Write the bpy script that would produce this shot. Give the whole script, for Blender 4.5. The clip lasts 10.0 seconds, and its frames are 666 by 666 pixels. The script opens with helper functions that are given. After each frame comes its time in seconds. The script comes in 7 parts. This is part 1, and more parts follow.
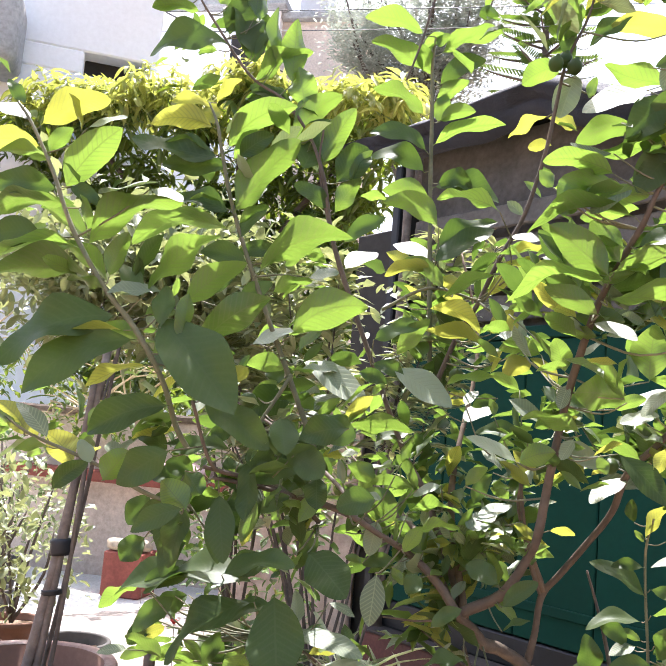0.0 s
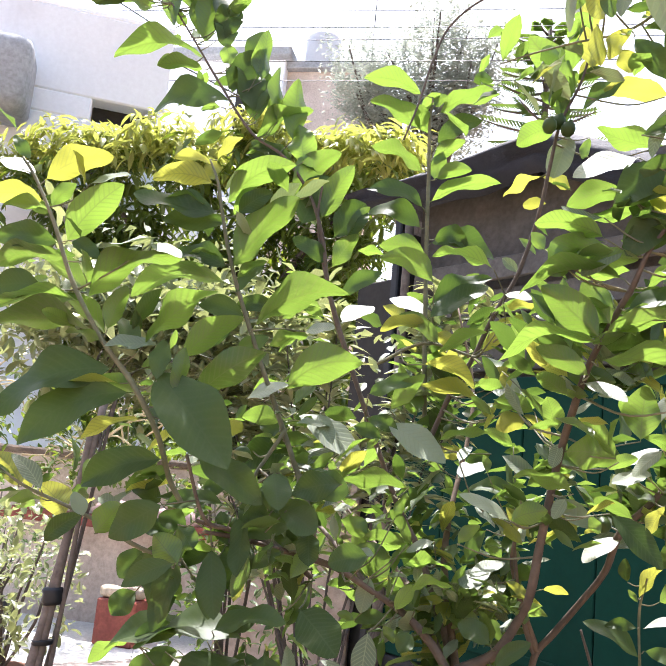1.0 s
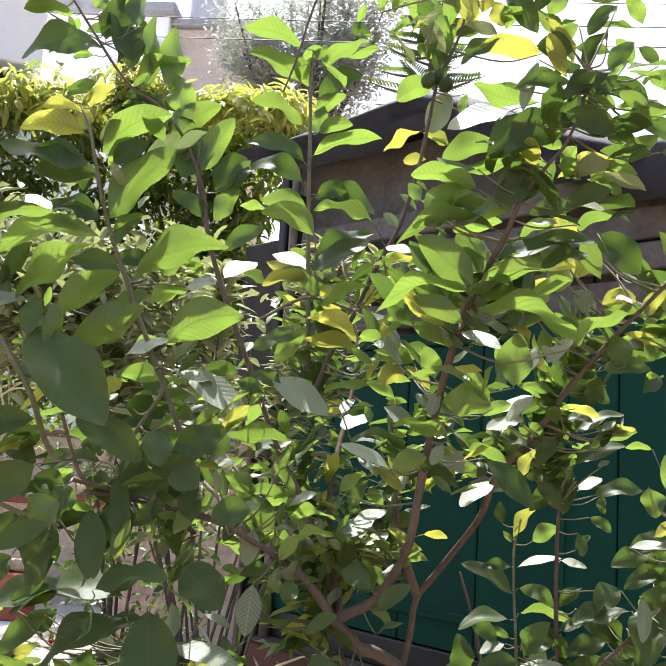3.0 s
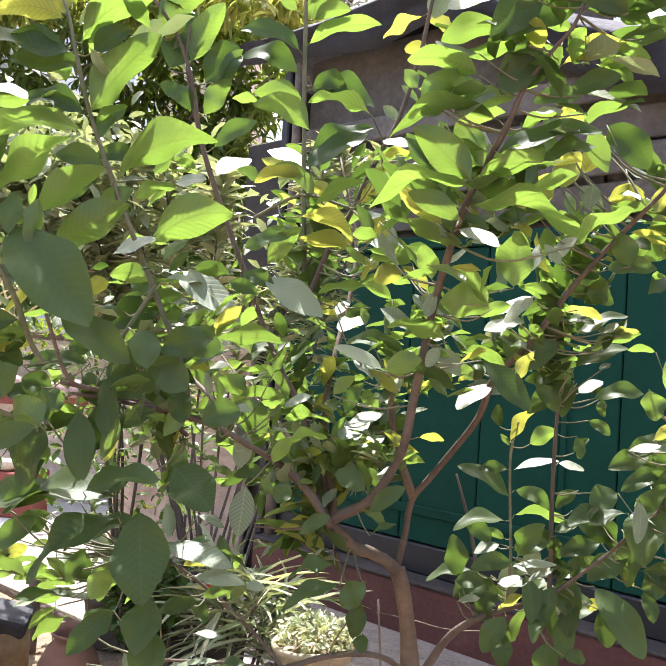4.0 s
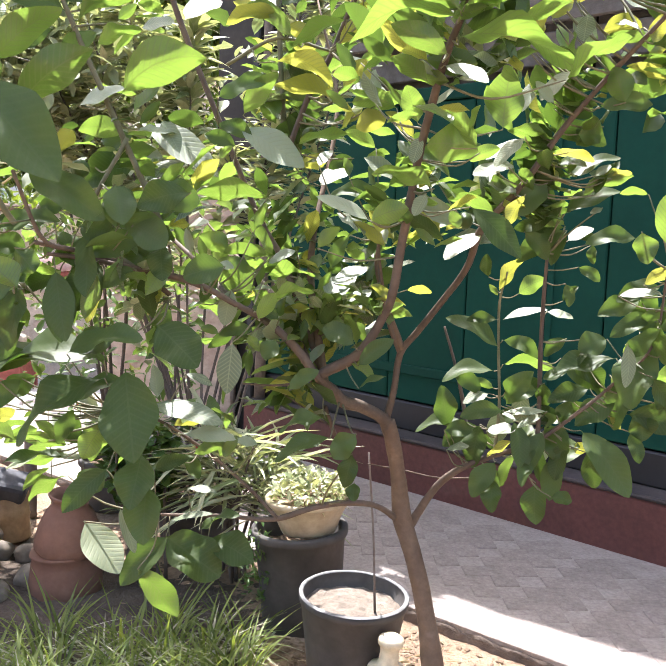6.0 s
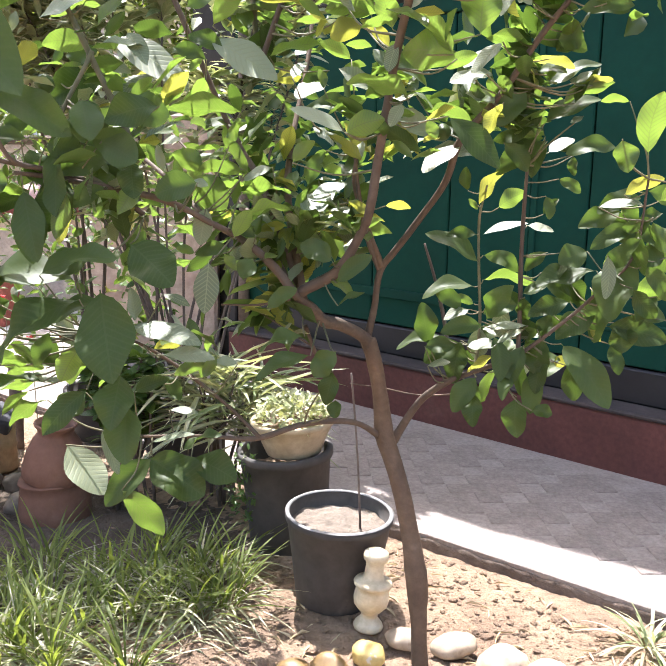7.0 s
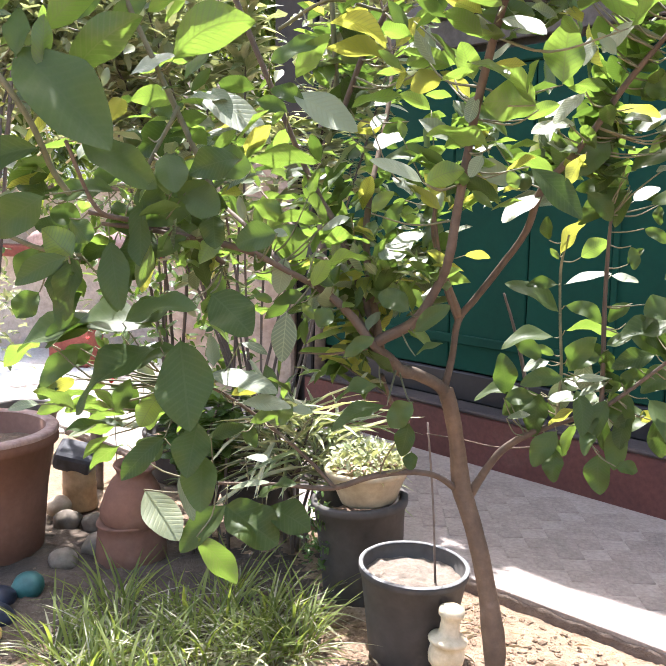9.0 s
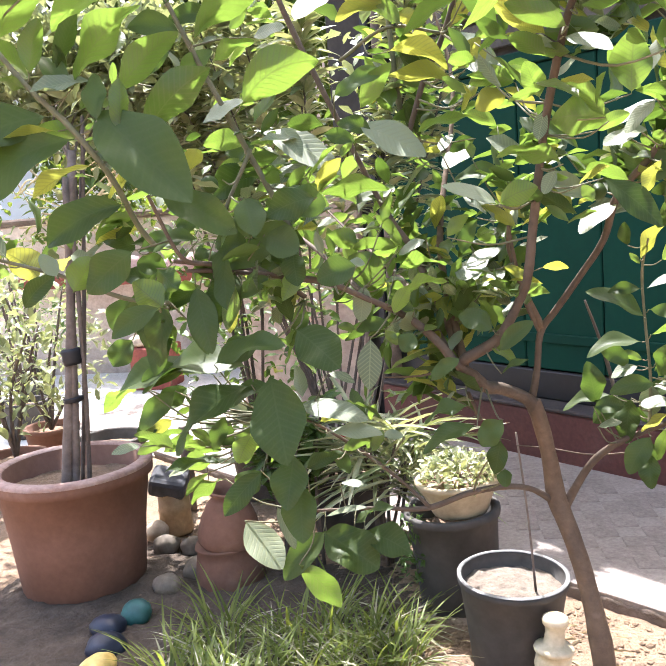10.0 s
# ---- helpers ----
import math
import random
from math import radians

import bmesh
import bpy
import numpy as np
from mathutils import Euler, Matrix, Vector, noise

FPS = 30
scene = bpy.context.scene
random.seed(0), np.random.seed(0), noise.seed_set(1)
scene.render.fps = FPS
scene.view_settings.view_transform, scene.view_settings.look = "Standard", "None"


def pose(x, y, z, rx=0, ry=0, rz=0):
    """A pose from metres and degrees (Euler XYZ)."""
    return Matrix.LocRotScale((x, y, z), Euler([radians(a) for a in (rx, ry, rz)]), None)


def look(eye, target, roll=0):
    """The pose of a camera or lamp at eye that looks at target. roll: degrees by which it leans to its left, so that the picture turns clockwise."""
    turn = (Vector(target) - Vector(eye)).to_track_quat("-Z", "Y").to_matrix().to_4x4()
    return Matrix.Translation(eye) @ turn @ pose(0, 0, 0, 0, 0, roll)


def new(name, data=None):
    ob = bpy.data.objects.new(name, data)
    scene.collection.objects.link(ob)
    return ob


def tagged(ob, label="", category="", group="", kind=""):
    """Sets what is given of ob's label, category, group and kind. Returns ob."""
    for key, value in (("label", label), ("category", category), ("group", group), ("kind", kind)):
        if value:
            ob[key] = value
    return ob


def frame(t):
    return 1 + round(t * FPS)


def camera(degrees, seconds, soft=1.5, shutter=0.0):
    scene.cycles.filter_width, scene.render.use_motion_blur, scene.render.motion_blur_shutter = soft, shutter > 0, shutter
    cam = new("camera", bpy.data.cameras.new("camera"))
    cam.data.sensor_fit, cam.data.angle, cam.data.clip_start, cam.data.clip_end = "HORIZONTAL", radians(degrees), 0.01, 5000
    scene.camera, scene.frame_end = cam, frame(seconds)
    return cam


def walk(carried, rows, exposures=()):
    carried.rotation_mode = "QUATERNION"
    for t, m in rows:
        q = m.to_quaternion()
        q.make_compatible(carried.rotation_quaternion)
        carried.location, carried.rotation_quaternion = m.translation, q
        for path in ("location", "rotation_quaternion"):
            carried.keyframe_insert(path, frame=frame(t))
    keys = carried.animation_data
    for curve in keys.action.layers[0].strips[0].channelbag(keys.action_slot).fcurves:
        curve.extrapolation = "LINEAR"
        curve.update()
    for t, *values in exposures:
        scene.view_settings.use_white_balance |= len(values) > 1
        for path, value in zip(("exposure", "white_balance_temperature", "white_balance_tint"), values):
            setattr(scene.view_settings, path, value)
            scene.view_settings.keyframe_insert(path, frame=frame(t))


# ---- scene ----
cam = camera(43.0, 10.0, soft=1.2)
PATH = [
    (0, (-0.052, -0.185, 1.423), (-0.441, 1.761, 1.676), 4.9),
    (0.5, (-0.038, -0.196, 1.439), (-0.423, 1.741, 1.753), 5.0),
    (1, (-0.036, -0.207, 1.447), (-0.433, 1.72, 1.802), 5.7),
    (1.5, (-0.044, -0.213, 1.457), (-0.387, 1.715, 1.862), 5.8),
    (2, (-0.047, -0.217, 1.461), (-0.359, 1.712, 1.89), 5.8),
    (2.5, (-0.029, -0.204, 1.456), (-0.269, 1.74, 1.861), 4.7),
    (3, (-0.01, -0.191, 1.424), (-0.151, 1.783, 1.718), 3.7),
    (3.2, (-0.008, -0.181, 1.419), (-0.135, 1.799, 1.669), 3.4),
    (4.5, (0.048, -0.102, 1.424), (-0.127, 1.89, 1.388), 3.6),
    (5, (0.061, -0.1, 1.426), (-0.128, 1.887, 1.31), 3.1),
    (5.5, (0.015, -0.09, 1.397), (-0.117, 1.9, 1.241), 2.7),
    (6, (0.021, -0.075, 1.384), (-0.079, 1.908, 1.148), 2.0),
    (7.5, (0.044, -0.056, 1.33), (-0.015, 1.888, 0.866), 0.7),
    (8, (0.042, -0.048, 1.318), (-0.02, 1.885, 0.81), 0.6),
    (8.5, (0.047, -0.046, 1.329), (-0.072, 1.899, 0.88), 0.8),
    (9, (0.036, -0.05, 1.364), (-0.209, 1.912, 1.066), 0.8),
    (9.5, (0.037, -0.063, 1.407), (-0.206, 1.91, 1.193), 0.7),
    (10, (0.009, -0.076, 1.432), (-0.398, 1.86, 1.137), -4.4),
]
walk(cam, [(t, look(eye, target, roll)) for t, eye, target, roll in PATH],
     exposures=[(0, 1.6, 5850, 16), (1.0, 1.5, 5850, 16), (2.0, 1.15, 5850, 16), (2.5, 1.08, 5850, 16), (3.0, 1.2, 5850, 16), (4.5, 1.80, 5850, 16), (6, 1.84, 5850, 16), (8, 1.62, 5850, 16), (9, 1.89, 5850, 16), (10, 1.90, 5850, 16)])

# ---- world, sun and exposure ----
SUN_WAY = Vector((-0.296 * 0.4226, 0.954 * 0.4226, 0.9063))  # towards the sun
world = bpy.data.worlds.new("sky")
scene.world = world
world.use_nodes = True
wn = world.node_tree
sky = wn.nodes.new("ShaderNodeTexSky")
sky.sky_type, sky.sun_disc = "NISHITA", False
sky.sun_elevation, sky.sun_rotation = radians(65), radians(-17.2)
sky.air_density, sky.dust_density, sky.ozone_density = 1.6, 6.0, 0.6
bg = wn.nodes["Background"]
bg.inputs["Strength"].default_value = 0.15
wn.links.new(sky.outputs["Color"], bg.inputs["Color"])
sun = new("sun", bpy.data.lights.new("sun", "SUN"))
sun.data.energy, sun.data.angle, sun.data.color = 5.0, radians(0.55), (1.0, 0.95, 0.86)
sun.matrix_world = Matrix.Translation((0, 0, 12)) @ SUN_WAY.to_track_quat("Z", "Y").to_matrix().to_4x4()


# ---- materials ----
def nodes_of(name):
    m = bpy.data.materials.new(name)
    m.use_nodes = True
    t = m.node_tree
    return m, t, t.nodes["Principled BSDF"]


def node(t, kind, **inputs):
    n = t.nodes.new(kind)
    for key, value in inputs.items():
        n.inputs[key.replace("_", " ")].default_value = value
    return n


def ramp(t, source, stops):
    r = t.nodes.new("ShaderNodeValToRGB")
    while len(r.color_ramp.elements) < len(stops):
        r.color_ramp.elements.new(0.5)
    for e, (p, c) in zip(r.color_ramp.elements, stops):
        e.position, e.color = p, (*c, 1)
    t.links.new(source, r.inputs["Fac"])
    return r


def surface(name, a, b, c=None, rough=0.8, grain=60.0, patch=2.5, bump=0.3, depth=0.004, metal=0.0, spread=0.12, detail=6.0, speckle=0.75, edge=0.8):
    """A worn surface: patches of colours a to b, grain and relief; c: stains."""
    m, t, p = nodes_of(name)
    co = t.nodes.new("ShaderNodeTexCoord")
    big = node(t, "ShaderNodeTexNoise", Scale=patch, Detail=5.0, Roughness=0.6)
    fine = node(t, "ShaderNodeTexNoise", Scale=grain, Detail=detail, Roughness=0.65)
    info = t.nodes.new("ShaderNodeObjectInfo")
    for n in (big, fine):
        t.links.new(co.outputs["Object"], n.inputs["Vector"])
    stops = [(0.3, a), (0.62, b)] + ([(edge, c)] if c else [])
    base = ramp(t, big.outputs["Fac"], stops)
    mix = t.nodes.new("ShaderNodeMix")
    mix.data_type, mix.blend_type = "RGBA", "MULTIPLY"
    mix.inputs["Factor"].default_value = speckle
    speck = ramp(t, fine.outputs["Fac"], [(0.25, (0.55, 0.53, 0.5)), (0.7, (1.15, 1.15, 1.15))])
    t.links.new(base.outputs["Color"], mix.inputs["A"])
    t.links.new(speck.outputs["Color"], mix.inputs["B"])
    hsv = node(t, "ShaderNodeHueSaturation")
    rng = node(t, "ShaderNodeMapRange", To_Min=1 - spread, To_Max=1 + spread)
    t.links.new(info.outputs["Random"], rng.inputs["Value"])
    t.links.new(rng.outputs["Result"], hsv.inputs["Value"])
    t.links.new(mix.outputs["Result"], hsv.inputs["Color"])
    t.links.new(hsv.outputs["Color"], p.inputs["Base Color"])
    rr = node(t, "ShaderNodeMapRange", To_Min=max(rough - 0.12, 0.05), To_Max=min(rough + 0.12, 1))
    t.links.new(big.outputs["Fac"], rr.inputs["Value"])
    t.links.new(rr.outputs["Result"], p.inputs["Roughness"])
    p.inputs["Metallic"].default_value = metal
    bm_ = node(t, "ShaderNodeBump", Strength=bump, Distance=depth)
    t.links.new(fine.outputs["Fac"], bm_.inputs["Height"])
    t.links.new(bm_.outputs["Normal"], p.inputs["Normal"])
    return m


def leaf_material(name, dark, light, glow, glow_part=0.5, rough=0.32, veins=15.0, gloss=0.5, mark=0.5):
    """A leaf: veins from its UV, gloss above, light shining through."""
    m, t, p = nodes_of(name)
    uv = t.nodes.new("ShaderNodeUVMap")
    sep = t.nodes.new("ShaderNodeSeparateXYZ")
    t.links.new(uv.outputs["UV"], sep.inputs["Vector"])

    def calc(op, a, b=None):
        n = t.nodes.new("ShaderNodeMath")
        n.operation = op
        for i, v in enumerate((a, b)):
            if v is None:
                continue
            if isinstance(v, (int, float)):
                n.inputs[i].default_value = v
            else:
                t.links.new(v, n.inputs[i])
        return n.outputs[0]

    side = calc("ABSOLUTE", calc("SUBTRACT", sep.outputs["X"], 0.5))
    wave = calc("SINE", calc("MULTIPLY", calc("SUBTRACT", sep.outputs["Y"], calc("MULTIPLY", side, 0.42)), veins * 6.283))
    rib = calc("POWER", calc("MULTIPLY_ADD", wave, 0.5), 5.0)
    rib.node.inputs[0].links[0].from_node.inputs[2].default_value = 0.5
    mid = calc("LESS_THAN", side, 0.018)
    vein = calc("MAXIMUM", calc("MULTIPLY", rib, mark), calc("MULTIPLY", mid, min(1.2 * mark, 1.0)))
    info = t.nodes.new("ShaderNodeObjectInfo")
    geo = t.nodes.new("ShaderNodeNewGeometry")
    co = t.nodes.new("ShaderNodeTexCoord")
    rnd = calc("FRACT", calc("ADD", info.outputs["Random"], geo.outputs["Random Per Island"]))
    spots = node(t, "ShaderNodeTexNoise", Scale=38.0, Detail=4.0)
    t.links.new(co.outputs["Object"], spots.inputs["Vector"])
    blend = calc("ADD", calc("MULTIPLY", rnd, 0.75), calc("MULTIPLY", spots.outputs["Fac"], 0.3))
    col = ramp(t, blend, [(0.15, dark), (0.9, light)])
    lit = t.nodes.new("ShaderNodeMix")
    lit.data_type = "RGBA"
    t.links.new(vein, lit.inputs["Factor"])
    t.links.new(col.outputs["Color"], lit.inputs["A"])
    lit.inputs["B"].default_value = (*(0.6 * x + 0.4 * y for x, y in zip(light, (0.35, 0.4, 0.16))), 1)
    t.links.new(lit.outputs["Result"], p.inputs["Base Color"])
    p.inputs["Roughness"].default_value = rough
    p.inputs["Specular IOR Level"].default_value = gloss
    bump = node(t, "ShaderNodeBump", Strength=0.3, Distance=0.0015)
    bump.invert = True
    t.links.new(calc("ADD", vein, calc("MULTIPLY", spots.outputs["Fac"], 0.4)), bump.inputs["Height"])
    t.links.new(bump.outputs["Normal"], p.inputs["Normal"])
    tr = t.nodes.new("ShaderNodeBsdfTranslucent")
    g = ramp(t, blend, [(0.15, tuple(0.6 * x for x in glow)), (0.9, glow)])
    gm = t.nodes.new("ShaderNodeMix")
    gm.data_type = "RGBA"
    t.links.new(calc("MINIMUM", calc("MULTIPLY", vein, 1.25), 0.9), gm.inputs["Factor"])
    t.links.new(g.outputs["Color"], gm.inputs["A"])
    gm.inputs["B"].default_value = (*(0.35 * x for x in glow), 1)
    t.links.new(gm.outputs["Result"], tr.inputs["Color"])
    ms = t.nodes.new("ShaderNodeMixShader")
    ms.inputs["Fac"].default_value = glow_part
    t.links.new(p.outputs["BSDF"], ms.inputs[1])
    t.links.new(tr.outputs["BSDF"], ms.inputs[2])
    t.links.new(ms.outputs["Shader"], t.nodes["Material Output"].inputs["Surface"])
    return m


SOIL = surface("soil", (0.185, 0.120, 0.076), (0.335, 0.232, 0.148), (0.45, 0.34, 0.235), rough=0.95, grain=55, patch=3.5, bump=1.0, depth=0.02)
DARK_SOIL = surface("dark_soil", (0.060, 0.043, 0.029), (0.125, 0.092, 0.064), (0.20, 0.15, 0.10), rough=0.95, grain=60, patch=6, bump=1.0, depth=0.02)
DRY_SOIL = surface("dry_pot_soil", (0.15, 0.118, 0.088), (0.255, 0.21, 0.165), rough=0.95, grain=70, patch=12, bump=1.0, depth=0.01)
CONCRETE = surface("path_concrete", (0.25, 0.21, 0.184), (0.325, 0.278, 0.246), (0.20, 0.168, 0.147), rough=0.85, grain=60, patch=2.2, bump=0.7, depth=0.008)
COURT = surface("courtyard_concrete", (0.52, 0.50, 0.46), (0.66, 0.64, 0.60), (0.42, 0.40, 0.36), rough=0.9, grain=50, patch=1.3)
MORTAR = surface("edge_mortar", (0.10, 0.072, 0.055), (0.20, 0.15, 0.115), rough=0.95, grain=40, patch=6, bump=0.9, depth=0.01)
RED_PAINT = surface("red_oxide_paint", (0.078, 0.026, 0.021), (0.112, 0.038, 0.031), (0.14, 0.07, 0.056), rough=0.7, grain=45, patch=4)
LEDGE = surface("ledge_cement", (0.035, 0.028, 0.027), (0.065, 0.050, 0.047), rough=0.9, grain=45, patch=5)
BLACK_PAINT = surface("black_paint", (0.008, 0.008, 0.011), (0.016, 0.016, 0.02), rough=0.55, grain=30, patch=4, bump=0.15)
GREEN_PAINT = surface("green_enamel_paint", (0.0030, 0.035, 0.0225), (0.0045, 0.047, 0.0315), (0.008, 0.044, 0.032), rough=0.8, grain=25, patch=2.0, bump=0.1, spread=0.05, speckle=0.25)
GREEN_PAINT.node_tree.nodes["Principled BSDF"].inputs["Specular IOR Level"].default_value = 0.2
TARP = surface("black_tarpaulin", (0.012, 0.011, 0.015), (0.026, 0.024, 0.03), (0.045, 0.042, 0.046), rough=0.85, grain=14, patch=3, bump=0.6, depth=0.02)
PAVER = surface("paver_concrete", (0.215, 0.180, 0.157), (0.285, 0.240, 0.212), (0.175, 0.145, 0.127), rough=0.85, grain=60, patch=7, bump=0.9, depth=0.01, spread=0.06)
PLANK = surface("dark_plank_wood", (0.075, 0.064, 0.056), (0.135, 0.118, 0.105), rough=0.9, grain=28, patch=4, bump=0.6, depth=0.01)
# darker copy of BARK, with the crown's shade put into its colour
SHADED_BARK = surface("limb_bark", (0.075, 0.050, 0.033), (0.130, 0.092, 0.062), (0.23, 0.18, 0.135), rough=0.8, grain=35, patch=9, bump=0.6, depth=0.008)
OLD_SHEET = surface("weathered_asbestos_sheet", (0.062, 0.054, 0.048), (0.115, 0.101, 0.09), rough=0.9, grain=28, patch=4, bump=0.6, depth=0.01)
TERRACOTTA = surface("terracotta", (0.150, 0.072, 0.044), (0.205, 0.105, 0.068), (0.27, 0.17, 0.125), rough=0.85, grain=45, patch=4, bump=0.25, speckle=0.35)
# lighter plastic for the pot rim, the sun on it put into the colour
LIT_PLASTIC = surface("sunlit_black_plastic", (0.12, 0.12, 0.118), (0.21, 0.205, 0.195), rough=0.6, grain=30, patch=8, spread=0.2)
RIM_PALE = surface("pale_terracotta", (0.27, 0.16, 0.125), (0.42, 0.30, 0.255), rough=0.95, grain=45, patch=9)
BLACK_PLASTIC = surface("black_nursery_plastic", (0.046, 0.041, 0.036), (0.074, 0.066, 0.059), (0.15, 0.13, 0.11), rough=0.78, grain=22, patch=4, bump=0.1, edge=0.72)
CREAM_GLAZE = surface("cream_plastic", (0.40, 0.325, 0.20), (0.48, 0.40, 0.27), rough=0.5, grain=25, patch=5, bump=0.1)
WHITE_WASH = surface("whitewashed_plaster", (0.78, 0.79, 0.82), (0.84, 0.85, 0.87), (0.74, 0.74, 0.76), rough=0.9, grain=18, patch=0.6, bump=0.12, speckle=0.15)
OLD_WALL = surface("old_lime_plaster", (0.46, 0.38, 0.32), (0.60, 0.51, 0.44), (0.30, 0.22, 0.17), rough=0.95, grain=22, patch=1.8, bump=0.6, depth=0.01)
FLAKED = surface("flaking_pink_plaster", (0.42, 0.30, 0.24), (0.55, 0.44, 0.36), (0.26, 0.14, 0.10), rough=0.95, grain=16, patch=6, bump=0.9, depth=0.015)
BARK = surface("smooth_guava_bark", (0.102, 0.063, 0.036), (0.165, 0.107, 0.063), (0.24, 0.165, 0.115), rough=0.8, grain=35, patch=9, bump=0.6, depth=0.008)
TWIG = surface("green_twig_bark", (0.10, 0.11, 0.05), (0.17, 0.15, 0.08), rough=0.7, grain=40, patch=14, bump=0.3)
DARK_BARK = surface("dark_bark", (0.07, 0.055, 0.045), (0.13, 0.10, 0.08), rough=0.9, grain=30, patch=8, bump=0.7)
WOOD_POLE = surface("weathered_pole_wood", (0.10, 0.075, 0.06), (0.19, 0.15, 0.125), (0.26, 0.23, 0.21), rough=0.9, grain=35, patch=10, bump=0.6)
MARBLE = surface("cream_marble", (0.64, 0.52, 0.32), (0.75, 0.66, 0.47), (0.52, 0.38, 0.20), rough=0.38, grain=20, patch=10, bump=0.08)
PEBBLE = surface("river_pebble", (0.34, 0.255, 0.17), (0.52, 0.42, 0.30), (0.24, 0.165, 0.10), rough=0.7, grain=26, patch=9, bump=0.4, spread=0.28, edge=0.72)
PEBBLE_GREY = surface("grey_pebble", (0.125, 0.10, 0.072), (0.21, 0.172, 0.128), (0.10, 0.08, 0.06), rough=0.75, grain=40, patch=12, bump=0.25, spread=0.2)
PEBBLE_YELLOW = surface("yellow_painted_pebble", (0.50, 0.33, 0.07), (0.60, 0.46, 0.17), (0.58, 0.53, 0.42), rough=0.6, grain=24, patch=11, bump=0.35, edge=0.64)
PEBBLE_BROWN = surface("ochre_painted_pebble", (0.15, 0.085, 0.03), (0.27, 0.17, 0.06), (0.50, 0.43, 0.34), rough=0.5, grain=24, patch=9, bump=0.35, edge=0.64)
PEBBLE_NAVY = surface("navy_painted_pebble", (0.010, 0.014, 0.032), (0.025, 0.032, 0.06), (0.28, 0.27, 0.27), rough=0.5, grain=24, patch=8, bump=0.35, edge=0.64)
PEBBLE_TEAL = surface("teal_painted_pebble", (0.02, 0.085, 0.078), (0.04, 0.15, 0.13), (0.33, 0.36, 0.33), rough=0.55, grain=24, patch=8, bump=0.35, edge=0.63)
BRICK_RED = surface("red_painted_block", (0.19, 0.045, 0.032), (0.26, 0.075, 0.052), rough=0.85, grain=30, patch=6)
CLOTH_PINK = surface("pink_cloth", (0.36, 0.22, 0.22), (0.50, 0.36, 0.34), rough=0.95, grain=30, patch=9)
# near-black: the shade inside shed and windows is put into the colour
DARK_ROOM = surface("shaded_interior", (0.02, 0.018, 0.016), (0.045, 0.04, 0.035), rough=0.95, grain=20, patch=2)
CABLE = surface("cable_rubber", (0.03, 0.03, 0.035), (0.05, 0.05, 0.055), rough=0.6)
STRAW = surface("dry_straw", (0.42, 0.33, 0.18), (0.58, 0.48, 0.30), rough=0.9, grain=40, patch=12, spread=0.25)
RED_FLOWER = surface("red_petals", (0.55, 0.02, 0.02), (0.7, 0.05, 0.04), rough=0.6)
BAMBOO = surface("bamboo_lamp_wood", (0.42, 0.26, 0.12), (0.54, 0.36, 0.18), rough=0.6, grain=30, patch=8)
SLATE = surface("grey_lamp_cap", (0.05, 0.05, 0.056), (0.09, 0.09, 0.098), rough=0.85, grain=30, patch=8)
TANK_PLASTIC = surface("white_tank_plastic", (0.50, 0.51, 0.54), (0.58, 0.59, 0.62), rough=0.6, grain=18, patch=1.2, speckle=0.2)
GREY_PAINT = surface("grey_cement_paint", (0.26, 0.27, 0.28), (0.36, 0.37, 0.38), rough=0.9, grain=18, patch=1.2)

LEAF = leaf_material("guava_leaf", (0.042, 0.074, 0.014), (0.085, 0.125, 0.028), (0.258, 0.405, 0.050), 0.48, rough=0.40, gloss=0.7, mark=0.46, veins=13.0)
# darker, less translucent copy of LEAF: the crown's shade is in its colour
LEAF_SHADED = leaf_material("shaded_guava_leaf", (0.038, 0.060, 0.016), (0.074, 0.104, 0.036), (0.15, 0.26, 0.030), 0.34, rough=0.46, gloss=0.22, mark=0.13, veins=13.0)
LEAF_YOUNG = leaf_material("young_guava_leaf", (0.14, 0.17, 0.030), (0.22, 0.24, 0.05), (0.53, 0.54, 0.07), 0.5, mark=0.45, veins=13.0)
# paler copy of LEAF: part of the sun's glare is in its colour
LEAF_GLARE = leaf_material("glare_pale_leaf", (0.11, 0.135, 0.075), (0.22, 0.245, 0.155), (0.30, 0.40, 0.12), 0.22, rough=0.52, gloss=0.5, mark=0.75, veins=12.0)
MANGO = leaf_material("mango_leaf", (0.035, 0.075, 0.015), (0.075, 0.13, 0.02), (0.26, 0.34, 0.02), 0.45, veins=10)
# brighter copy of MANGO: the sun on the crown's top is in its colour
MANGO_LIT = leaf_material("lit_mango_leaf", (0.20, 0.24, 0.05), (0.36, 0.37, 0.10), (0.55, 0.58, 0.10), 0.5, veins=10)
SHRUB = leaf_material("shrub_leaf", (0.025, 0.065, 0.015), (0.07, 0.13, 0.03), (0.20, 0.32, 0.03), 0.4, veins=8)
SHRUB_PALE = leaf_material("pale_shrub_leaf", (0.08, 0.11, 0.04), (0.26, 0.28, 0.15), (0.36, 0.40, 0.14), 0.4, veins=8)
VARIEGATED = leaf_material("variegated_strap_leaf", (0.12, 0.18, 0.06), (0.62, 0.60, 0.40), (0.45, 0.48, 0.14), 0.35, veins=3)
# greyed leaf colour: the haze of distance is painted in
HAZED_LEAF = leaf_material("hazed_foliage", (0.32, 0.34, 0.30), (0.48, 0.50, 0.46), (0.46, 0.50, 0.40), 0.5, rough=0.7, veins=4)
GRASS = leaf_material("grass_blade", (0.045, 0.075, 0.015), (0.17, 0.20, 0.055), (0.34, 0.42, 0.045), 0.47, veins=2, rough=0.5, gloss=0.3)
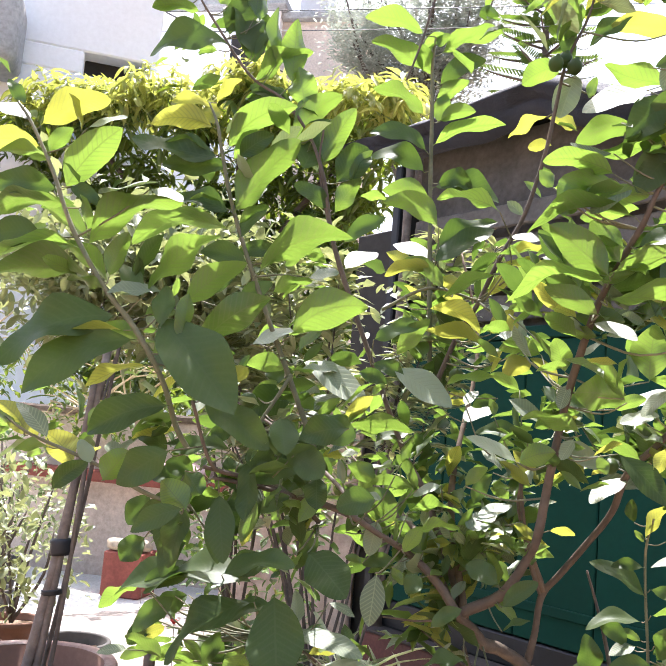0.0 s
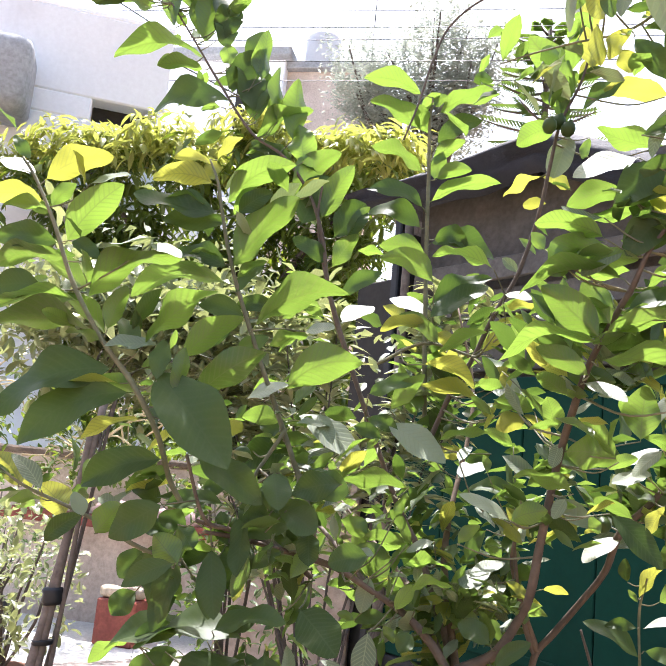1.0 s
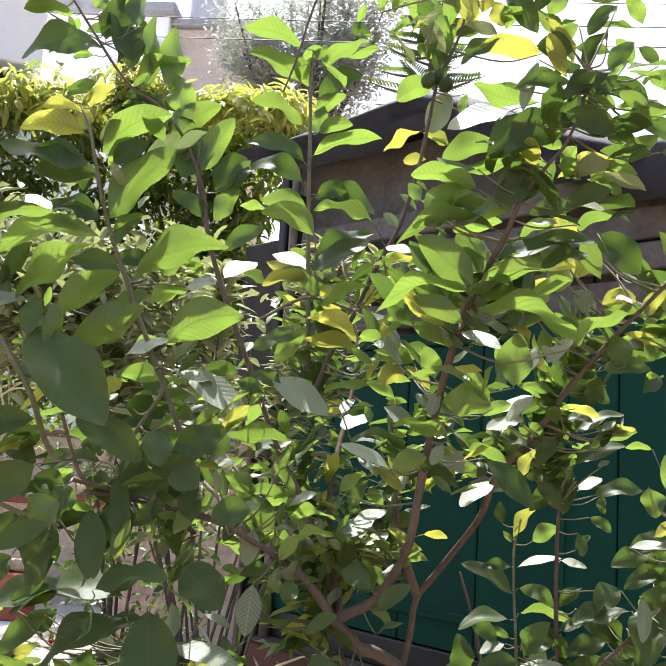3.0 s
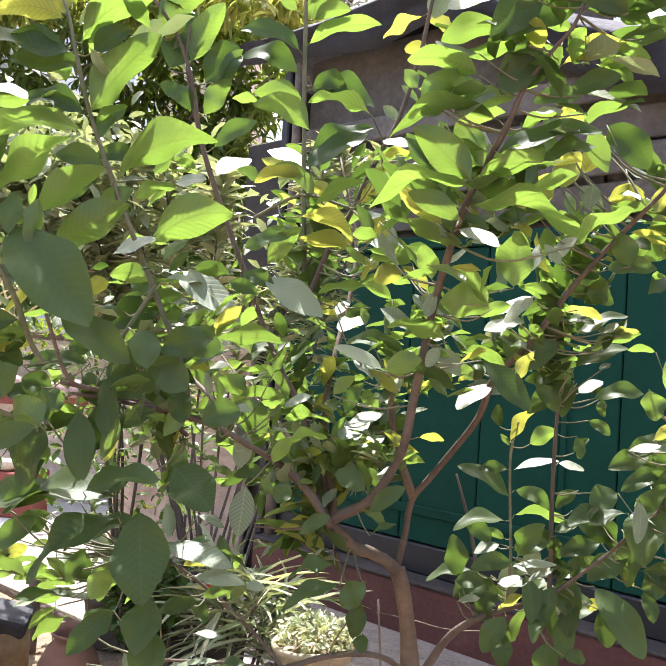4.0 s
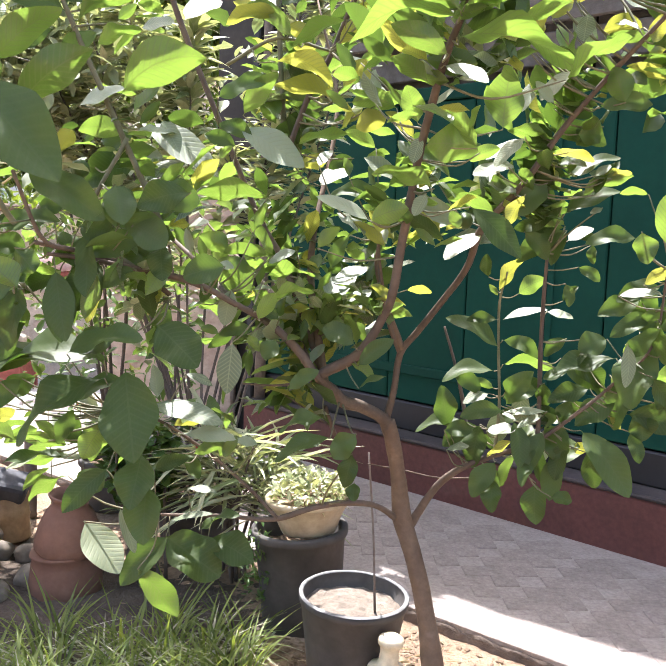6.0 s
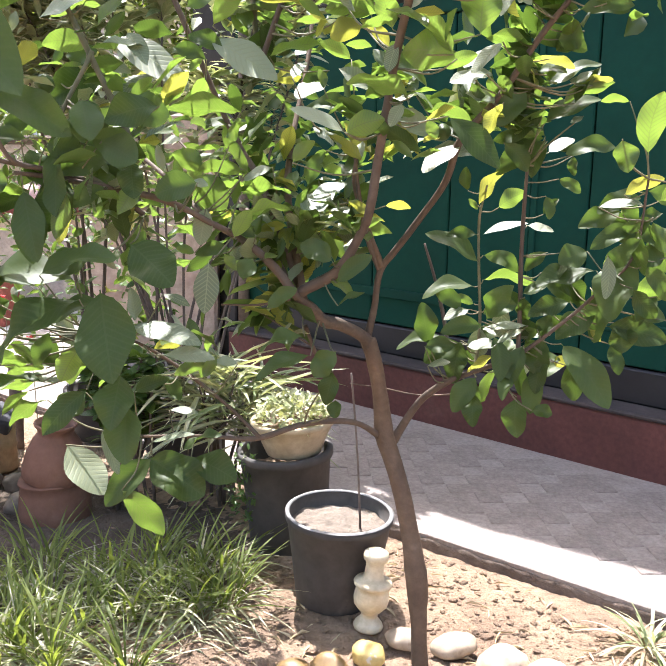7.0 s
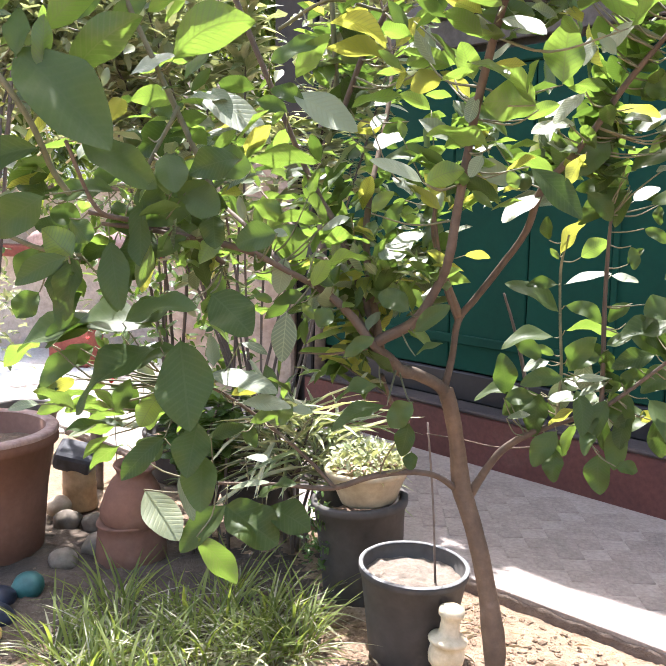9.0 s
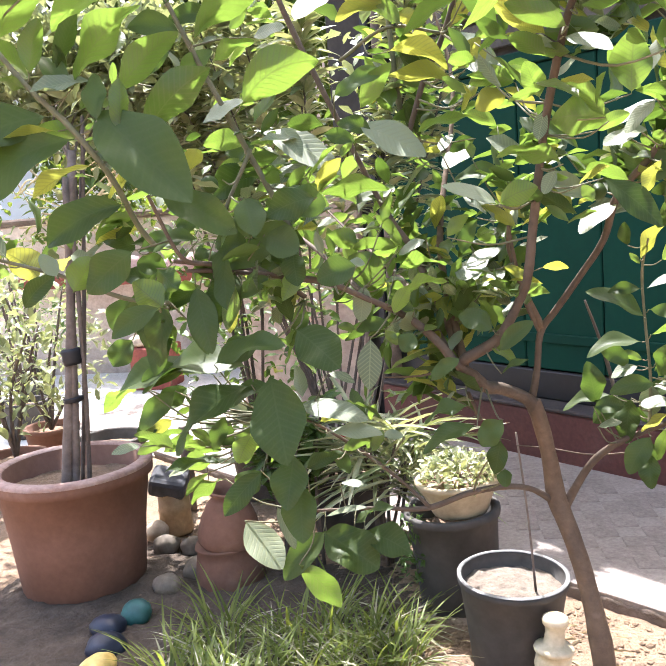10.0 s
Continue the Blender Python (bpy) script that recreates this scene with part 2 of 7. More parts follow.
GRASS_DRY = leaf_material("dry_grass_blade", (0.22, 0.21, 0.11), (0.55, 0.53, 0.36), (0.32, 0.30, 0.13), 0.3, veins=2, rough=0.45, gloss=0.4)


# ---- shapes ----
def part(name, bm, material, parent=None, label="", smooth=True):
    """Links a bmesh as one mesh object, under a thing where one is given."""
    me = bpy.data.meshes.new(name)
    if smooth:
        for f in bm.faces:
            f.smooth = True
    bm.to_mesh(me)
    bm.free()
    me.materials.append(material)
    ob = new(name, me)
    if parent:
        ob.parent = parent
    if label:
        ob["label"] = label
    return ob


def thing(name, place, label, category, group="", kind=""):
    ob = new(name)
    ob.location = place
    ob.empty_display_size = 0.1
    return tagged(ob, label, category, group, kind)


def box(bm, size, m=None, bevel=0.0, seg=1):
    """A box of that size about the origin, put by m into bm."""
    tmp = bmesh.new()
    bmesh.ops.create_cube(tmp, size=1.0)
    bmesh.ops.scale(tmp, vec=size, verts=tmp.verts)
    if bevel:
        bmesh.ops.bevel(tmp, geom=tmp.edges[:], offset=bevel, segments=seg, profile=0.7, affect="EDGES")
    join(bm, tmp, m or Matrix())
    return bm


def join(bm, tmp, m):
    tmp.transform(m)
    me = bpy.data.meshes.new("tmp")
    tmp.to_mesh(me)
    tmp.free()
    bm.from_mesh(me)
    bpy.data.meshes.remove(me)


def lathe(bm, profile, sides=40, m=None, wobble=0.0, caps=True):
    """Turns a profile of (radius, height) about z."""
    tmp = bmesh.new()
    rings = []
    for r, z in profile:
        ring = []
        for k in range(sides):
            a = 2 * math.pi * k / sides
            rr = r * (1 + wobble * noise.noise((math.cos(a) * 2, math.sin(a) * 2, z * 6)))
            ring.append(tmp.verts.new((rr * math.cos(a), rr * math.sin(a), z)))
        rings.append(ring)
    for a, b in zip(rings, rings[1:]):
        for k in range(sides):
            tmp.faces.new((a[k], a[(k + 1) % sides], b[(k + 1) % sides], b[k]))
    if caps and profile[0][0] > 1e-4:
        tmp.faces.new(rings[0][::-1])
    if caps and profile[-1][0] > 1e-4:
        tmp.faces.new(rings[-1])
    join(bm, tmp, m or Matrix())
    return bm


def smooth_line(points, radii, step=6):
    """A Catmull-Rom line through points, with its radii."""
    p = [Vector(q) for q in points]
    p = [2 * p[0] - p[1]] + p + [2 * p[-1] - p[-2]]
    out = []
    for i in range(1, len(p) - 2):
        for k in range(step):
            t = k / step
            q = 0.5 * (2 * p[i] + (p[i + 1] - p[i - 1]) * t + (2 * p[i - 1] - 5 * p[i] + 4 * p[i + 1] - p[i + 2]) * t * t
                       + (3 * p[i] - p[i - 1] - 3 * p[i + 1] + p[i + 2]) * t ** 3)
            out.append((q, radii[i - 1] * (1 - t) + radii[i] * t))
    out.append((p[-2], radii[-1]))
    return out


def tube(bm, points, radii, sides=10, step=6, knobs=0.0):
    """A tapered, slightly uneven limb through the points."""
    line = smooth_line(points, radii, step)
    side = None
    rings = []
    for i, (q, r) in enumerate(line):
        ahead = (line[min(i + 1, len(line) - 1)][0] - line[max(i - 1, 0)][0]).normalized()
        if side is None:
            side = ahead.orthogonal().normalized()
        side = (side - side.dot(ahead) * ahead).normalized()
        up = ahead.cross(side)
        rr = r * (1 + knobs * noise.noise(q * 9))
        rings.append([bm.verts.new(q + rr * (math.cos(a) * side + math.sin(a) * up) * (1 + knobs * 0.5 * noise.noise(q * 22 + Vector((a, 0, 0)))))
                      for a in [2 * math.pi * k / sides for k in range(sides)]])
    for a, b in zip(rings, rings[1:]):
        for k in range(sides):
            bm.faces.new((a[k], a[(k + 1) % sides], b[(k + 1) % sides], b[k]))
    bm.faces.new(rings[0][::-1])
    bm.faces.new(rings[-1])
    return bm


def leaf_shape(length_cuts=9, fold=0.5, droop=0.25, wave=0.12, blunt=0.55, seed=0, stem=0.06, ratio=0.45, bow=(0.0, 0.0), across=(-1, -0.5, 0, 0.5, 1)):
    """A leaf of length 1 along y and width 1 across x, facing up z, with UVs; folded along its rib and drooping. ratio: its true width over its length;
    bow: how far its rib bends aside, in x and in z."""
    bm = bmesh.new()
    layer = bm.loops.layers.uv.new("UVMap")
    rng = random.Random(seed)
    rows = []
    ph = rng.uniform(0, 6)
    for i in range(length_cuts + 1):
        v = 0.45 * i / length_cuts + 0.55 * (1 - math.cos(math.pi * i / length_cuts)) / 2
        body = max(v - stem, 0) / (1 - stem)
        half = 0.5 * math.sin(math.pi * body ** 0.93) ** (0.98 - 0.54 * blunt) if 0 < body < 1 else 0.0
        half = max(half, 0.012)
        arch = 4 * v * (1 - v)
        zc = -droop * v * v + droop * 0.35 * v + bow[1] * arch
        row = []
        for u in across:
            z = zc + ratio * half * abs(u) * (fold * (1 - 0.25 * abs(u)) + 2 * wave * math.sin(9 * v + ph + (1.7 if u > 0 else 0)))
            row.append((bm.verts.new((half * u + bow[0] * arch, v, z)), (0.5 + 0.5 * u * half * 2, v)))
        rows.append(row)
    for a, b in zip(rows, rows[1:]):
        for k in range(len(across) - 1):
            quad = (a[k], a[k + 1], b[k + 1], b[k])
            f = bm.faces.new([q[0] for q in quad])
            f.smooth = True
            for loop, q in zip(f.loops, quad):
                loop[layer].uv = q[1]
    return bm


def leaf_pose(base, tip, width, normal):
    """The pose of a leaf from base to tip, facing normal."""
    base, tip = Vector(base), Vector(tip)
    ahead = tip - base
    length = ahead.length
    ahead.normalize()
    z = Vector(normal)
    z = (z - z.dot(ahead) * ahead).normalized()
    x = ahead.cross(z)
    m = Matrix((x * width, ahead * length, z * length)).transposed().to_4x4()
    m.translation = base
    return m


def cloud(name, places, material, parent, cuts=4, label="", seed=3, **kw):
    """Many leaves (pose matrices) as one mesh, for foliage that nobody could count."""
    shape = leaf_shape(length_cuts=cuts, seed=seed, **kw)
    shape.verts.index_update()
    layer = shape.loops.layers.uv.active
    vs = np.array([v.co[:] for v in shape.verts])
    fs = np.array([[v.index for v in f.verts] for f in shape.faces])
    uvs = np.array([l[layer].uv[:] for f in shape.faces for l in f.loops])
    shape.free()
    n = len(vs)
    ms = np.array([[list(r) for r in m] for m in places])
    allv = np.einsum("kij,nj->kni", ms[:, :3, :3], vs) + ms[:, None, :3, 3]
    allf = (fs[None] + (np.arange(len(places)) * n)[:, None, None]).reshape(-1, 4)
    me = bpy.data.meshes.new(name)
    me.from_pydata(allv.reshape(-1, 3).tolist(), [], allf.tolist())
    uvl = me.uv_layers.new(name="UVMap")
    uvl.data.foreach_set("uv", np.tile(uvs, (len(places), 1)).ravel())
    me.polygons.foreach_set("use_smooth", [True] * len(allf))
    me.materials.append(material)
    ob = new(name, me)
    if parent:
        ob.parent = parent
        ob.matrix_parent_inverse = parent.matrix_basis.inverted()
    return tagged(ob, label=label, kind="stuff")


def rnd_dir(rng, up=0.0):
    v = Vector((rng.gauss(0, 1), rng.gauss(0, 1), rng.gauss(0, 1) + up))
    return v.normalized()

# ---- the large structure ----
U, N = Vector((0.766, -0.643, 0)), Vector((-0.643, -0.766, 0))  # along the shed's front, and out of it towards the bed
P0 = Vector((0.66, 3.92, 0))
FRONT = Matrix((U, -N, Vector((0, 0, 1)))).transposed().to_4x4()
FRONT.translation = P0  # local x along the front, y into the shed, z up


def slab(name, size, at, material, label="", category="", kind="", parent=None, bevel=0.01, m=FRONT):
    ob = part(name, box(bmesh.new(), size, None, bevel), material, parent, smooth=False)
    ob.matrix_basis = m @ Matrix.Translation(at)
    return tagged(ob, label, category, "", kind)


# ground: one sheet, fine and uneven in the flower bed, flat and far beyond
def ground_height(x, y):
    near = max(0.0, 1 - max(abs(x - 0.2) / 4, abs(y - 2.2) / 3))
    h = 0.018 * noise.noise((x * 3, y * 3, 0)) + 0.010 * noise.noise((x * 11, y * 11, 2)) + 0.012 * max(0, noise.noise((x * 34, y * 34, 5)))
    return h * min(1, 3 * near) - 0.008


bm = bmesh.new()
xs = sorted({*np.arange(-2.6, 2.2, 0.022).round(3), *[s * v for s in (-1, 1) for v in (3.2, 4.5, 8, 20, 60, 200, 600)]})
ys = sorted({*np.arange(1.0, 3.8, 0.022).round(3), 0.6, 0.2, -0.6, -3, -10, -60, -600, 4.5, 6, 9, 20, 60, 200, 600})
grid = [[bm.verts.new((x, y, ground_height(x, y))) for x in xs] for y in ys]
for a, b in zip(grid, grid[1:]):
    for k in range(len(xs) - 1):
        bm.faces.new((a[k], a[k + 1], b[k + 1], b[k]))
ground = tagged(part("ground", bm, SOIL), "dry sandy brown soil of the flower bed", "ground", kind="structure")

# the path widens towards the courtyard: its bed-side edge runs 3.5 degrees off the shed's front
def path_edge_at(s):
    return -1.094 + 0.06 * (s - 0.4)


bm = bmesh.new()
corner = [(-3.9, 0.0), (-3.9, path_edge_at(-3.9)), (5.1, path_edge_at(5.1)), (5.1, 0.0)]
low, top = [[bm.verts.new((a, b, z)) for a, b in corner] for z in (-0.08, 0.04)]
bm.faces.new(top)
bm.faces.new(low[::-1])
for k in range(4):
    bm.faces.new((low[k], low[(k + 1) % 4], top[(k + 1) % 4], top[k]))
bmesh.ops.bevel(bm, geom=[e for e in bm.edges], offset=0.003, segments=1, affect="EDGES")
path = tagged(part("path", bm, CONCRETE, smooth=False), "grey concrete garden path along the shed", "path", "", "structure")
path.matrix_basis = FRONT
slab("courtyard_floor", (14, 12, 0.1), (-7.95, 7.1, -0.03), COURT, "sunlit pale concrete courtyard floor", "floor", "structure", m=pose(0, 0, 0) @ Matrix.Translation((0, 3.5, 0)))
# ragged mortar strip; its dark colour draws the shadow line under the path
bm = bmesh.new()
rows = []
for k in range(261):
    a = -2.6 + 0.025 * k
    b = path_edge_at(a)
    w = 0.006 + 0.008 * noise.noise((a * 9, 1, 0)) + 0.008 * noise.noise((a * 31, 4, 0))
    t_ = 0.027 + 0.009 * noise.noise((a * 14, 7, 0))
    rows.append([bm.verts.new(p) for p in ((a, b + 0.004, -0.03), (a, b + 0.006, t_), (a, b - w * 0.6, t_ - 0.004), (a, b - w, t_ * 0.4), (a, b - w - 0.008, -0.03))])
for a, b in zip(rows, rows[1:]):
    for k in range(4):
        bm.faces.new((a[k], a[k + 1], b[k + 1], b[k]))
edge = tagged(part("path_edge", bm, MORTAR, smooth=True), "broken mortar edge of the path, coloured dark as its shadow line", "kerb", "", "structure")
edge.matrix_basis = FRONT

plinth = slab("plinth", (9.0, 0.30, 0.30), (2.6, 0.15, 0.15), RED_PAINT, "red oxide painted plinth under the gate", "plinth", "structure")
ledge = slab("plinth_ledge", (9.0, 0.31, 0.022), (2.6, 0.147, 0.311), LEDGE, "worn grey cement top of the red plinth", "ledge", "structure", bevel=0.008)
skirting = slab("skirting", (9.0, 0.05, 0.16), (2.6, 0.16, 0.402), BLACK_PAINT, "black painted skirting under the green gate", "skirting", "structure")

# green gate of sheet panels in a frame
gate = thing("green_gate", P0, "large dark green painted sheet-metal gate on a red plinth", "gate")
gate.matrix_basis = FRONT


def gate_part(name, size, at, bevel=0.006, material=GREEN_PAINT):
    ob = part(name, box(bmesh.new(), size, None, bevel), material, gate, smooth=False)
    ob.location = at
    return ob


seams = [-1.95, -1.42, -0.85, -0.36, 0.10, 0.385, 0.95, 1.6, 2.3, 3.1, 4.0, 5.0, 6.2]
for a, b in zip(seams, seams[1:]):
    gate_part("panel", (b - a - 0.008, 0.03, 1.58), ((a + b) / 2, 0.15, 1.28))
gate_part("top_rail", (8.15, 0.05, 0.07), (2.125, 0.145, 2.11))
gate_part("bottom_rail", (8.15, 0.014, 0.05), (2.125, 0.127, 0.66), 0.004)
for s in (0.10, 2.3, 4.0):
    gate_part("stile", (0.03, 0.012, 1.5), (s + 0.018, 0.128, 1.28), 0.003)
gate_part("edge_post", (0.07, 0.09, 3.0), (-2.0, 0.17, 1.80), 0.01, BLACK_PAINT)
# near-black panel added to cover the bright gap beside the gate
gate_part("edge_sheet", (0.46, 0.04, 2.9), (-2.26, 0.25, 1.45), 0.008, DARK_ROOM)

# dark shed behind and above the gate
shed = thing("shed", P0, "dark timber and tarpaulin shed above the gate", "shed")
shed.matrix_basis = FRONT


def shed_part(name, bm, material, at=(0, 0, 0), label="", smooth=False):
    ob = part(name, bm, material, shed, label, smooth)
    ob.location = at
    return ob


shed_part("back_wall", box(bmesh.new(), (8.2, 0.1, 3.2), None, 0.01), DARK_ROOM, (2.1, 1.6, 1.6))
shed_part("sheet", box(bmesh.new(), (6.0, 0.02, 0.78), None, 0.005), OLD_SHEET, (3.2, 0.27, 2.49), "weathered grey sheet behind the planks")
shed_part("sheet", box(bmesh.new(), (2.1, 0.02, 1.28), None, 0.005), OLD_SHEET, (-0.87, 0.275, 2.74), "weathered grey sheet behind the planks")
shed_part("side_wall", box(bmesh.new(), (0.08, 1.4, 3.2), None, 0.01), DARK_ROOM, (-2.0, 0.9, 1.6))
for k, (z, w, o) in enumerate(((2.28, 0.15, 0.2), (2.45, 0.13, 0.17), (2.62, 0.16, 0.22), (2.81, 0.14, 0.19))):
    shed_part("plank", box(bmesh.new(), (8.0, 0.03, w), pose(0, 0, 0, 4 - 3 * k, 0, 0.4 * (k - 1)), 0.006), PLANK, (2.2, o, z), "dark plank")


def roofline(s):
    """Height of the tarpaulin's upper edge along the front."""
    xs_ = (-2.46, -2.0, -1.68, -1.03, -0.80, -0.44, -0.07, 0.07, 0.45, 1.2, 6.3)
    zs_ = (3.57, 3.55, 3.55, 3.59, 3.60, 3.44, 3.25, 3.17, 3.02, 2.90, 2.85)
    return float(np.interp(s, xs_, zs_))


def drape(s):
    """How far the hanging edge drops below the upper edge."""
    xs_ = (-2.46, -2.0, -1.6, -1.2, 0.0, 6.3)
    zs_ = (0.30, 0.34, 0.45, 0.5, 0.5, 0.5)
    return float(np.interp(s, xs_, zs_))


bm = bmesh.new()
rows = []
for j, (y, dz) in enumerate(((0.07, -0.55), (-0.01, -0.42), (0.05, -0.30), (-0.03, -0.20), (0.04, -0.08), (0.11, 0.0), (0.30, 0.02), (0.9, -0.05), (2.5, -0.35))):
    row = []
    for k in range(121):
        s = -2.46 + 8.76 * (k / 120) ** 1.5
        wr = 0.045 * noise.noise((s * 2.2, j * 0.9, 3)) + 0.03 * noise.noise((s * 6, j * 1.3, 7)) + 0.012 * noise.noise((s * 17, j * 2.3, 1))
        droop_ = -0.10 * max(0, noise.noise((s * 1.3, 5, 0))) if j < 2 else 0
        row.append(bm.verts.new((s, y + wr * (0.7 if j < 5 else 0.25), roofline(s) + dz * (drape(s) if j < 5 else 1) + wr * (0.7 if j != 5 else 0.15) + droop_)))
    rows.append(row)
for a, b in zip(rows, rows[1:]):
    for k in range(120):
        bm.faces.new((a[k], a[k + 1], b[k + 1], b[k]))
roof = shed_part("tarpaulin_roof", bm, TARP, label="sagging black tarpaulin with folds", smooth=True)
for s in (-1.86, 1.9, 4.0):
    bm = bmesh.new()
    tube(bm, [(0, 0, 0), (0.01, 0, 1.2), (-0.01, 0.01, 3.0)], [0.035, 0.032, 0.03], 8, 3, 0.15)
    shed_part("post", bm, WOOD_POLE, (s, 0.10, 0.32), smooth=True)

# walls at the back
back_wall = slab("wall_back", (9.0, 0.22, 1.5), (-5.0, 7.4, 0.72), OLD_WALL, "old cream plaster garden wall, stained near the ground", "wall", "structure", m=Matrix())
cap = slab("wall_cap", (9.1, 0.32, 0.07), (-5.0, 7.4, 1.505), MORTAR, "rough red brick cap on the garden wall", "wall", "structure", m=Matrix(), bevel=0.02)
side_wall = slab("wall_side", (0.9, 0.25, 1.65), (-1.36, 5.55, 0.82), FLAKED, "short wall with flaking pink plaster", "wall", "structure", m=Matrix(), bevel=0.02)
slab("wall_street", (30, 0.25, 2.2), (0, -7.0, 1.1), OLD_WALL, "plain plaster garden wall", "wall", "structure", m=Matrix())

# white house
house = thing("white_house", (-7.2, 10.2, 0), "white plastered two-storey house with a flat roof", "house")
HM = pose(-4.5, 9.4, 0, 0, 0, 27)


def house_part(name, size, at, material, bevel=0.02, label="", parent=house):
    ob = part(name, box(bmesh.new(), size, None, bevel), material, None, label, smooth=False)
    ob.parent = parent
    ob.matrix_parent_inverse = house.matrix_basis.inverted() if parent is house else Matrix()
    ob.matrix_basis = HM @ Matrix.Translation(at)
    return ob


house_part("wall", (9.0, 0.3, 5.65), (-4.5, 0.15, 2.825), WHITE_WASH)
house_part("wall", (9.0, 0.3, 1.13), (-4.5, 0.15, 6.515), WHITE_WASH)
house_part("wall", (0.10, 0.3, 0.30), (-0.05, 0.15, 5.80), WHITE_WASH)
house_part("wall", (8.10, 0.3, 0.30), (-4.95, 0.15, 5.80), WHITE_WASH)
house_part("wall", (0.3, 7.0, 7.08), (-0.15, 3.8, 3.54), WHITE_WASH)
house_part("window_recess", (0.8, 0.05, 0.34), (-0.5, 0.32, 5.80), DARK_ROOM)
house_part("roof", (9.0, 7.3, 0.06), (-4.5, 3.66, 7.11), WHITE_WASH, 0.01, "flat whitewashed roof slab")
bm = bmesh.new()
box(bm, (1.3, 0.8, 0.95), None, 0.28, 4)
balcony = part("balcony", bm, GREY_PAINT, None, "rounded grey concrete balcony")
balcony.parent = house
balcony.matrix_parent_inverse = house.matrix_basis.inverted()
balcony.matrix_basis = HM @ Matrix.Translation((-2.24, -0.35, 5.80))

# far building with a water tank
block = thing("apartment_block", (-8.5, 20, 0), "distant pale concrete building with a flat roof", "building")
for name, size, at, mat in (("wall", (5.5, 4.0, 12.6), (-9.0, 22.1, 6.3), WHITE_WASH), ("roof", (5.9, 4.4, 0.25), (-9.0, 22, 12.7), GREY_PAINT), ("annex", (2.4, 3.0, 12.4), (-5.2, 21.9, 6.2), OLD_WALL), ("annex_roof", (2.7, 3.3, 0.2), (-5.2, 21.85, 12.5), GREY_PAINT)):
    ob = part(name, box(bmesh.new(), size, None, 0.03), mat, None, smooth=False)
    ob.parent, ob.matrix_parent_inverse = block, block.matrix_basis.inverted()
    ob.location = at
for k in (0, 2):
    ob = part("window", box(bmesh.new(), (1.0, 0.12, 1.3), None, 0.02), DARK_ROOM, None, smooth=False)
    ob.parent, ob.matrix_parent_inverse = block, block.matrix_basis.inverted()
    ob.location = (-10.6 + 1.8 * k, 20.06, 11.2)
bm = bmesh.new()
lathe(bm, [(0.0, 0), (0.46, 0), (0.49, 0.05), (0.49, 0.72), (0.44, 0.82), (0.25, 0.88), (0.24, 0.94), (0.0, 0.94)], 28)
tank = tagged(part("water_tank", bm, TANK_PLASTIC), "white plastic water tank on a roof", "water tank")
tank.matrix_basis = pose(-5.45, 20.9, 12.6) @ Matrix.Diagonal((1, 1, 1.3, 1))

# ---- the guava tree: limbs, then leaves shoot by shoot ----
guava = thing("guava_tree", (0.22, 1.87, 0), "young guava tree with smooth brown trunk and backlit green leaves", "tree")


def limb(name, material, *line):
    """A limb through (x, y, z, radius)."""
    ob = part(name, tube(bmesh.new(), [q[:3] for q in line], [q[3] for q in line], 12 if name == "trunk" else 8, 6, 0.16), material, guava)
    ob.matrix_parent_inverse = guava.matrix_basis.inverted()
    return ob


limb("trunk", BARK, (0.22, 1.87, -0.01, 0.0246), (0.209, 1.885, 0.121, 0.0222), (0.203, 1.9, 0.233, 0.0217), (0.194, 1.925, 0.339, 0.0280), (0.168, 1.96, 0.474, 0.0230), (0.137, 2, 0.585, 0.0230), (0.11, 2.04, 0.657, 0.0259), (0.094, 2.06, 0.771, 0.0193), (0.077, 2.06, 0.854, 0.0192), (0.061, 2.06, 0.909, 0.0191))
limb("limb", SHADED_BARK, (0.067, 2.06, 0.880, 0.0170), (0.050, 2.05, 0.915, 0.0175), (-0.009, 2.0, 0.956, 0.0150), (-0.050, 1.95, 0.975, 0.0155), (-0.072, 1.92, 1.005, 0.0135), (-0.112, 1.86, 1.053, 0.0112), (-0.16, 1.86, 1.114, 0.0098), (-0.226, 1.86, 1.17, 0.0089), (-0.305, 1.83, 1.217, 0.0081), (-0.39, 1.8, 1.262, 0.0076), (-0.493, 1.75, 1.289, 0.0068), (-0.6, 1.68, 1.312, 0.0059), (-0.652, 1.62, 1.321, 0.0043))
limb("limb", SHADED_BARK, (-0.072, 1.92, 1.005, 0.0137), (-0.103, 1.87, 1.051, 0.0137), (-0.016, 1.85, 1.108, 0.0127), (0.039, 1.82, 1.204, 0.0102), (0.056, 1.8, 1.258, 0.0098), (0.074, 1.79, 1.387, 0.0098), (0.102, 1.74, 1.574, 0.0089), (0.138, 1.62, 1.737, 0.0081), (0.176, 1.54, 1.83, 0.0068), (0.207, 1.5, 1.893, 0.0059), (0.232, 1.48, 1.96, 0.0047), (0.279, 1.47, 2.031, 0.0038), (0.316, 1.45, 2.079, 0.0034), (0.348, 1.45, 2.171, 0.003), (0.358, 1.46, 2.241, 0.0026))
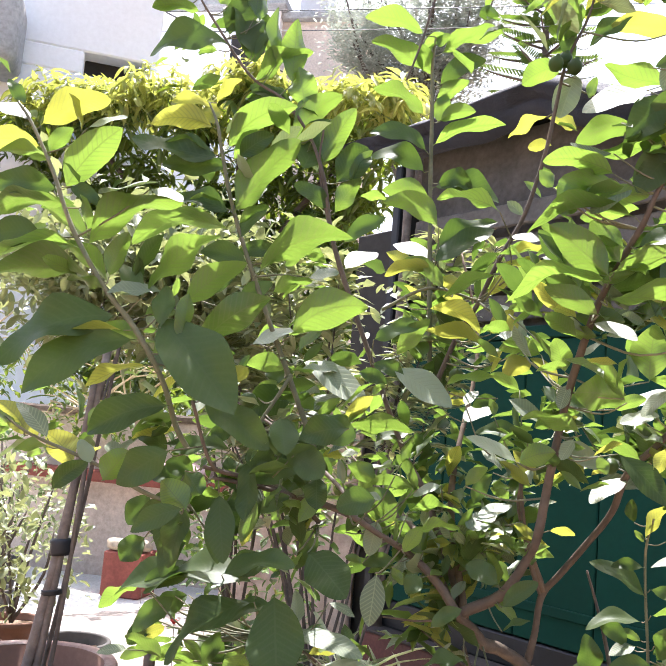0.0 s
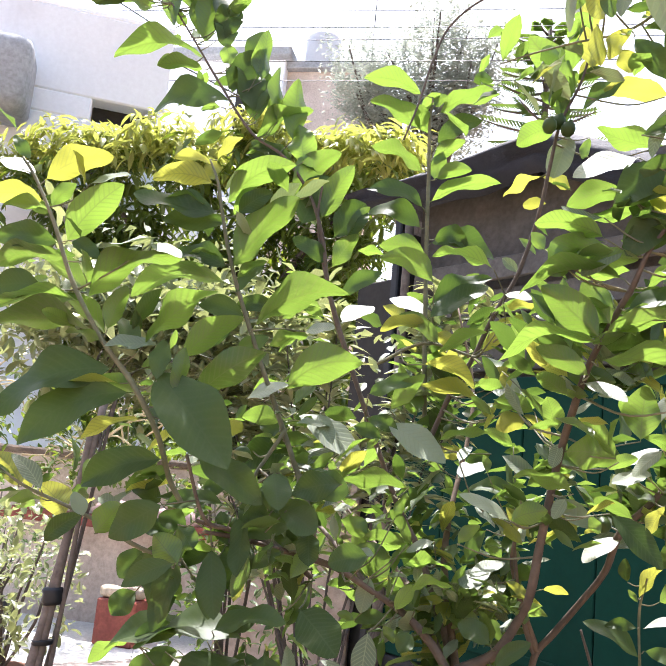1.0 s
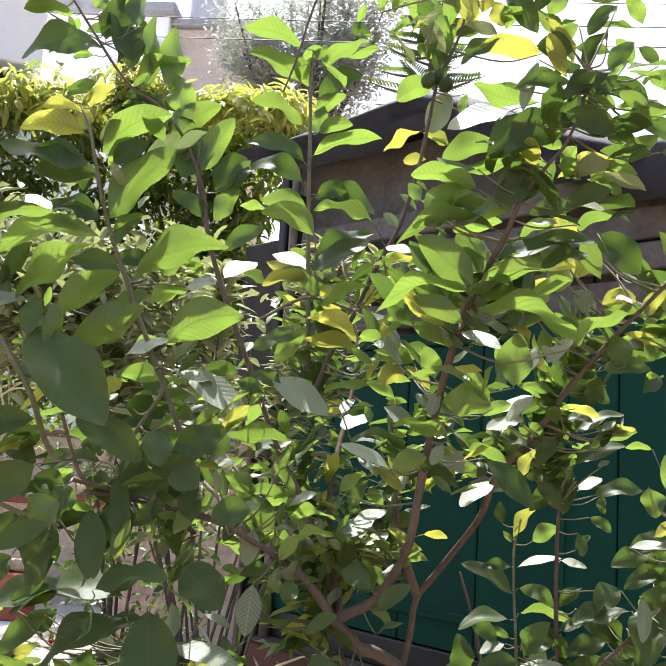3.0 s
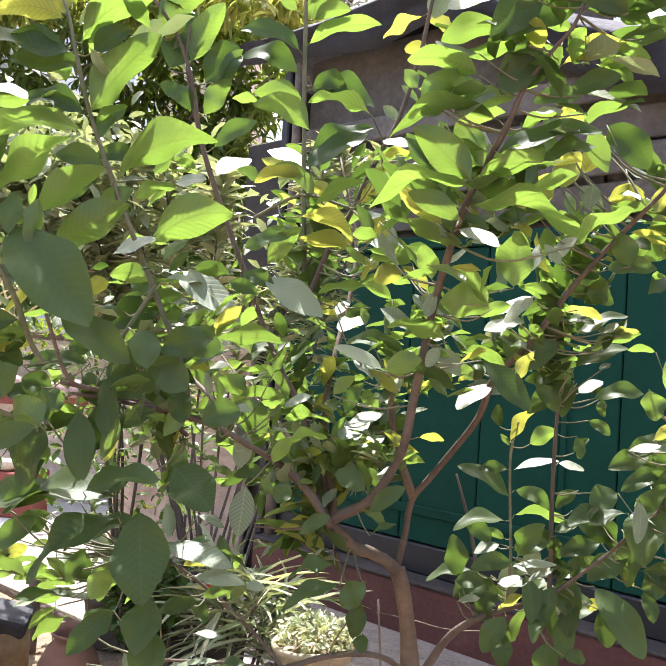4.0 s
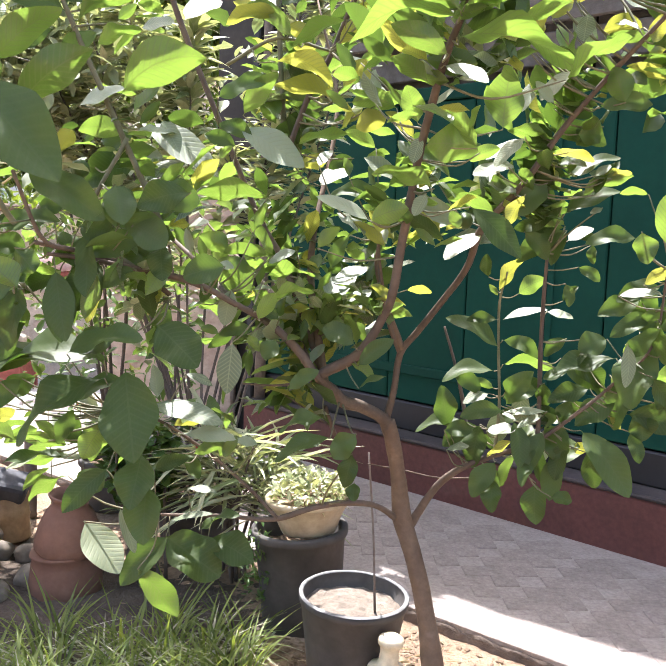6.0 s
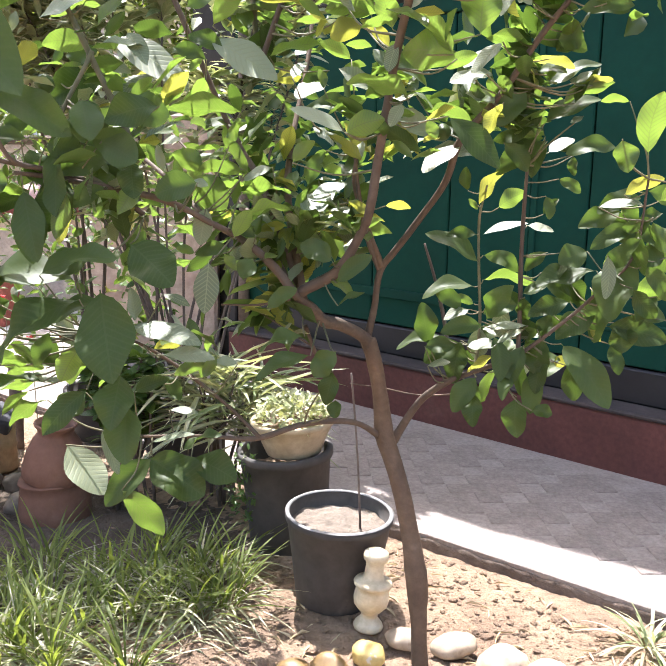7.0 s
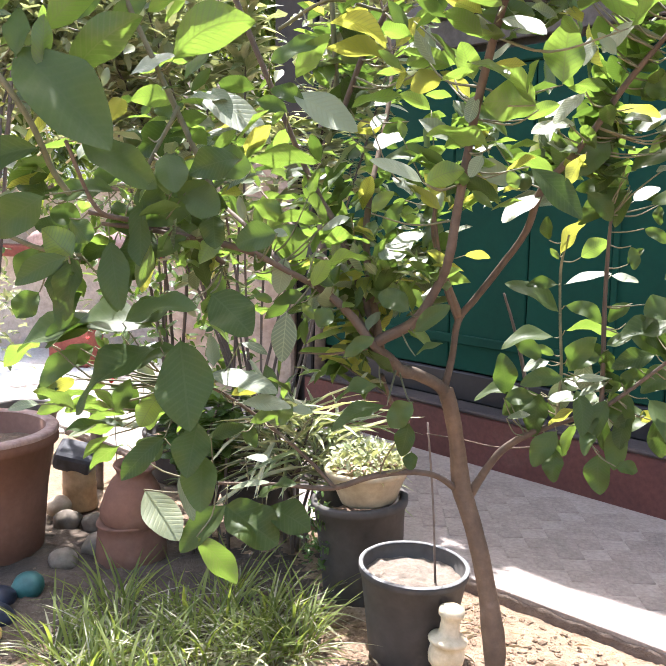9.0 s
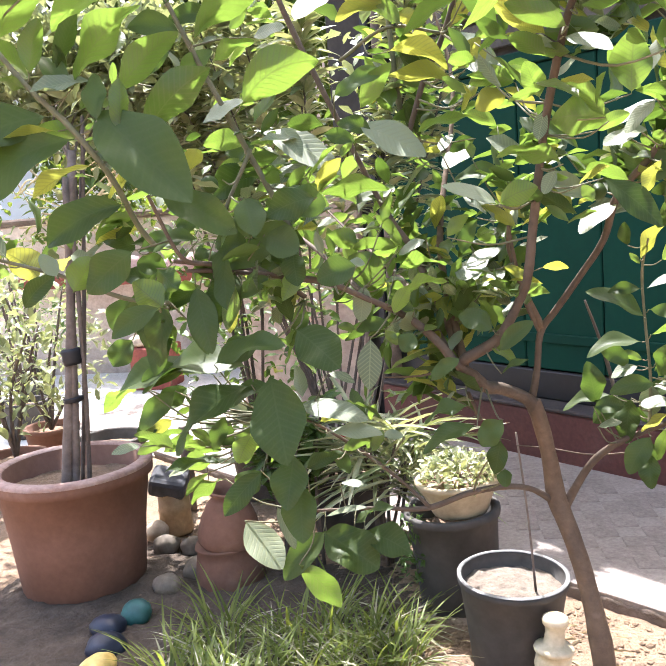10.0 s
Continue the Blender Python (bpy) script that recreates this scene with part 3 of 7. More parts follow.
limb("limb", SHADED_BARK, (-0.102, 1.95, 1.037, 0.0127), (-0.135, 2.0, 1.118, 0.0102), (-0.181, 2.06, 1.217, 0.0093), (-0.232, 2.1, 1.322, 0.0085), (-0.303, 2.12, 1.439, 0.0076), (-0.483, 2.12, 1.849, 0.0068), (-0.54, 2.11, 2.005, 0.0064), (-0.571, 2.1, 2.152, 0.0059), (-0.622, 2.1, 2.28, 0.0051), (-0.712, 2.1, 2.396, 0.0047), (-0.825, 2.1, 2.474, 0.0043), (-0.953, 2.1, 2.644, 0.0038), (-1.037, 2.1, 2.764, 0.0034), (-1.141, 2.1, 2.909, 0.0026))
limb("limb", SHADED_BARK, (-0.483, 2.12, 1.849, 0.0059), (-0.548, 2.11, 2.029, 0.0051), (-0.589, 2.1, 2.203, 0.0043), (-0.587, 2.1, 2.308, 0.0034))
limb("limb", SHADED_BARK, (0.057, 2.06, 0.909, 0.0102), (0.074, 2.06, 0.99, 0.0098), (0.086, 2.06, 1.084, 0.0093), (0.123, 2.04, 1.14, 0.0089), (0.179, 2.0, 1.224, 0.0085), (0.231, 1.95, 1.312, 0.0089), (0.258, 1.91, 1.407, 0.0085), (0.334, 1.87, 1.5, 0.0081), (0.405, 1.83, 1.617, 0.0072), (0.479, 1.78, 1.718, 0.0059), (0.537, 1.72, 1.792, 0.0051), (0.589, 1.68, 1.856, 0.0043))
limb("limb", SHADED_BARK, (0.086, 2.06, 1.084, 0.0076), (0.052, 2.04, 1.17, 0.0068), (0.036, 2.02, 1.236, 0.0059), (0.022, 2.0, 1.329, 0.0043), (0.016, 2.0, 1.396, 0.0026))
limb("limb", SHADED_BARK, (0.126, 2.05, 0.631, 0.0137), (0.193, 2.03, 0.752, 0.0098), (0.258, 2.01, 0.812, 0.0085), (0.338, 1.99, 0.853, 0.0068), (0.423, 1.96, 0.898, 0.0059), (0.523, 1.94, 0.986, 0.0051), (0.584, 1.93, 1.048, 0.0043), (0.666, 1.91, 1.149, 0.0034), (0.679, 1.89, 1.326, 0.0026))
limb("limb", SHADED_BARK, (0.117, 2.05, 0.636, 0.0093), (0.048, 2.0, 0.699, 0.0072), (-0.026, 1.95, 0.723, 0.0072), (-0.106, 1.9, 0.724, 0.0072), (-0.205, 1.87, 0.699, 0.0068), (-0.322, 1.84, 0.711, 0.0051), (-0.462, 1.8, 0.72, 0.0034))
limb("limb", SHADED_BARK, (-0.195, 1.87, 0.701, 0.0051), (-0.266, 1.88, 0.769, 0.0047), (-0.361, 1.86, 0.855, 0.0043), (-0.457, 1.82, 0.932, 0.0034), (-0.524, 1.76, 0.972, 0.0026))
limb("limb", TWIG, (-0.714, 1.62, 1.373, 0.0071), (-0.744, 1.6, 1.426, 0.0071), (-0.776, 1.57, 1.524, 0.0066), (-0.844, 1.55, 1.631, 0.0066), (-0.93, 1.55, 1.722, 0.0060), (-1.026, 1.55, 1.856, 0.0053), (-1.092, 1.55, 1.988, 0.0048), (-1.162, 1.55, 2.103, 0.0042), (-1.205, 1.55, 2.156, 0.0029))
limb("limb", TWIG, (-0.463, 1.8, 1.387, 0.0071), (-0.515, 1.79, 1.503, 0.0066), (-0.568, 1.78, 1.62, 0.0060), (-0.651, 1.77, 1.803, 0.0060), (-0.719, 1.76, 1.971, 0.0053), (-0.759, 1.75, 2.112, 0.0048), (-0.779, 1.75, 2.185, 0.0036), (-0.807, 1.75, 2.242, 0.0024))
limb("limb", TWIG, (-0.242, 2.2, 1.643, 0.0071), (-0.256, 2.2, 1.826, 0.0066), (-0.268, 2.2, 2.014, 0.0060), (-0.279, 2.2, 2.194, 0.0060), (-0.289, 2.2, 2.407, 0.0053), (-0.297, 2.2, 2.543, 0.0048), (-0.294, 2.2, 2.64, 0.0029))
limb("limb", SHADED_BARK, (-0.218, 2.1, 1.59, 0.0076), (-0.171, 2.1, 1.721, 0.0072), (-0.12, 2.1, 1.819, 0.0068), (-0.066, 2.09, 1.95, 0.0064), (-0.008, 2.09, 2.073, 0.0059), (0.037, 2.08, 2.242, 0.0055), (0.059, 2.08, 2.379, 0.0051), (0.081, 2.08, 2.506, 0.0043), (0.133, 2.08, 2.635, 0.0038), (0.162, 2.08, 2.778, 0.0026))
limb("limb", DARK_BARK, (-0.331, 1.9, 2.369, 0.0026), (-0.299, 1.9, 2.474, 0.0029), (-0.273, 1.9, 2.587, 0.0031), (-0.234, 1.9, 2.696, 0.0032), (-0.152, 1.9, 2.775, 0.0034), (-0.038, 1.9, 2.822, 0.0036), (0.063, 1.9, 2.862, 0.0037))
limb("limb", TWIG, (-0.082, 1.5, 2.371, 0.0014), (-0.01, 1.5, 2.397, 0.0021), (0.08, 1.5, 2.422, 0.0024), (0.168, 1.48, 2.432, 0.0028), (0.225, 1.45, 2.458, 0.0036), (0.25, 1.4, 2.491, 0.0042), (0.27, 1.38, 2.565, 0.0048))
limb("limb", TWIG, (0.327, 1.99, 0.852, 0.0048), (0.34, 2.04, 0.966, 0.0042), (0.332, 2.05, 1.101, 0.0036), (0.326, 2.04, 1.224, 0.0034), (0.335, 2.0, 1.303, 0.0024))
limb("limb", SHADED_BARK, (0.425, 1.96, 0.898, 0.0059), (0.427, 1.98, 0.988, 0.0059), (0.426, 2.0, 1.137, 0.0055), (0.426, 2.0, 1.266, 0.0051), (0.428, 2.0, 1.352, 0.0034))
limb("limb", TWIG, (-0.372, 2.06, 1.786, 0.0048), (-0.248, 2.06, 1.852, 0.0042), (-0.119, 2.06, 1.825, 0.0036))
limb("limb", SHADED_BARK, (-0.671, 1.6, 1.344, 0.0051), (-0.597, 1.68, 1.324, 0.0055), (-0.507, 1.76, 1.288, 0.0059), (-0.443, 1.8, 1.232, 0.0059))
limb("limb", SHADED_BARK, (-0.697, 1.56, 1.483, 0.0038), (-0.655, 1.6, 1.353, 0.0051), (-0.607, 1.66, 1.328, 0.0051))
limb("limb", TWIG, (-0.537, 1.78, 1.573, 0.0053), (-0.612, 1.74, 1.382, 0.0053), (-0.507, 1.76, 1.288, 0.0060))
limb("limb", TWIG, (-0.698, 1.62, 1.255, 0.0048), (-0.784, 1.58, 1.275, 0.0048), (-0.899, 1.53, 1.335, 0.0042), (-1.031, 1.5, 1.382, 0.0036), (-1.099, 1.5, 1.417, 0.0024))

limb("twig", SHADED_BARK, (0.014, 2.200, 0.754, 0.0016), (0.109, 2.200, 0.742, 0.0018), (0.214, 2.150, 0.739, 0.002), (0.344, 2.100, 0.764, 0.002))
limb("twig", SHADED_BARK, (-0.289, 1.900, 1.018, 0.002), (-0.202, 1.880, 1.022, 0.0028), (-0.123, 1.870, 1.039, 0.0036))
limb("twig", SHADED_BARK, (-0.224, 2.050, 0.979, 0.0016), (-0.157, 2.020, 0.944, 0.002), (-0.087, 2.000, 0.904, 0.002))
limb("twig", SHADED_BARK, (-0.096, 1.980, 0.957, 0.005), (-0.084, 2.000, 0.913, 0.0065), (-0.070, 2.020, 0.875, 0.006))
limb("twig", DARK_BARK, (0.202, 2.150, 1.148, 0.003), (0.229, 2.150, 1.067, 0.0042), (0.256, 2.120, 0.962, 0.005), (0.278, 2.050, 0.816, 0.005))

# lighter bark here, for the branch that looks sunlit
limb("limb", BARK, (0.090, 2.055, 1.096, 0.009), (0.057, 2.050, 1.174, 0.0095), (0.036, 2.040, 1.238, 0.008), (0.018, 2.030, 1.305, 0.006), (0.021, 2.020, 1.364, 0.004))
VIEW_WAY = Vector((0, -1, 0))  # from the tree towards the camera
EYE_SPOT = Vector((0, -0.1, 1.4))  # about where the camera stands; leaves are turned and sized to fit its view
KINDS = {"L": LEAF, "D": LEAF_SHADED, "G": LEAF_SHADED, "Y": LEAF_YOUNG, "W": LEAF_GLARE}
leaf_rng = random.Random(11)
SUNNY = []  # middles of the leaves that reach the sun
BASES = []  # where the leaves begin


def add_leaf(kind, base, tip, width, bow):
    """A leaf from base to tip, as broad as it looks from the camera; L and Y turn their upper side from it, D, G and W
    towards it.
    """
    base, tip = Vector(base), Vector(tip)
    length = (tip - base).length
    ahead = (tip - base) / length
    out = ((base + tip) / 2 - EYE_SPOT).normalized()
    up = out.cross(ahead).normalized()
    if up.z < -0.15 or (abs(up.z) <= 0.15 and up.x > 0):
        up = -up
    back = up.cross(ahead).normalized()
    if back.dot(out) < 0:
        back = -back
    full = max(width, length * 0.40)
    c = min(width / full, 0.97)
    lean = math.sqrt(1 - c * c)
    if kind == "W":  # tilted so that the sun gleams from it towards the camera
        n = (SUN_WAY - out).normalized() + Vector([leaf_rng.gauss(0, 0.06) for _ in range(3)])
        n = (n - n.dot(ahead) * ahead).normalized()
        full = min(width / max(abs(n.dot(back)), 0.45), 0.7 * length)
    else:
        n = (back * (c if kind in "LY" else -c) + up * lean).normalized()
    if kind in "LYW":
        SUNNY.append((base + tip) / 2)
    BASES.append(base)
    x = ahead.cross(n)
    flat = kind == "W"
    bm = leaf_shape(14, fold=0.12 if flat else leaf_rng.uniform(0.2, 0.6), droop=0.03 if flat else leaf_rng.uniform(0.0, 0.12), wave=0.05 if flat else leaf_rng.uniform(0.08, 0.26), blunt=leaf_rng.uniform(0.45, 0.8),
                    seed=leaf_rng.randrange(99), ratio=full / length, bow=(bow * length * up.dot(x) / full, (0.5 if flat else 1.0) * bow * up.dot(n)), across=(-1, -0.72, -0.4, 0, 0.4, 0.72, 1))
    ob = part("leaf", bm, KINDS[kind], guava)
    ob.matrix_parent_inverse = guava.matrix_basis.inverted()
    ob.matrix_basis = leaf_pose(base, tip, full, n)
    return ob


def leaves(kinds, rows):
    """Leaves of one shoot: base, tip, width and bow of each."""
    for k, r in zip(kinds, rows):
        add_leaf(k, r[0:3], r[3:6], r[6], 0.65 * r[7])


# limbs made up at the back of the crown, to fill it and shade the bed
limb("limb", BARK, (-0.095, 1.90, 1.035, 0.010), (-0.16, 2.20, 1.32, 0.009), (-0.12, 2.50, 1.75, 0.006), (-0.20, 2.65, 2.10, 0.003))
limb("limb", SHADED_BARK, (-0.30, 1.85, 1.21, 0.007), (-0.50, 2.20, 1.32, 0.006), (-0.75, 2.50, 1.45, 0.005), (-1.0, 2.75, 1.55, 0.003))
limb("limb", SHADED_BARK, (-0.115, 1.86, 1.056, 0.009), (-0.26, 2.25, 1.20, 0.008), (-0.45, 2.60, 1.32, 0.005), (-0.62, 2.85, 1.45, 0.003))
BOUGHS = [o for o in guava.children if o.name.startswith("limb")]


def shades(p):
    """Whether a leaf at p would stand between the sun and one of the leaves that reach it."""
    for q in SUNNY:
        d = p - q
        along = d.dot(SUN_WAY)
        if 0.01 < along < 2.0 and (d - along * SUN_WAY).length < 0.06:
            return True
    return False


def petioles():
    """Thin twigs from the nearest limb to each leaf, as one mesh."""
    spots = []
    for o in BOUGHS:
        co = [v.co.copy() for v in o.data.vertices]
        spots += [sum(co[i:i + 8], Vector()) / 8 for i in range(0, len(co) - 7, 8)]
    rng = random.Random(8)
    bm = bmesh.new()
    for q in BASES:
        near = min(spots, key=lambda w: (w - q).length + 0.6 * max(0, w.z - q.z))
        far = (near - q).length
        if 0.012 < far < 0.34:
            mid = near.lerp(q, 0.5) + Vector((rng.gauss(0, 0.06), rng.gauss(0, 0.06), -0.10 + rng.gauss(0, 0.05))) * far
            thick = 0.0016 + 0.006 * far
            tube(bm, [near, mid, q], [thick, thick * 0.8, 0.0014], 5, 4)
    ob = tagged(part("leaf_stalk", bm, TWIG, guava, "thin greenish leaf stalks and twigs"), kind="stuff")
    ob.matrix_parent_inverse = guava.matrix_basis.inverted()


def fill_leaves(count, back, seed, where=lambda p: True):
    """Smaller leaves set in pairs along the limbs, behind and between the large ones."""
    rng = random.Random(seed)
    spots, rear = [], []
    for o in BOUGHS:
        first = o.data.vertices[0].co
        if o.data.materials[0] is DARK_BARK or (o.data.materials[0] is TWIG and ((first.x > 0.3 and first.z < 1.4) or (first.y < 1.52 and first.x > 0))):
            continue
        co = [v.co.copy() for v in o.data.vertices]
        rings = [sum(co[i:i + 8], Vector()) / 8 for i in range(0, len(co) - 7, 8)]
        mine = [(rings[i], (rings[min(i + 1, len(rings) - 1)] - rings[max(i - 1, 0)])) for i in range(1, len(rings))]
        if rings[-1].y > 2.28:
            rear += [s for s in mine if s[0].y > 2.1 and s[0].z > 1.15]
        else:
            spots += mine
    spots = [s for s in spots if where(s[0]) and s[0].z > (0.62 if s[0].x > 0.15 else 0.86) and s[1].length > 1e-5]
    poses = {k: [] for k in "LDYW"}
    done = 0
    while done < count + back:
        far = done >= count
        p, along = rng.choice(rear if far else spots)
        if along.length < 1e-5:
            continue
        along = along.normalized()
        out = Vector((rng.gauss(0, 1), rng.gauss(0.25, 0.8), rng.gauss(0.1, 0.5)))
        out = (out - out.dot(along) * along).normalized() + along * 0.5
        wide = 1.7 if far else 1.0
        start = p + Vector((rng.gauss(0, 0.07 * wide), abs(rng.gauss(0.05, 0.11)), rng.gauss(0, 0.06 * wide)))
        if (start.z < 1.10 and -0.12 < start.x < 0.34) or (start.z < 1.42 and start.x > 0.2) or (start.z < 1.35 and start.x > 0.03) or (start.z < 1.35 and start.x < -0.75):
            continue
        length = rng.uniform(0.055, 0.12)
        tip = start + out.normalized() * length
        if shades((start + tip) / 2):
            continue
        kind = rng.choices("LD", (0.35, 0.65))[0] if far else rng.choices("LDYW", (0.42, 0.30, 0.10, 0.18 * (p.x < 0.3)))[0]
        facing = (SUN_WAY + (0.75 * VIEW_WAY if kind == "W" else Vector()) + Vector((rng.gauss(0, 0.5), rng.gauss(0.15, 0.5), rng.gauss(0, 0.3)))).normalized()
        poses[kind].append(leaf_pose(start, tip, length * rng.uniform(0.34, 0.48), facing))
        done += 1
    for k, ms in poses.items():
        ob = cloud("foliage", ms, KINDS[k], guava, cuts=6, label="small dense guava leaves", seed=2, fold=0.45, droop=0.15, blunt=0.55)

leaves("YWYLWGLLDLDW", [(-1.137, 1.55, 2.098, -0.977, 1.567, 2.172, 0.077, 0.15), (-1.016, 1.544, 2.089, -0.917, 1.539, 2.116, 0.025, 0.1), (-1.139, 1.561, 2.05, -1.299, 1.573, 2.068, 0.064, 0.1), (-1.112, 1.569, 2.025, -1.242, 1.561, 2.041, 0.028, 0.1), (-1.163, 1.551, 2.108, -1.266, 1.537, 2.151, 0.046, 0.1), (-1.179, 1.541, 2.146, -1.228, 1.534, 2.206, 0.031, 0), (-1.058, 1.553, 1.946, -0.945, 1.57, 2.103, 0.092, 0.08), (-1.112, 1.556, 2.035, -1.072, 1.58, 2.103, 0.043, 0.1), (-1.08, 1.56, 1.946, -1.248, 1.546, 1.954, 0.071, 0.1), (-1.046, 1.552, 1.909, -1.237, 1.546, 1.881, 0.057, 0.15), (-1.04, 1.544, 1.949, -0.958, 1.538, 1.907, 0.037, 0.1), (-0.971, 1.547, 1.934, -0.811, 1.513, 1.96, 0.055, 0)])  # front left shoot
leaves("LWDLLLDDYYDL", [(-0.985, 1.554, 1.812, -0.769, 1.555, 1.932, 0.072, 0.22), (-0.839, 1.536, 1.947, -0.755, 1.524, 1.917, 0.025, 0.1), (-1.093, 1.542, 1.836, -1.225, 1.541, 1.826, 0.074, 0.1), (-0.989, 1.545, 1.804, -1.218, 1.555, 1.789, 0.044, 0.12), (-0.951, 1.572, 1.733, -1.224, 1.558, 1.744, 0.062, 0.15), (-0.924, 1.54, 1.714, -1.015, 1.541, 1.738, 0.02, 0.1), (-0.892, 1.563, 1.659, -1.152, 1.512, 1.535, 0.085, 0.18), (-0.847, 1.567, 1.609, -1.067, 1.496, 1.469, 0.09, 0.2), (-0.866, 1.538, 1.625, -1.008, 1.542, 1.603, 0.024, 0.1), (-0.803, 1.54, 1.552, -0.938, 1.535, 1.494, 0.027, 0.1), (-0.746, 1.555, 1.469, -0.931, 1.547, 1.396, 0.073, 0.12), (-0.921, 1.551, 1.745, -0.888, 1.552, 1.851, 0.05, 0.05)])  # front left shoot
leaves("LDDDL", [(-0.834, 1.566, 1.713, -0.687, 1.585, 1.865, 0.058, 0.12), (-0.837, 1.547, 1.7, -0.909, 1.584, 1.786, 0.045, 0), (-0.78, 1.539, 1.637, -0.791, 1.573, 1.736, 0.048, 0), (-0.797, 1.558, 1.663, -0.579, 1.485, 1.467, 0.138, 0.02), (-0.733, 1.543, 1.611, -0.728, 1.552, 1.718, 0.04, 0)])  # front left shoot
leaves("LL", [(-0.74, 1.674, 1.608, -0.575, 1.667, 1.738, 0.081, 0.12), (-0.786, 1.668, 1.705, -0.654, 1.706, 1.826, 0.067, 0.1)])  # behind it
leaves("LDLYYYYLDLGL", [(-0.711, 1.753, 1.908, -0.993, 1.8, 1.891, 0.059, 0.22), (-0.729, 1.765, 1.96, -0.892, 1.773, 1.992, 0.052, 0.15), (-0.742, 1.768, 1.973, -0.842, 1.775, 1.995, 0.028, 0.1), (-0.79, 1.762, 2.178, -0.953, 1.741, 2.179, 0.061, 0.2), (-0.801, 1.761, 2.234, -0.918, 1.776, 2.253, 0.032, 0.15), (-0.793, 1.766, 2.247, -0.74, 1.78, 2.318, 0.029, 0.1), (-0.797, 1.778, 2.195, -0.823, 1.784, 2.262, 0.039, 0), (-0.758, 1.784, 2.131, -0.576, 1.753, 2.234, 0.079, 0.2), (-0.763, 1.757, 2.099, -0.996, 1.729, 2.147, 0.058, -0.05), (-0.783, 1.77, 2.11, -0.94, 1.777, 2.137, 0.031, 0.1), (-0.746, 1.78, 2.08, -0.921, 1.761, 2.083, 0.064, 0.05), (-0.708, 1.736, 1.952, -0.568, 1.786, 2.159, 0.088, 0.05)])  # second shoot
leaves("DDLLDDLWLDD", [(-0.712, 1.744, 2.095, -0.63, 1.753, 2.159, 0.054, 0.1), (-0.698, 1.758, 1.894, -0.642, 1.791, 1.986, 0.036, 0.1), (-0.698, 1.754, 1.93, -0.629, 1.76, 1.983, 0.025, 0.1), (-0.634, 1.737, 1.803, -0.423, 1.803, 1.921, 0.081, 0.22), (-0.665, 1.759, 1.832, -0.799, 1.773, 1.866, 0.055, 0.12), (-0.587, 1.767, 1.859, -0.699, 1.772, 1.866, 0.046, 0.15), (-0.546, 1.762, 1.662, -0.359, 1.747, 1.745, 0.099, 0.2), (-0.639, 1.759, 1.635, -0.536, 1.753, 1.675, 0.045, 0.1), (-0.603, 1.773, 1.766, -0.506, 1.775, 1.806, 0.033, 0.12), (-0.684, 1.761, 1.726, -0.607, 1.785, 1.795, 0.044, 0.1), (-0.8, 1.767, 1.742, -0.708, 1.786, 1.801, 0.047, 0.1)])  # second shoot
leaves("DLGDLLLLLDLD", [(-0.896, 2.097, 2.569, -1.139, 2.076, 2.527, 0.074, 0.25), (-0.936, 2.113, 2.56, -1.056, 2.122, 2.574, 0.028, 0.1), (-0.827, 2.1, 2.535, -0.902, 2.137, 2.741, 0.08, 0.05), (-0.817, 2.111, 2.513, -0.841, 2.175, 2.709, 0.107, 0), (-0.749, 2.102, 2.508, -0.755, 2.087, 2.68, 0.04, 0), (-0.698, 2.114, 2.454, -0.702, 2.119, 2.656, 0.08, 0), (-0.814, 2.101, 2.448, -0.648, 2.135, 2.564, 0.056, 0.12), (-0.654, 2.112, 2.389, -0.682, 2.12, 2.509, 0.089, 0), (-0.675, 2.1, 2.274, -0.561, 2.159, 2.438, 0.085, 0.15), (-0.641, 2.107, 2.187, -0.585, 2.148, 2.367, 0.107, 0), (-0.583, 2.109, 2.208, -0.502, 2.121, 2.383, 0.078, 0.05), (-0.538, 2.1, 2.15, -0.46, 2.147, 2.278, 0.097, 0)])  # tall shoot
leaves("LLDD", [(-0.5, 2.103, 2.161, -0.447, 2.135, 2.261, 0.042, 0), (-0.534, 2.102, 2.063, -0.468, 2.112, 2.17, 0.059, 0.05), (-0.697, 2.114, 2.363, -0.833, 2.137, 2.461, 0.058, 0.1), (-0.685, 2.112, 2.382, -0.844, 2.123, 2.42, 0.052, 0.12)])  # tall shoot
leaves("LLLLDLLLDLDL", [(-1.007, 2.114, 2.722, -1.309, 2.097, 2.741, 0.061, 0.2), (-1.005, 2.105, 2.681, -1.152, 2.083, 2.688, 0.048, 0.12), (-1.196, 2.095, 2.887, -1.428, 2.103, 2.937, 0.061, 0.1), (-1.237, 2.106, 2.978, -1.477, 2.157, 3.025, 0.069, 0.15), (-1.301, 2.122, 2.941, -1.42, 2.108, 2.924, 0.046, 0.1), (-1.112, 2.091, 2.818, -1.214, 2.128, 3.058, 0.06, 0), (-1.011, 2.105, 2.769, -1.004, 2.082, 2.967, 0.075, 0), (-1.056, 2.106, 2.903, -1.144, 2.089, 3.079, 0.066, 0), (-0.965, 2.09, 2.775, -0.921, 2.113, 2.912, 0.091, 0), (-0.943, 2.097, 2.854, -0.89, 2.122, 2.924, 0.04, 0.1), (-0.963, 2.105, 2.828, -1.045, 2.166, 3.085, 0.071, 0), (-0.952, 2.13, 2.996, -0.948, 2.129, 3.099, 0.048, 0)])  # tall shoot top
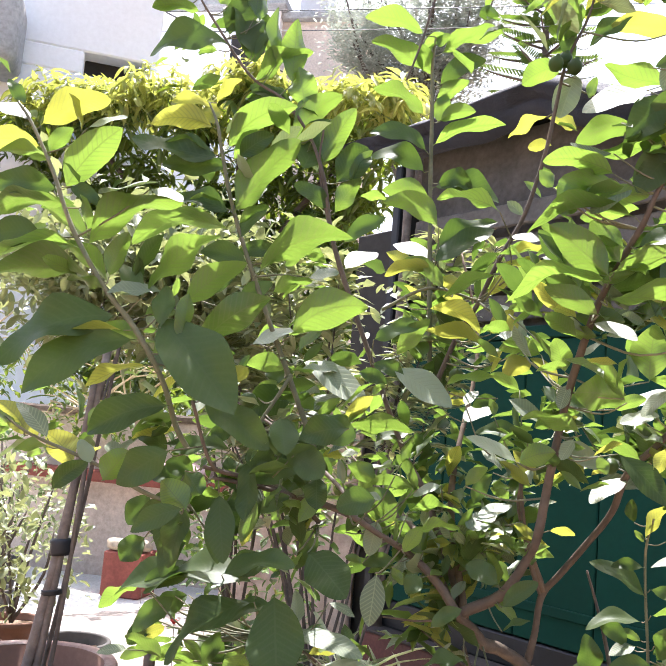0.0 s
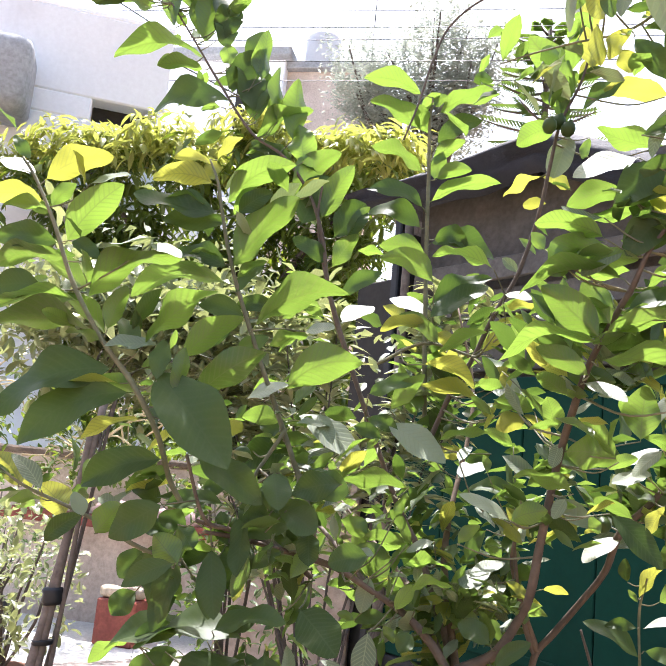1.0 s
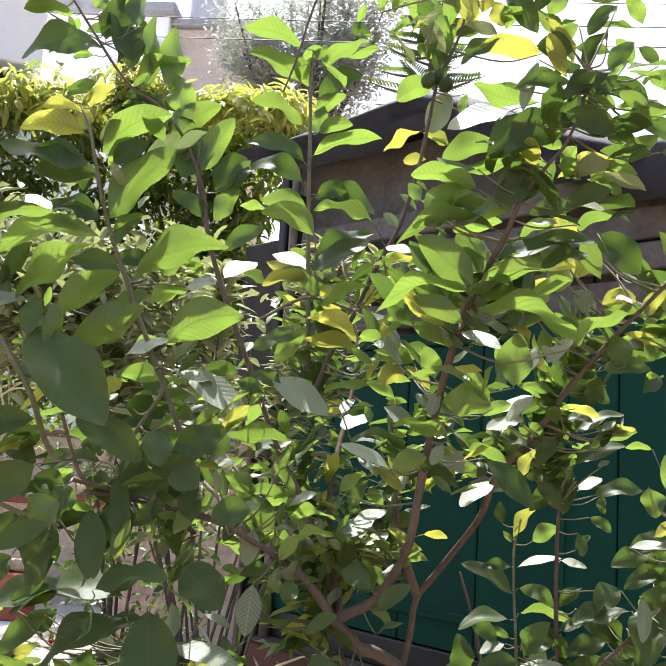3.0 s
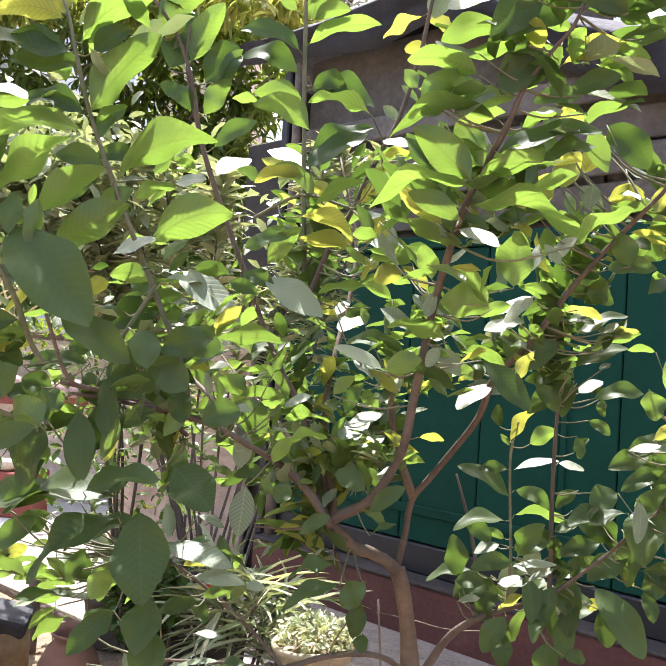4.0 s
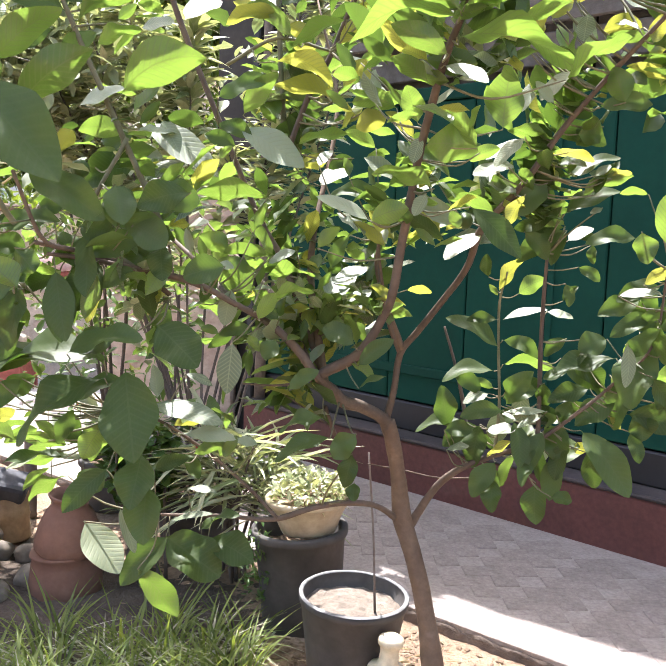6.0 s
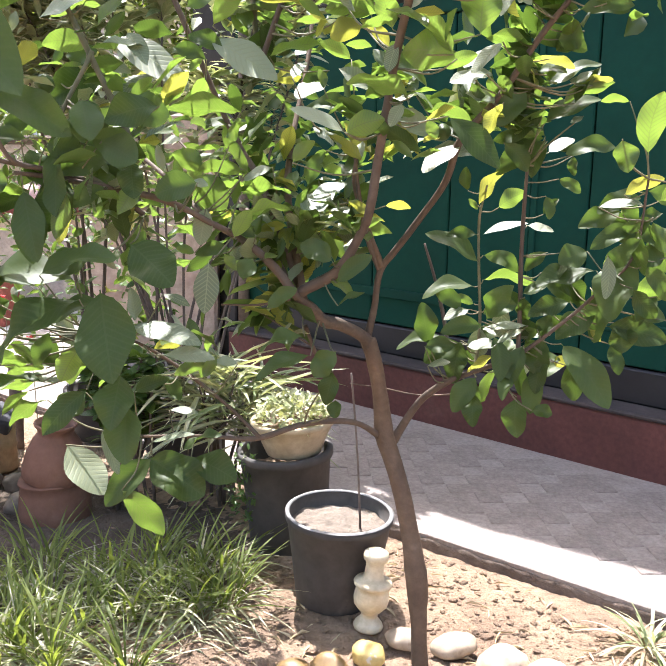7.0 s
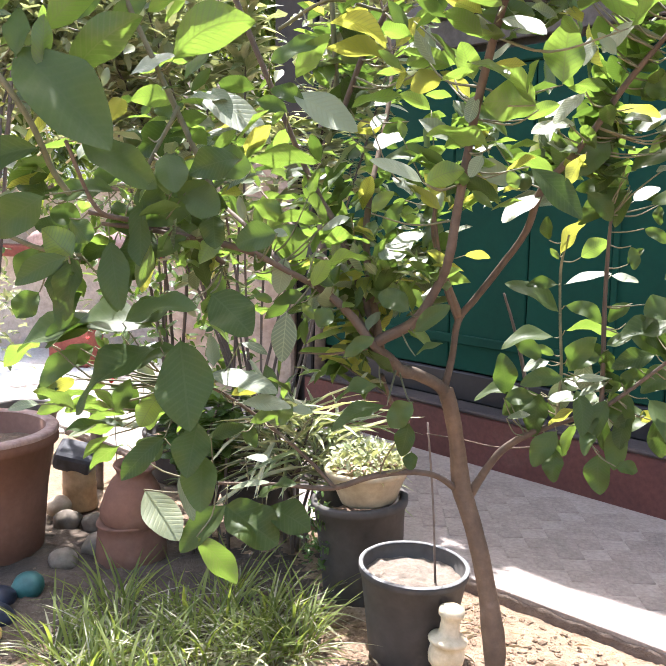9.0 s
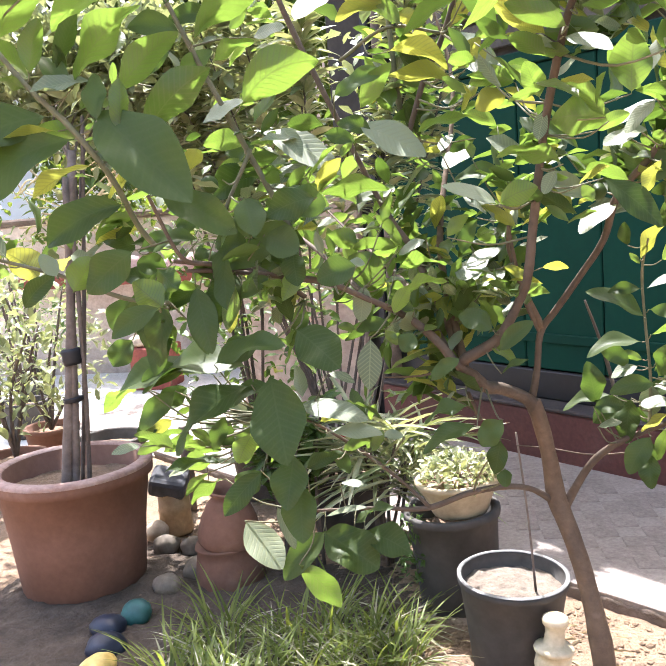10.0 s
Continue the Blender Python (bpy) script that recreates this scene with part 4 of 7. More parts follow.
leaves("LDLL", [(-0.915, 2.098, 2.694, -0.941, 2.099, 2.763, 0.056, 0), (-0.919, 2.105, 2.611, -0.833, 2.142, 2.766, 0.097, 0), (-0.818, 2.117, 2.649, -0.82, 2.118, 2.82, 0.061, 0), (-0.763, 2.107, 2.503, -0.758, 2.114, 2.626, 0.035, 0)])  # tall shoot top
leaves("LLLLGLLLLLGD", [(-0.326, 2.19, 2.642, -0.508, 2.174, 2.693, 0.06, 0.15), (-0.319, 2.199, 2.527, -0.478, 2.152, 2.607, 0.059, 0.15), (-0.273, 2.2, 2.587, -0.097, 2.211, 2.659, 0.059, 0.15), (-0.287, 2.202, 2.61, -0.252, 2.204, 2.651, 0.035, 0.1), (-0.273, 2.204, 2.489, -0.141, 2.185, 2.562, 0.063, 0.2), (-0.282, 2.208, 2.438, -0.186, 2.187, 2.498, 0.05, 0.1), (-0.311, 2.211, 2.4, -0.468, 2.199, 2.482, 0.05, 0.15), (-0.271, 2.206, 2.378, -0.252, 2.204, 2.466, 0.05, 0), (-0.264, 2.195, 2.374, -0.161, 2.188, 2.405, 0.049, 0.2), (-0.28, 2.216, 2.31, -0.075, 2.194, 2.374, 0.049, 0.12), (-0.294, 2.186, 2.279, -0.465, 2.173, 2.33, 0.051, 0.25), (-0.297, 2.203, 2.221, -0.469, 2.225, 2.284, 0.062, 0.25)])  # upright shoot
leaves("LLDGD", [(-0.27, 2.188, 2.109, -0.415, 2.182, 2.16, 0.073, 0.25), (-0.402, 2.211, 2.14, -0.481, 2.204, 2.148, 0.028, 0.1), (-0.27, 2.207, 2.178, -0.079, 2.205, 2.141, 0.06, 0.25), (-0.258, 2.202, 2.189, -0.156, 2.181, 2.173, 0.07, 0.28), (-0.258, 2.223, 1.992, -0.083, 2.261, 2.106, 0.066, 0.05)])  # upright shoot
leaves("YLLWLYL", [(0.369, 2.082, 2.591, 0.192, 2.081, 2.614, 0.068, 0.05), (0.36, 2.069, 2.44, 0.181, 2.07, 2.497, 0.061, -0.15), (0.111, 2.082, 2.576, -0.015, 2.069, 2.764, 0.094, 0.03), (0.106, 2.081, 2.471, 0.069, 2.083, 2.344, 0.098, 0), (0.073, 2.085, 2.493, -0.036, 2.089, 2.442, 0.071, 0.15), (0.039, 2.093, 2.353, -0.065, 2.112, 2.297, 0.032, 0.1), (0.164, 2.091, 2.469, 0.143, 2.087, 2.402, 0.03, 0)])  # fruit shoot
leaves("YYLWLYDW", [(0.097, 1.428, 2.568, 0.116, 1.446, 2.437, 0.047, 0.04), (0.111, 1.451, 2.434, 0.121, 1.45, 2.339, 0.033, 0), (0.088, 1.456, 2.566, 0.06, 1.455, 2.466, 0.044, -0.05), (0.065, 1.443, 2.536, 0.057, 1.45, 2.416, 0.022, 0.05), (0.128, 1.431, 2.54, 0.138, 1.445, 2.441, 0.039, 0), (0.161, 1.462, 2.385, 0.187, 1.476, 2.339, 0.043, 0), (0.185, 1.453, 2.403, 0.248, 1.429, 2.303, 0.048, 0.05), (0.188, 1.439, 2.535, 0.155, 1.432, 2.439, 0.028, 0.1)])  # overhead
leaves("WD", [(0.175, 1.25, 2.439, 0.254, 1.234, 2.256, 0.087, 0.08), (0.214, 1.244, 2.47, 0.297, 1.219, 2.324, 0.097, 0.05)])  # near overhead
leaves("WLWWLDDLLLW", [(0.207, 1.481, 2.156, 0.079, 1.47, 2.109, 0.057, 0.1), (0.188, 1.495, 2.085, 0.072, 1.502, 2.057, 0.053, 0.15), (0.173, 1.501, 2.111, 0.171, 1.506, 2.047, 0.015, 0), (0.145, 1.487, 2.029, 0.061, 1.49, 2.053, 0.016, -0.2), (0.272, 1.517, 2.075, 0.07, 1.523, 2.045, 0.031, -0.08), (0.258, 1.493, 2.155, 0.166, 1.443, 2.039, 0.076, 0.05), (0.267, 1.49, 2.047, 0.19, 1.478, 1.95, 0.075, 0.05), (0.147, 1.474, 1.982, 0.011, 1.489, 2.016, 0.046, 0.15), (0.033, 1.492, 1.959, 0.005, 1.505, 1.999, 0.03, 0), (0.147, 1.504, 1.985, 0.037, 1.486, 1.908, 0.078, 0.15), (0.186, 1.494, 1.967, 0.106, 1.487, 1.907, 0.034, 0.05)])  # right edge
leaves("LLLLLDLDLLLL", [(0.192, 1.502, 1.906, -0.017, 1.483, 1.86, 0.033, 0.25), (0.149, 1.497, 1.784, 0.03, 1.494, 1.884, 0.076, 0.03), (0.169, 1.506, 1.814, 0.11, 1.515, 1.9, 0.06, 0.03), (0.148, 1.503, 1.774, -0.05, 1.495, 1.731, 0.033, 0.25), (0.133, 1.509, 1.709, 0.027, 1.506, 1.761, 0.048, 0.06), (0.193, 1.49, 1.842, 0.387, 1.5, 1.893, 0.035, 0.05), (0.156, 1.496, 1.792, 0.292, 1.497, 1.836, 0.045, 0.1), (0.274, 1.477, 1.823, 0.376, 1.505, 1.868, 0.032, 0.1), (0.145, 1.507, 1.74, 0.376, 1.561, 1.71, 0.039, 0.15), (0.341, 1.495, 1.668, 0.459, 1.518, 1.751, 0.028, 0.1), (0.033, 1.502, 1.962, 0.113, 1.507, 1.934, 0.047, 0.2), (0.237, 1.521, 1.898, 0.308, 1.518, 1.937, 0.024, 0.1)])  # near right shoot
leaves("L", [(0.11, 1.507, 1.93, 0.214, 1.484, 1.948, 0.042, 0.1)])  # near right shoot
leaves("LLLLWWLLWLWL", [(0.267, 1.727, 1.607, 0.275, 1.73, 1.732, 0.082, 0.02), (0.221, 1.708, 1.557, 0.111, 1.704, 1.571, 0.082, 0.12), (0.212, 1.695, 1.564, 0.134, 1.683, 1.647, 0.036, 0.08), (0.091, 1.722, 1.614, 0.064, 1.695, 1.687, 0.049, 0), (0.099, 1.733, 1.591, 0.084, 1.733, 1.534, 0.048, 0), (0.121, 1.711, 1.65, 0.162, 1.697, 1.685, 0.013, 0), (0.13, 1.703, 1.481, 0.001, 1.685, 1.511, 0.034, 0.15), (0.001, 1.711, 1.411, 0.081, 1.741, 1.44, 0.053, 0.1), (-0.001, 1.707, 1.411, -0.113, 1.704, 1.459, 0.029, 0.1), (-0.11, 1.735, 1.349, -0.063, 1.729, 1.395, 0.031, 0.1), (0.115, 1.717, 1.471, 0.09, 1.715, 1.425, 0.031, 0), (0.167, 1.712, 1.438, 0.187, 1.721, 1.403, 0.027, 0)])  # main limb leaves
leaves("LWWYD", [(0.2, 1.746, 1.542, 0.266, 1.749, 1.572, 0.032, 0.1), (0.31, 1.71, 1.591, 0.25, 1.707, 1.531, 0.028, 0.05), (0.283, 1.724, 1.531, 0.208, 1.711, 1.513, 0.028, 0.1), (0.319, 1.718, 1.475, 0.282, 1.723, 1.408, 0.026, 0.03), (0.209, 1.726, 1.447, 0.316, 1.699, 1.345, 0.053, 0.05)])  # main limb leaves
leaves("LYYYYYLWWYLY", [(0.049, 1.944, 1.676, -0.055, 1.93, 1.685, 0.052, 0.2), (0.03, 1.931, 1.655, -0.043, 1.955, 1.629, 0.056, 0.1), (0.093, 1.945, 1.607, 0.025, 1.944, 1.669, 0.029, 0.1), (-0.242, 1.979, 1.781, -0.102, 2.01, 1.735, 0.045, 0.25), (-0.045, 1.977, 1.66, -0.245, 1.982, 1.729, 0.036, 0.14), (-0.078, 1.942, 1.72, -0.024, 1.939, 1.784, 0.04, 0.08), (-0.041, 1.958, 1.785, 0.031, 1.966, 1.801, 0.029, 0.1), (-0.06, 1.955, 1.72, 0.026, 1.965, 1.714, 0.033, 0.1), (-0.01, 1.966, 1.767, 0.01, 1.956, 1.716, 0.017, 0), (-0.23, 1.955, 1.884, -0.359, 1.972, 1.867, 0.039, 0.12), (-0.2, 1.941, 1.832, -0.312, 1.988, 1.912, 0.045, 0.1), (-0.216, 1.961, 1.861, -0.157, 1.979, 1.83, 0.041, 0.1)])  # young middle
leaves("LYYLDLLLDLWL", [(-0.074, 1.944, 1.872, -0.198, 1.927, 1.804, 0.034, 0.1), (-0.09, 1.959, 1.819, -0.024, 1.961, 1.879, 0.034, 0.1), (0.055, 1.943, 1.901, -0.06, 1.947, 1.898, 0.023, 0.1), (-0.075, 1.953, 1.924, 0.051, 1.961, 1.947, 0.026, 0.1), (-0.232, 1.948, 1.898, -0.087, 1.996, 2.013, 0.052, 0.02), (-0.228, 1.985, 1.999, -0.381, 2.019, 2.077, 0.065, 0.28), (-0.073, 1.944, 2.036, -0.238, 1.998, 2.084, 0.037, 0.15), (-0.31, 1.944, 1.65, -0.229, 1.922, 1.749, 0.05, 0.05), (-0.369, 1.933, 1.687, -0.249, 1.926, 1.736, 0.042, 0.05), (-0.692, 1.964, 1.665, -0.568, 1.951, 1.696, 0.031, 0.15), (-0.552, 1.933, 1.84, -0.471, 1.921, 1.854, 0.03, 0.1), (-0.246, 1.947, 1.462, -0.414, 1.925, 1.463, 0.044, 0.05)])  # young middle
leaves("LWLLWLLY", [(-0.275, 1.943, 1.384, -0.25, 1.946, 1.449, 0.025, 0), (-0.44, 1.958, 1.385, -0.387, 1.948, 1.398, 0.03, 0.2), (-0.338, 1.957, 1.328, -0.413, 1.963, 1.367, 0.051, 0.1), (-0.243, 1.957, 1.323, -0.351, 1.953, 1.332, 0.034, 0.12), (-0.173, 1.936, 1.338, -0.241, 1.936, 1.307, 0.023, 0.1), (-0.281, 1.957, 1.236, -0.365, 1.951, 1.309, 0.082, 0.05), (-0.23, 1.94, 1.324, -0.291, 1.955, 1.404, 0.029, 0.05), (0.521, 1.974, 1.569, 0.418, 1.985, 1.587, 0.028, 0.1)])  # young middle
leaves("WWWWLDLD", [(-0.555, 1.93, 1.625, -0.36, 1.916, 1.506, 0.067, 0.12), (-0.313, 1.904, 1.617, -0.157, 1.895, 1.531, 0.067, 0.05), (-0.42, 1.913, 1.537, -0.53, 1.884, 1.492, 0.033, 0.1), (-0.565, 1.902, 1.567, -0.489, 1.904, 1.541, 0.029, 0.1), (-0.579, 1.881, 1.591, -0.684, 1.889, 1.599, 0.051, 0.18), (-0.549, 1.909, 1.564, -0.647, 1.932, 1.585, 0.051, 0.1), (-0.665, 1.919, 1.526, -0.595, 1.922, 1.555, 0.041, 0.1), (-0.56, 1.925, 1.536, -0.671, 1.89, 1.475, 0.083, 0.1)])  # white middle
leaves("DDDDLDDLDDDD", [(-0.69, 1.603, 1.49, -0.525, 1.586, 1.397, 0.077, 0.03), (-0.515, 1.628, 1.465, -0.487, 1.588, 1.385, 0.067, 0), (-0.479, 1.633, 1.385, -0.408, 1.622, 1.345, 0.071, 0.05), (-0.361, 1.629, 1.453, -0.467, 1.614, 1.421, 0.066, 0.1), (-0.714, 1.605, 1.331, -0.666, 1.592, 1.284, 0.054, 0), (-0.618, 1.617, 1.386, -0.757, 1.613, 1.372, 0.04, 0.1), (-0.634, 1.614, 1.289, -0.592, 1.551, 1.155, 0.064, 0), (-0.552, 1.631, 1.284, -0.577, 1.62, 1.191, 0.037, 0), (-0.706, 1.611, 1.262, -0.727, 1.584, 1.123, 0.051, 0), (-0.711, 1.612, 1.275, -0.782, 1.589, 1.226, 0.053, 0.1), (-0.429, 1.633, 1.183, -0.33, 1.578, 1.108, 0.097, 0.02), (-0.496, 1.639, 1.087, -0.449, 1.541, 0.916, 0.121, 0)])  # dark front left
leaves("DDGGGDL", [(-0.45, 1.61, 0.919, -0.459, 1.548, 0.815, 0.078, 0), (-0.441, 1.608, 0.853, -0.432, 1.55, 0.743, 0.077, 0), (-0.537, 1.631, 1.067, -0.724, 1.608, 0.925, 0.055, 0.15), (-0.54, 1.637, 1.103, -0.796, 1.632, 1.072, 0.052, 0.2), (-0.607, 1.605, 1.119, -0.447, 1.591, 1.161, 0.044, 0.15), (-0.523, 1.613, 0.881, -0.607, 1.572, 0.794, 0.055, 0.05), (-0.542, 1.621, 0.961, -0.582, 1.628, 0.895, 0.052, 0.05)])  # dark front left
leaves("WWDDDWWWGWWL", [(-0.635, 1.785, 0.7, -0.537, 1.744, 0.598, 0.083, 0), (-0.549, 1.778, 0.74, -0.507, 1.763, 0.639, 0.029, 0), (-0.439, 1.802, 0.669, -0.542, 1.756, 0.563, 0.068, 0.05), (-0.441, 1.779, 0.677, -0.307, 1.742, 0.605, 0.108, 0), (-0.345, 1.789, 0.672, -0.235, 1.754, 0.636, 0.078, 0.08), (-0.477, 1.778, 0.984, -0.311, 1.761, 0.951, 0.038, 0.12), (-0.404, 1.78, 0.92, -0.29, 1.767, 0.912, 0.028, 0.1), (-0.233, 1.773, 0.905, -0.283, 1.769, 0.912, 0.024, 0.1), (-0.397, 1.764, 0.857, -0.477, 1.768, 0.837, 0.028, 0.15), (-0.296, 1.78, 1.134, -0.302, 1.749, 1.022, 0.056, 0), (-0.4, 1.776, 1.058, -0.338, 1.776, 1.034, 0.02, 0.1), (-0.38, 1.778, 0.873, -0.312, 1.779, 0.897, 0.028, 0.1)])  # low left
leaves("LLLLLLWGLLLD", [(-0.307, 1.752, 0.876, -0.281, 1.767, 0.925, 0.028, 0), (-0.799, 1.781, 0.817, -0.64, 1.748, 0.859, 0.025, 0.12), (-0.669, 1.774, 0.81, -0.772, 1.8, 0.742, 0.026, 0.1), (-0.732, 1.785, 0.898, -0.673, 1.776, 0.899, 0.025, 0.1), (-0.859, 1.773, 0.895, -0.768, 1.781, 0.931, 0.03, 0.1), (-0.905, 1.805, 0.863, -0.833, 1.811, 0.888, 0.031, 0.1), (-0.435, 1.789, 0.709, -0.333, 1.777, 0.738, 0.014, 0.1), (-0.364, 1.78, 0.694, -0.272, 1.762, 0.748, 0.02, 0.1), (-0.238, 1.764, 1.188, -0.201, 1.754, 1.25, 0.036, 0), (-0.213, 1.773, 1.236, -0.118, 1.795, 1.25, 0.023, 0.12), (-0.263, 1.779, 1.152, -0.236, 1.789, 1.114, 0.023, 0), (-0.198, 1.789, 1.139, -0.225, 1.775, 1.1, 0.046, 0)])  # low left
leaves("GGDGGGGGD", [(-0.168, 1.774, 1.032, -0.102, 1.783, 1.079, 0.037, 0.08), (-0.014, 1.794, 1.09, 0.061, 1.796, 1.153, 0.041, 0.05), (-0.025, 1.81, 1.135, -0.1, 1.839, 1.17, 0.055, 0.1), (-0.011, 1.783, 1.041, 0.049, 1.779, 1.071, 0.013, 0.1), (-0.084, 1.787, 0.969, -0.191, 1.799, 0.931, 0.028, 0.12), (-0.069, 1.768, 0.93, -0.19, 1.731, 0.882, 0.035, 0.12), (-0.012, 1.774, 0.939, -0.063, 1.767, 0.882, 0.059, 0.05), (-0.019, 1.773, 0.894, -0.036, 1.772, 0.814, 0.047, 0), (-0.013, 1.787, 0.823, -0.013, 1.77, 0.785, 0.034, 0)])  # low left
leaves("L", [(-0.499, 1.751, 0.606, -0.415, 1.794, 0.477, 0.064, 0.05)])  # low lit leaf
leaves("YWLYWLGLDD", [(-1.054, 1.524, 1.379, -1.149, 1.549, 1.448, 0.055, 0.1), (-0.99, 1.496, 1.377, -1.074, 1.498, 1.45, 0.039, 0.1), (-0.979, 1.486, 1.36, -1.049, 1.472, 1.35, 0.023, 0.12), (-0.937, 1.521, 1.328, -1.017, 1.534, 1.389, 0.065, 0.1), (-0.891, 1.508, 1.332, -0.921, 1.51, 1.382, 0.036, 0), (-0.866, 1.52, 1.298, -0.817, 1.527, 1.367, 0.066, 0), (-0.971, 1.503, 1.271, -0.895, 1.5, 1.335, 0.044, 0.1), (-0.666, 1.51, 1.256, -0.731, 1.516, 1.312, 0.062, 0), (-0.706, 1.484, 1.376, -0.819, 1.487, 1.296, 0.077, 0.05), (-0.666, 1.491, 1.261, -0.767, 1.467, 1.206, 0.049, 0.1)])  # left edge shoot
leaves("YYYYYWDWWLDL", [(0.411, 1.757, 1.873, 0.451, 1.762, 1.958, 0.047, 0), (0.36, 1.757, 1.836, 0.389, 1.792, 1.928, 0.055, 0), (0.303, 1.767, 1.791, 0.353, 1.766, 1.868, 0.047, 0.05), (0.375, 1.754, 2.025, 0.369, 1.757, 1.96, 0.039, 0), (0.549, 1.765, 1.826, 0.466, 1.759, 1.818, 0.041, 0.15), (0.428, 1.739, 1.846, 0.418, 1.723, 1.787, 0.046, 0), (0.453, 1.756, 1.982, 0.541, 1.723, 1.884, 0.077, 0.05), (0.405, 1.759, 1.734, 0.345, 1.758, 1.674, 0.031, 0.05), (0.37, 1.736, 1.664, 0.329, 1.728, 1.707, 0.023, 0), (0.516, 1.737, 1.67, 0.49, 1.755, 1.744, 0.056, 0), (0.47, 1.761, 1.662, 0.575, 1.747, 1.671, 0.039, 0.1), (0.574, 1.757, 1.408, 0.593, 1.761, 1.34, 0.052, 0)])  # right upper
leaves("DDLDDWWDDDL", [(0.393, 1.922, 1.638, 0.531, 1.917, 1.607, 0.052, 0.1), (0.438, 1.913, 1.522, 0.565, 1.932, 1.585, 0.031, 0.05), (0.479, 1.912, 1.485, 0.591, 1.906, 1.536, 0.033, 0.1), (0.443, 1.908, 1.444, 0.575, 1.947, 1.507, 0.042, 0.1), (0.616, 1.927, 1.394, 0.499, 1.923, 1.382, 0.04, 0.12), (0.542, 1.9, 1.527, 0.492, 1.907, 1.538, 0.023, 0.1), (0.531, 1.921, 1.462, 0.503, 1.918, 1.447, 0.021, 0), (0.33, 1.928, 1.437, 0.413, 1.971, 1.505, 0.05, 0.08), (0.354, 1.917, 1.498, 0.438, 1.917, 1.564, 0.045, 0.08), (0.519, 1.917, 1.644, 0.457, 1.9, 1.6, 0.058, 0.1), (0.63, 1.913, 1.495, 0.57, 1.931, 1.497, 0.019, 0.1)])  # right limb leaves
leaves("GGLWWGLGGLGW", [(0.329, 2.035, 1.113, 0.197, 2.025, 1.188, 0.041, 0.12), (0.321, 2.03, 1.183, 0.245, 2.029, 1.18, 0.03, 0.12), (0.369, 2.032, 1.249, 0.437, 2.045, 1.287, 0.046, 0.12), (0.336, 2.042, 1.182, 0.444, 2.033, 1.214, 0.02, 0.15), (0.444, 2.044, 1.207, 0.506, 2.027, 1.195, 0.02, 0.08), (0.338, 2.035, 1.132, 0.43, 2.027, 1.095, 0.042, 0.2), (0.342, 2.036, 1.071, 0.476, 2.065, 1.054, 0.024, 0.12), (0.324, 2.051, 1.051, 0.192, 2.029, 1.024, 0.037, 0.2), (0.293, 2.054, 0.993, 0.221, 2.044, 1.047, 0.046, 0.1), (0.324, 2.047, 1.008, 0.269, 2.061, 1.023, 0.024, 0.1), (0.212, 2.027, 0.906, 0.192, 2.009, 1.014, 0.059, 0), (0.313, 2.04, 0.995, 0.248, 2.031, 0.97, 0.031, 0.1)])  # paired twig
leaves("GGGWWL", [(0.35, 2.02, 1.005, 0.455, 2.017, 1.013, 0.046, 0.2), (0.252, 2.042, 0.922, 0.131, 2.033, 0.895, 0.029, 0.1), (0.294, 2.044, 0.909, 0.203, 2.041, 0.855, 0.062, 0.1), (0.341, 2.03, 0.952, 0.333, 2.025, 0.868, 0.08, 0), (0.351, 2.035, 0.942, 0.439, 2.022, 0.947, 0.033, 0.12), (0.32, 2.03, 1.243, 0.298, 2.038, 1.27, 0.015, 0)])  # paired twig
leaves("DLWWDLDLDYLL", [(0.33, 1.471, 2.285, 0.256, 1.47, 2.295, 0.054, 0.1), (0.348, 1.509, 2.242, 0.32, 1.509, 2.137, 0.056, 0), (0.264, 1.492, 2.274, 0.233, 1.493, 2.162, 0.029, 0.06), (0.335, 1.489, 2.206, 0.28, 1.482, 2.163, 0.027, 0.1), (0.352, 1.505, 2.16, 0.178, 1.467, 2.05, 0.078, 0.1), (0.321, 1.494, 2.083, 0.249, 1.498, 2.101, 0.03, 0.1), (0.299, 1.512, 2.033, 0.184, 1.482, 1.961, 0.069, 0.08), (0.304, 1.507, 2.063, 0.291, 1.51, 1.969, 0.026, 0), (0.348, 1.496, 1.959, 0.252, 1.482, 1.941, 0.036, 0.1), (0.355, 1.521, 1.931, 0.324, 1.527, 1.895, 0.033, 0), (0.348, 1.503, 2.094, 0.316, 1.504, 2.05, 0.036, 0), (0.349, 1.52, 2.373, 0.308, 1.518, 2.33, 0.04, 0)])  # right top leaves
leaves("DLD", [(0.212, 1.488, 2.208, 0.33, 1.486, 2.229, 0.038, 0.1), (0.279, 1.5, 2.381, 0.331, 1.506, 2.446, 0.044, 0.05), (0.311, 1.476, 2.498, 0.251, 1.443, 2.364, 0.059, 0)])  # right top leaves
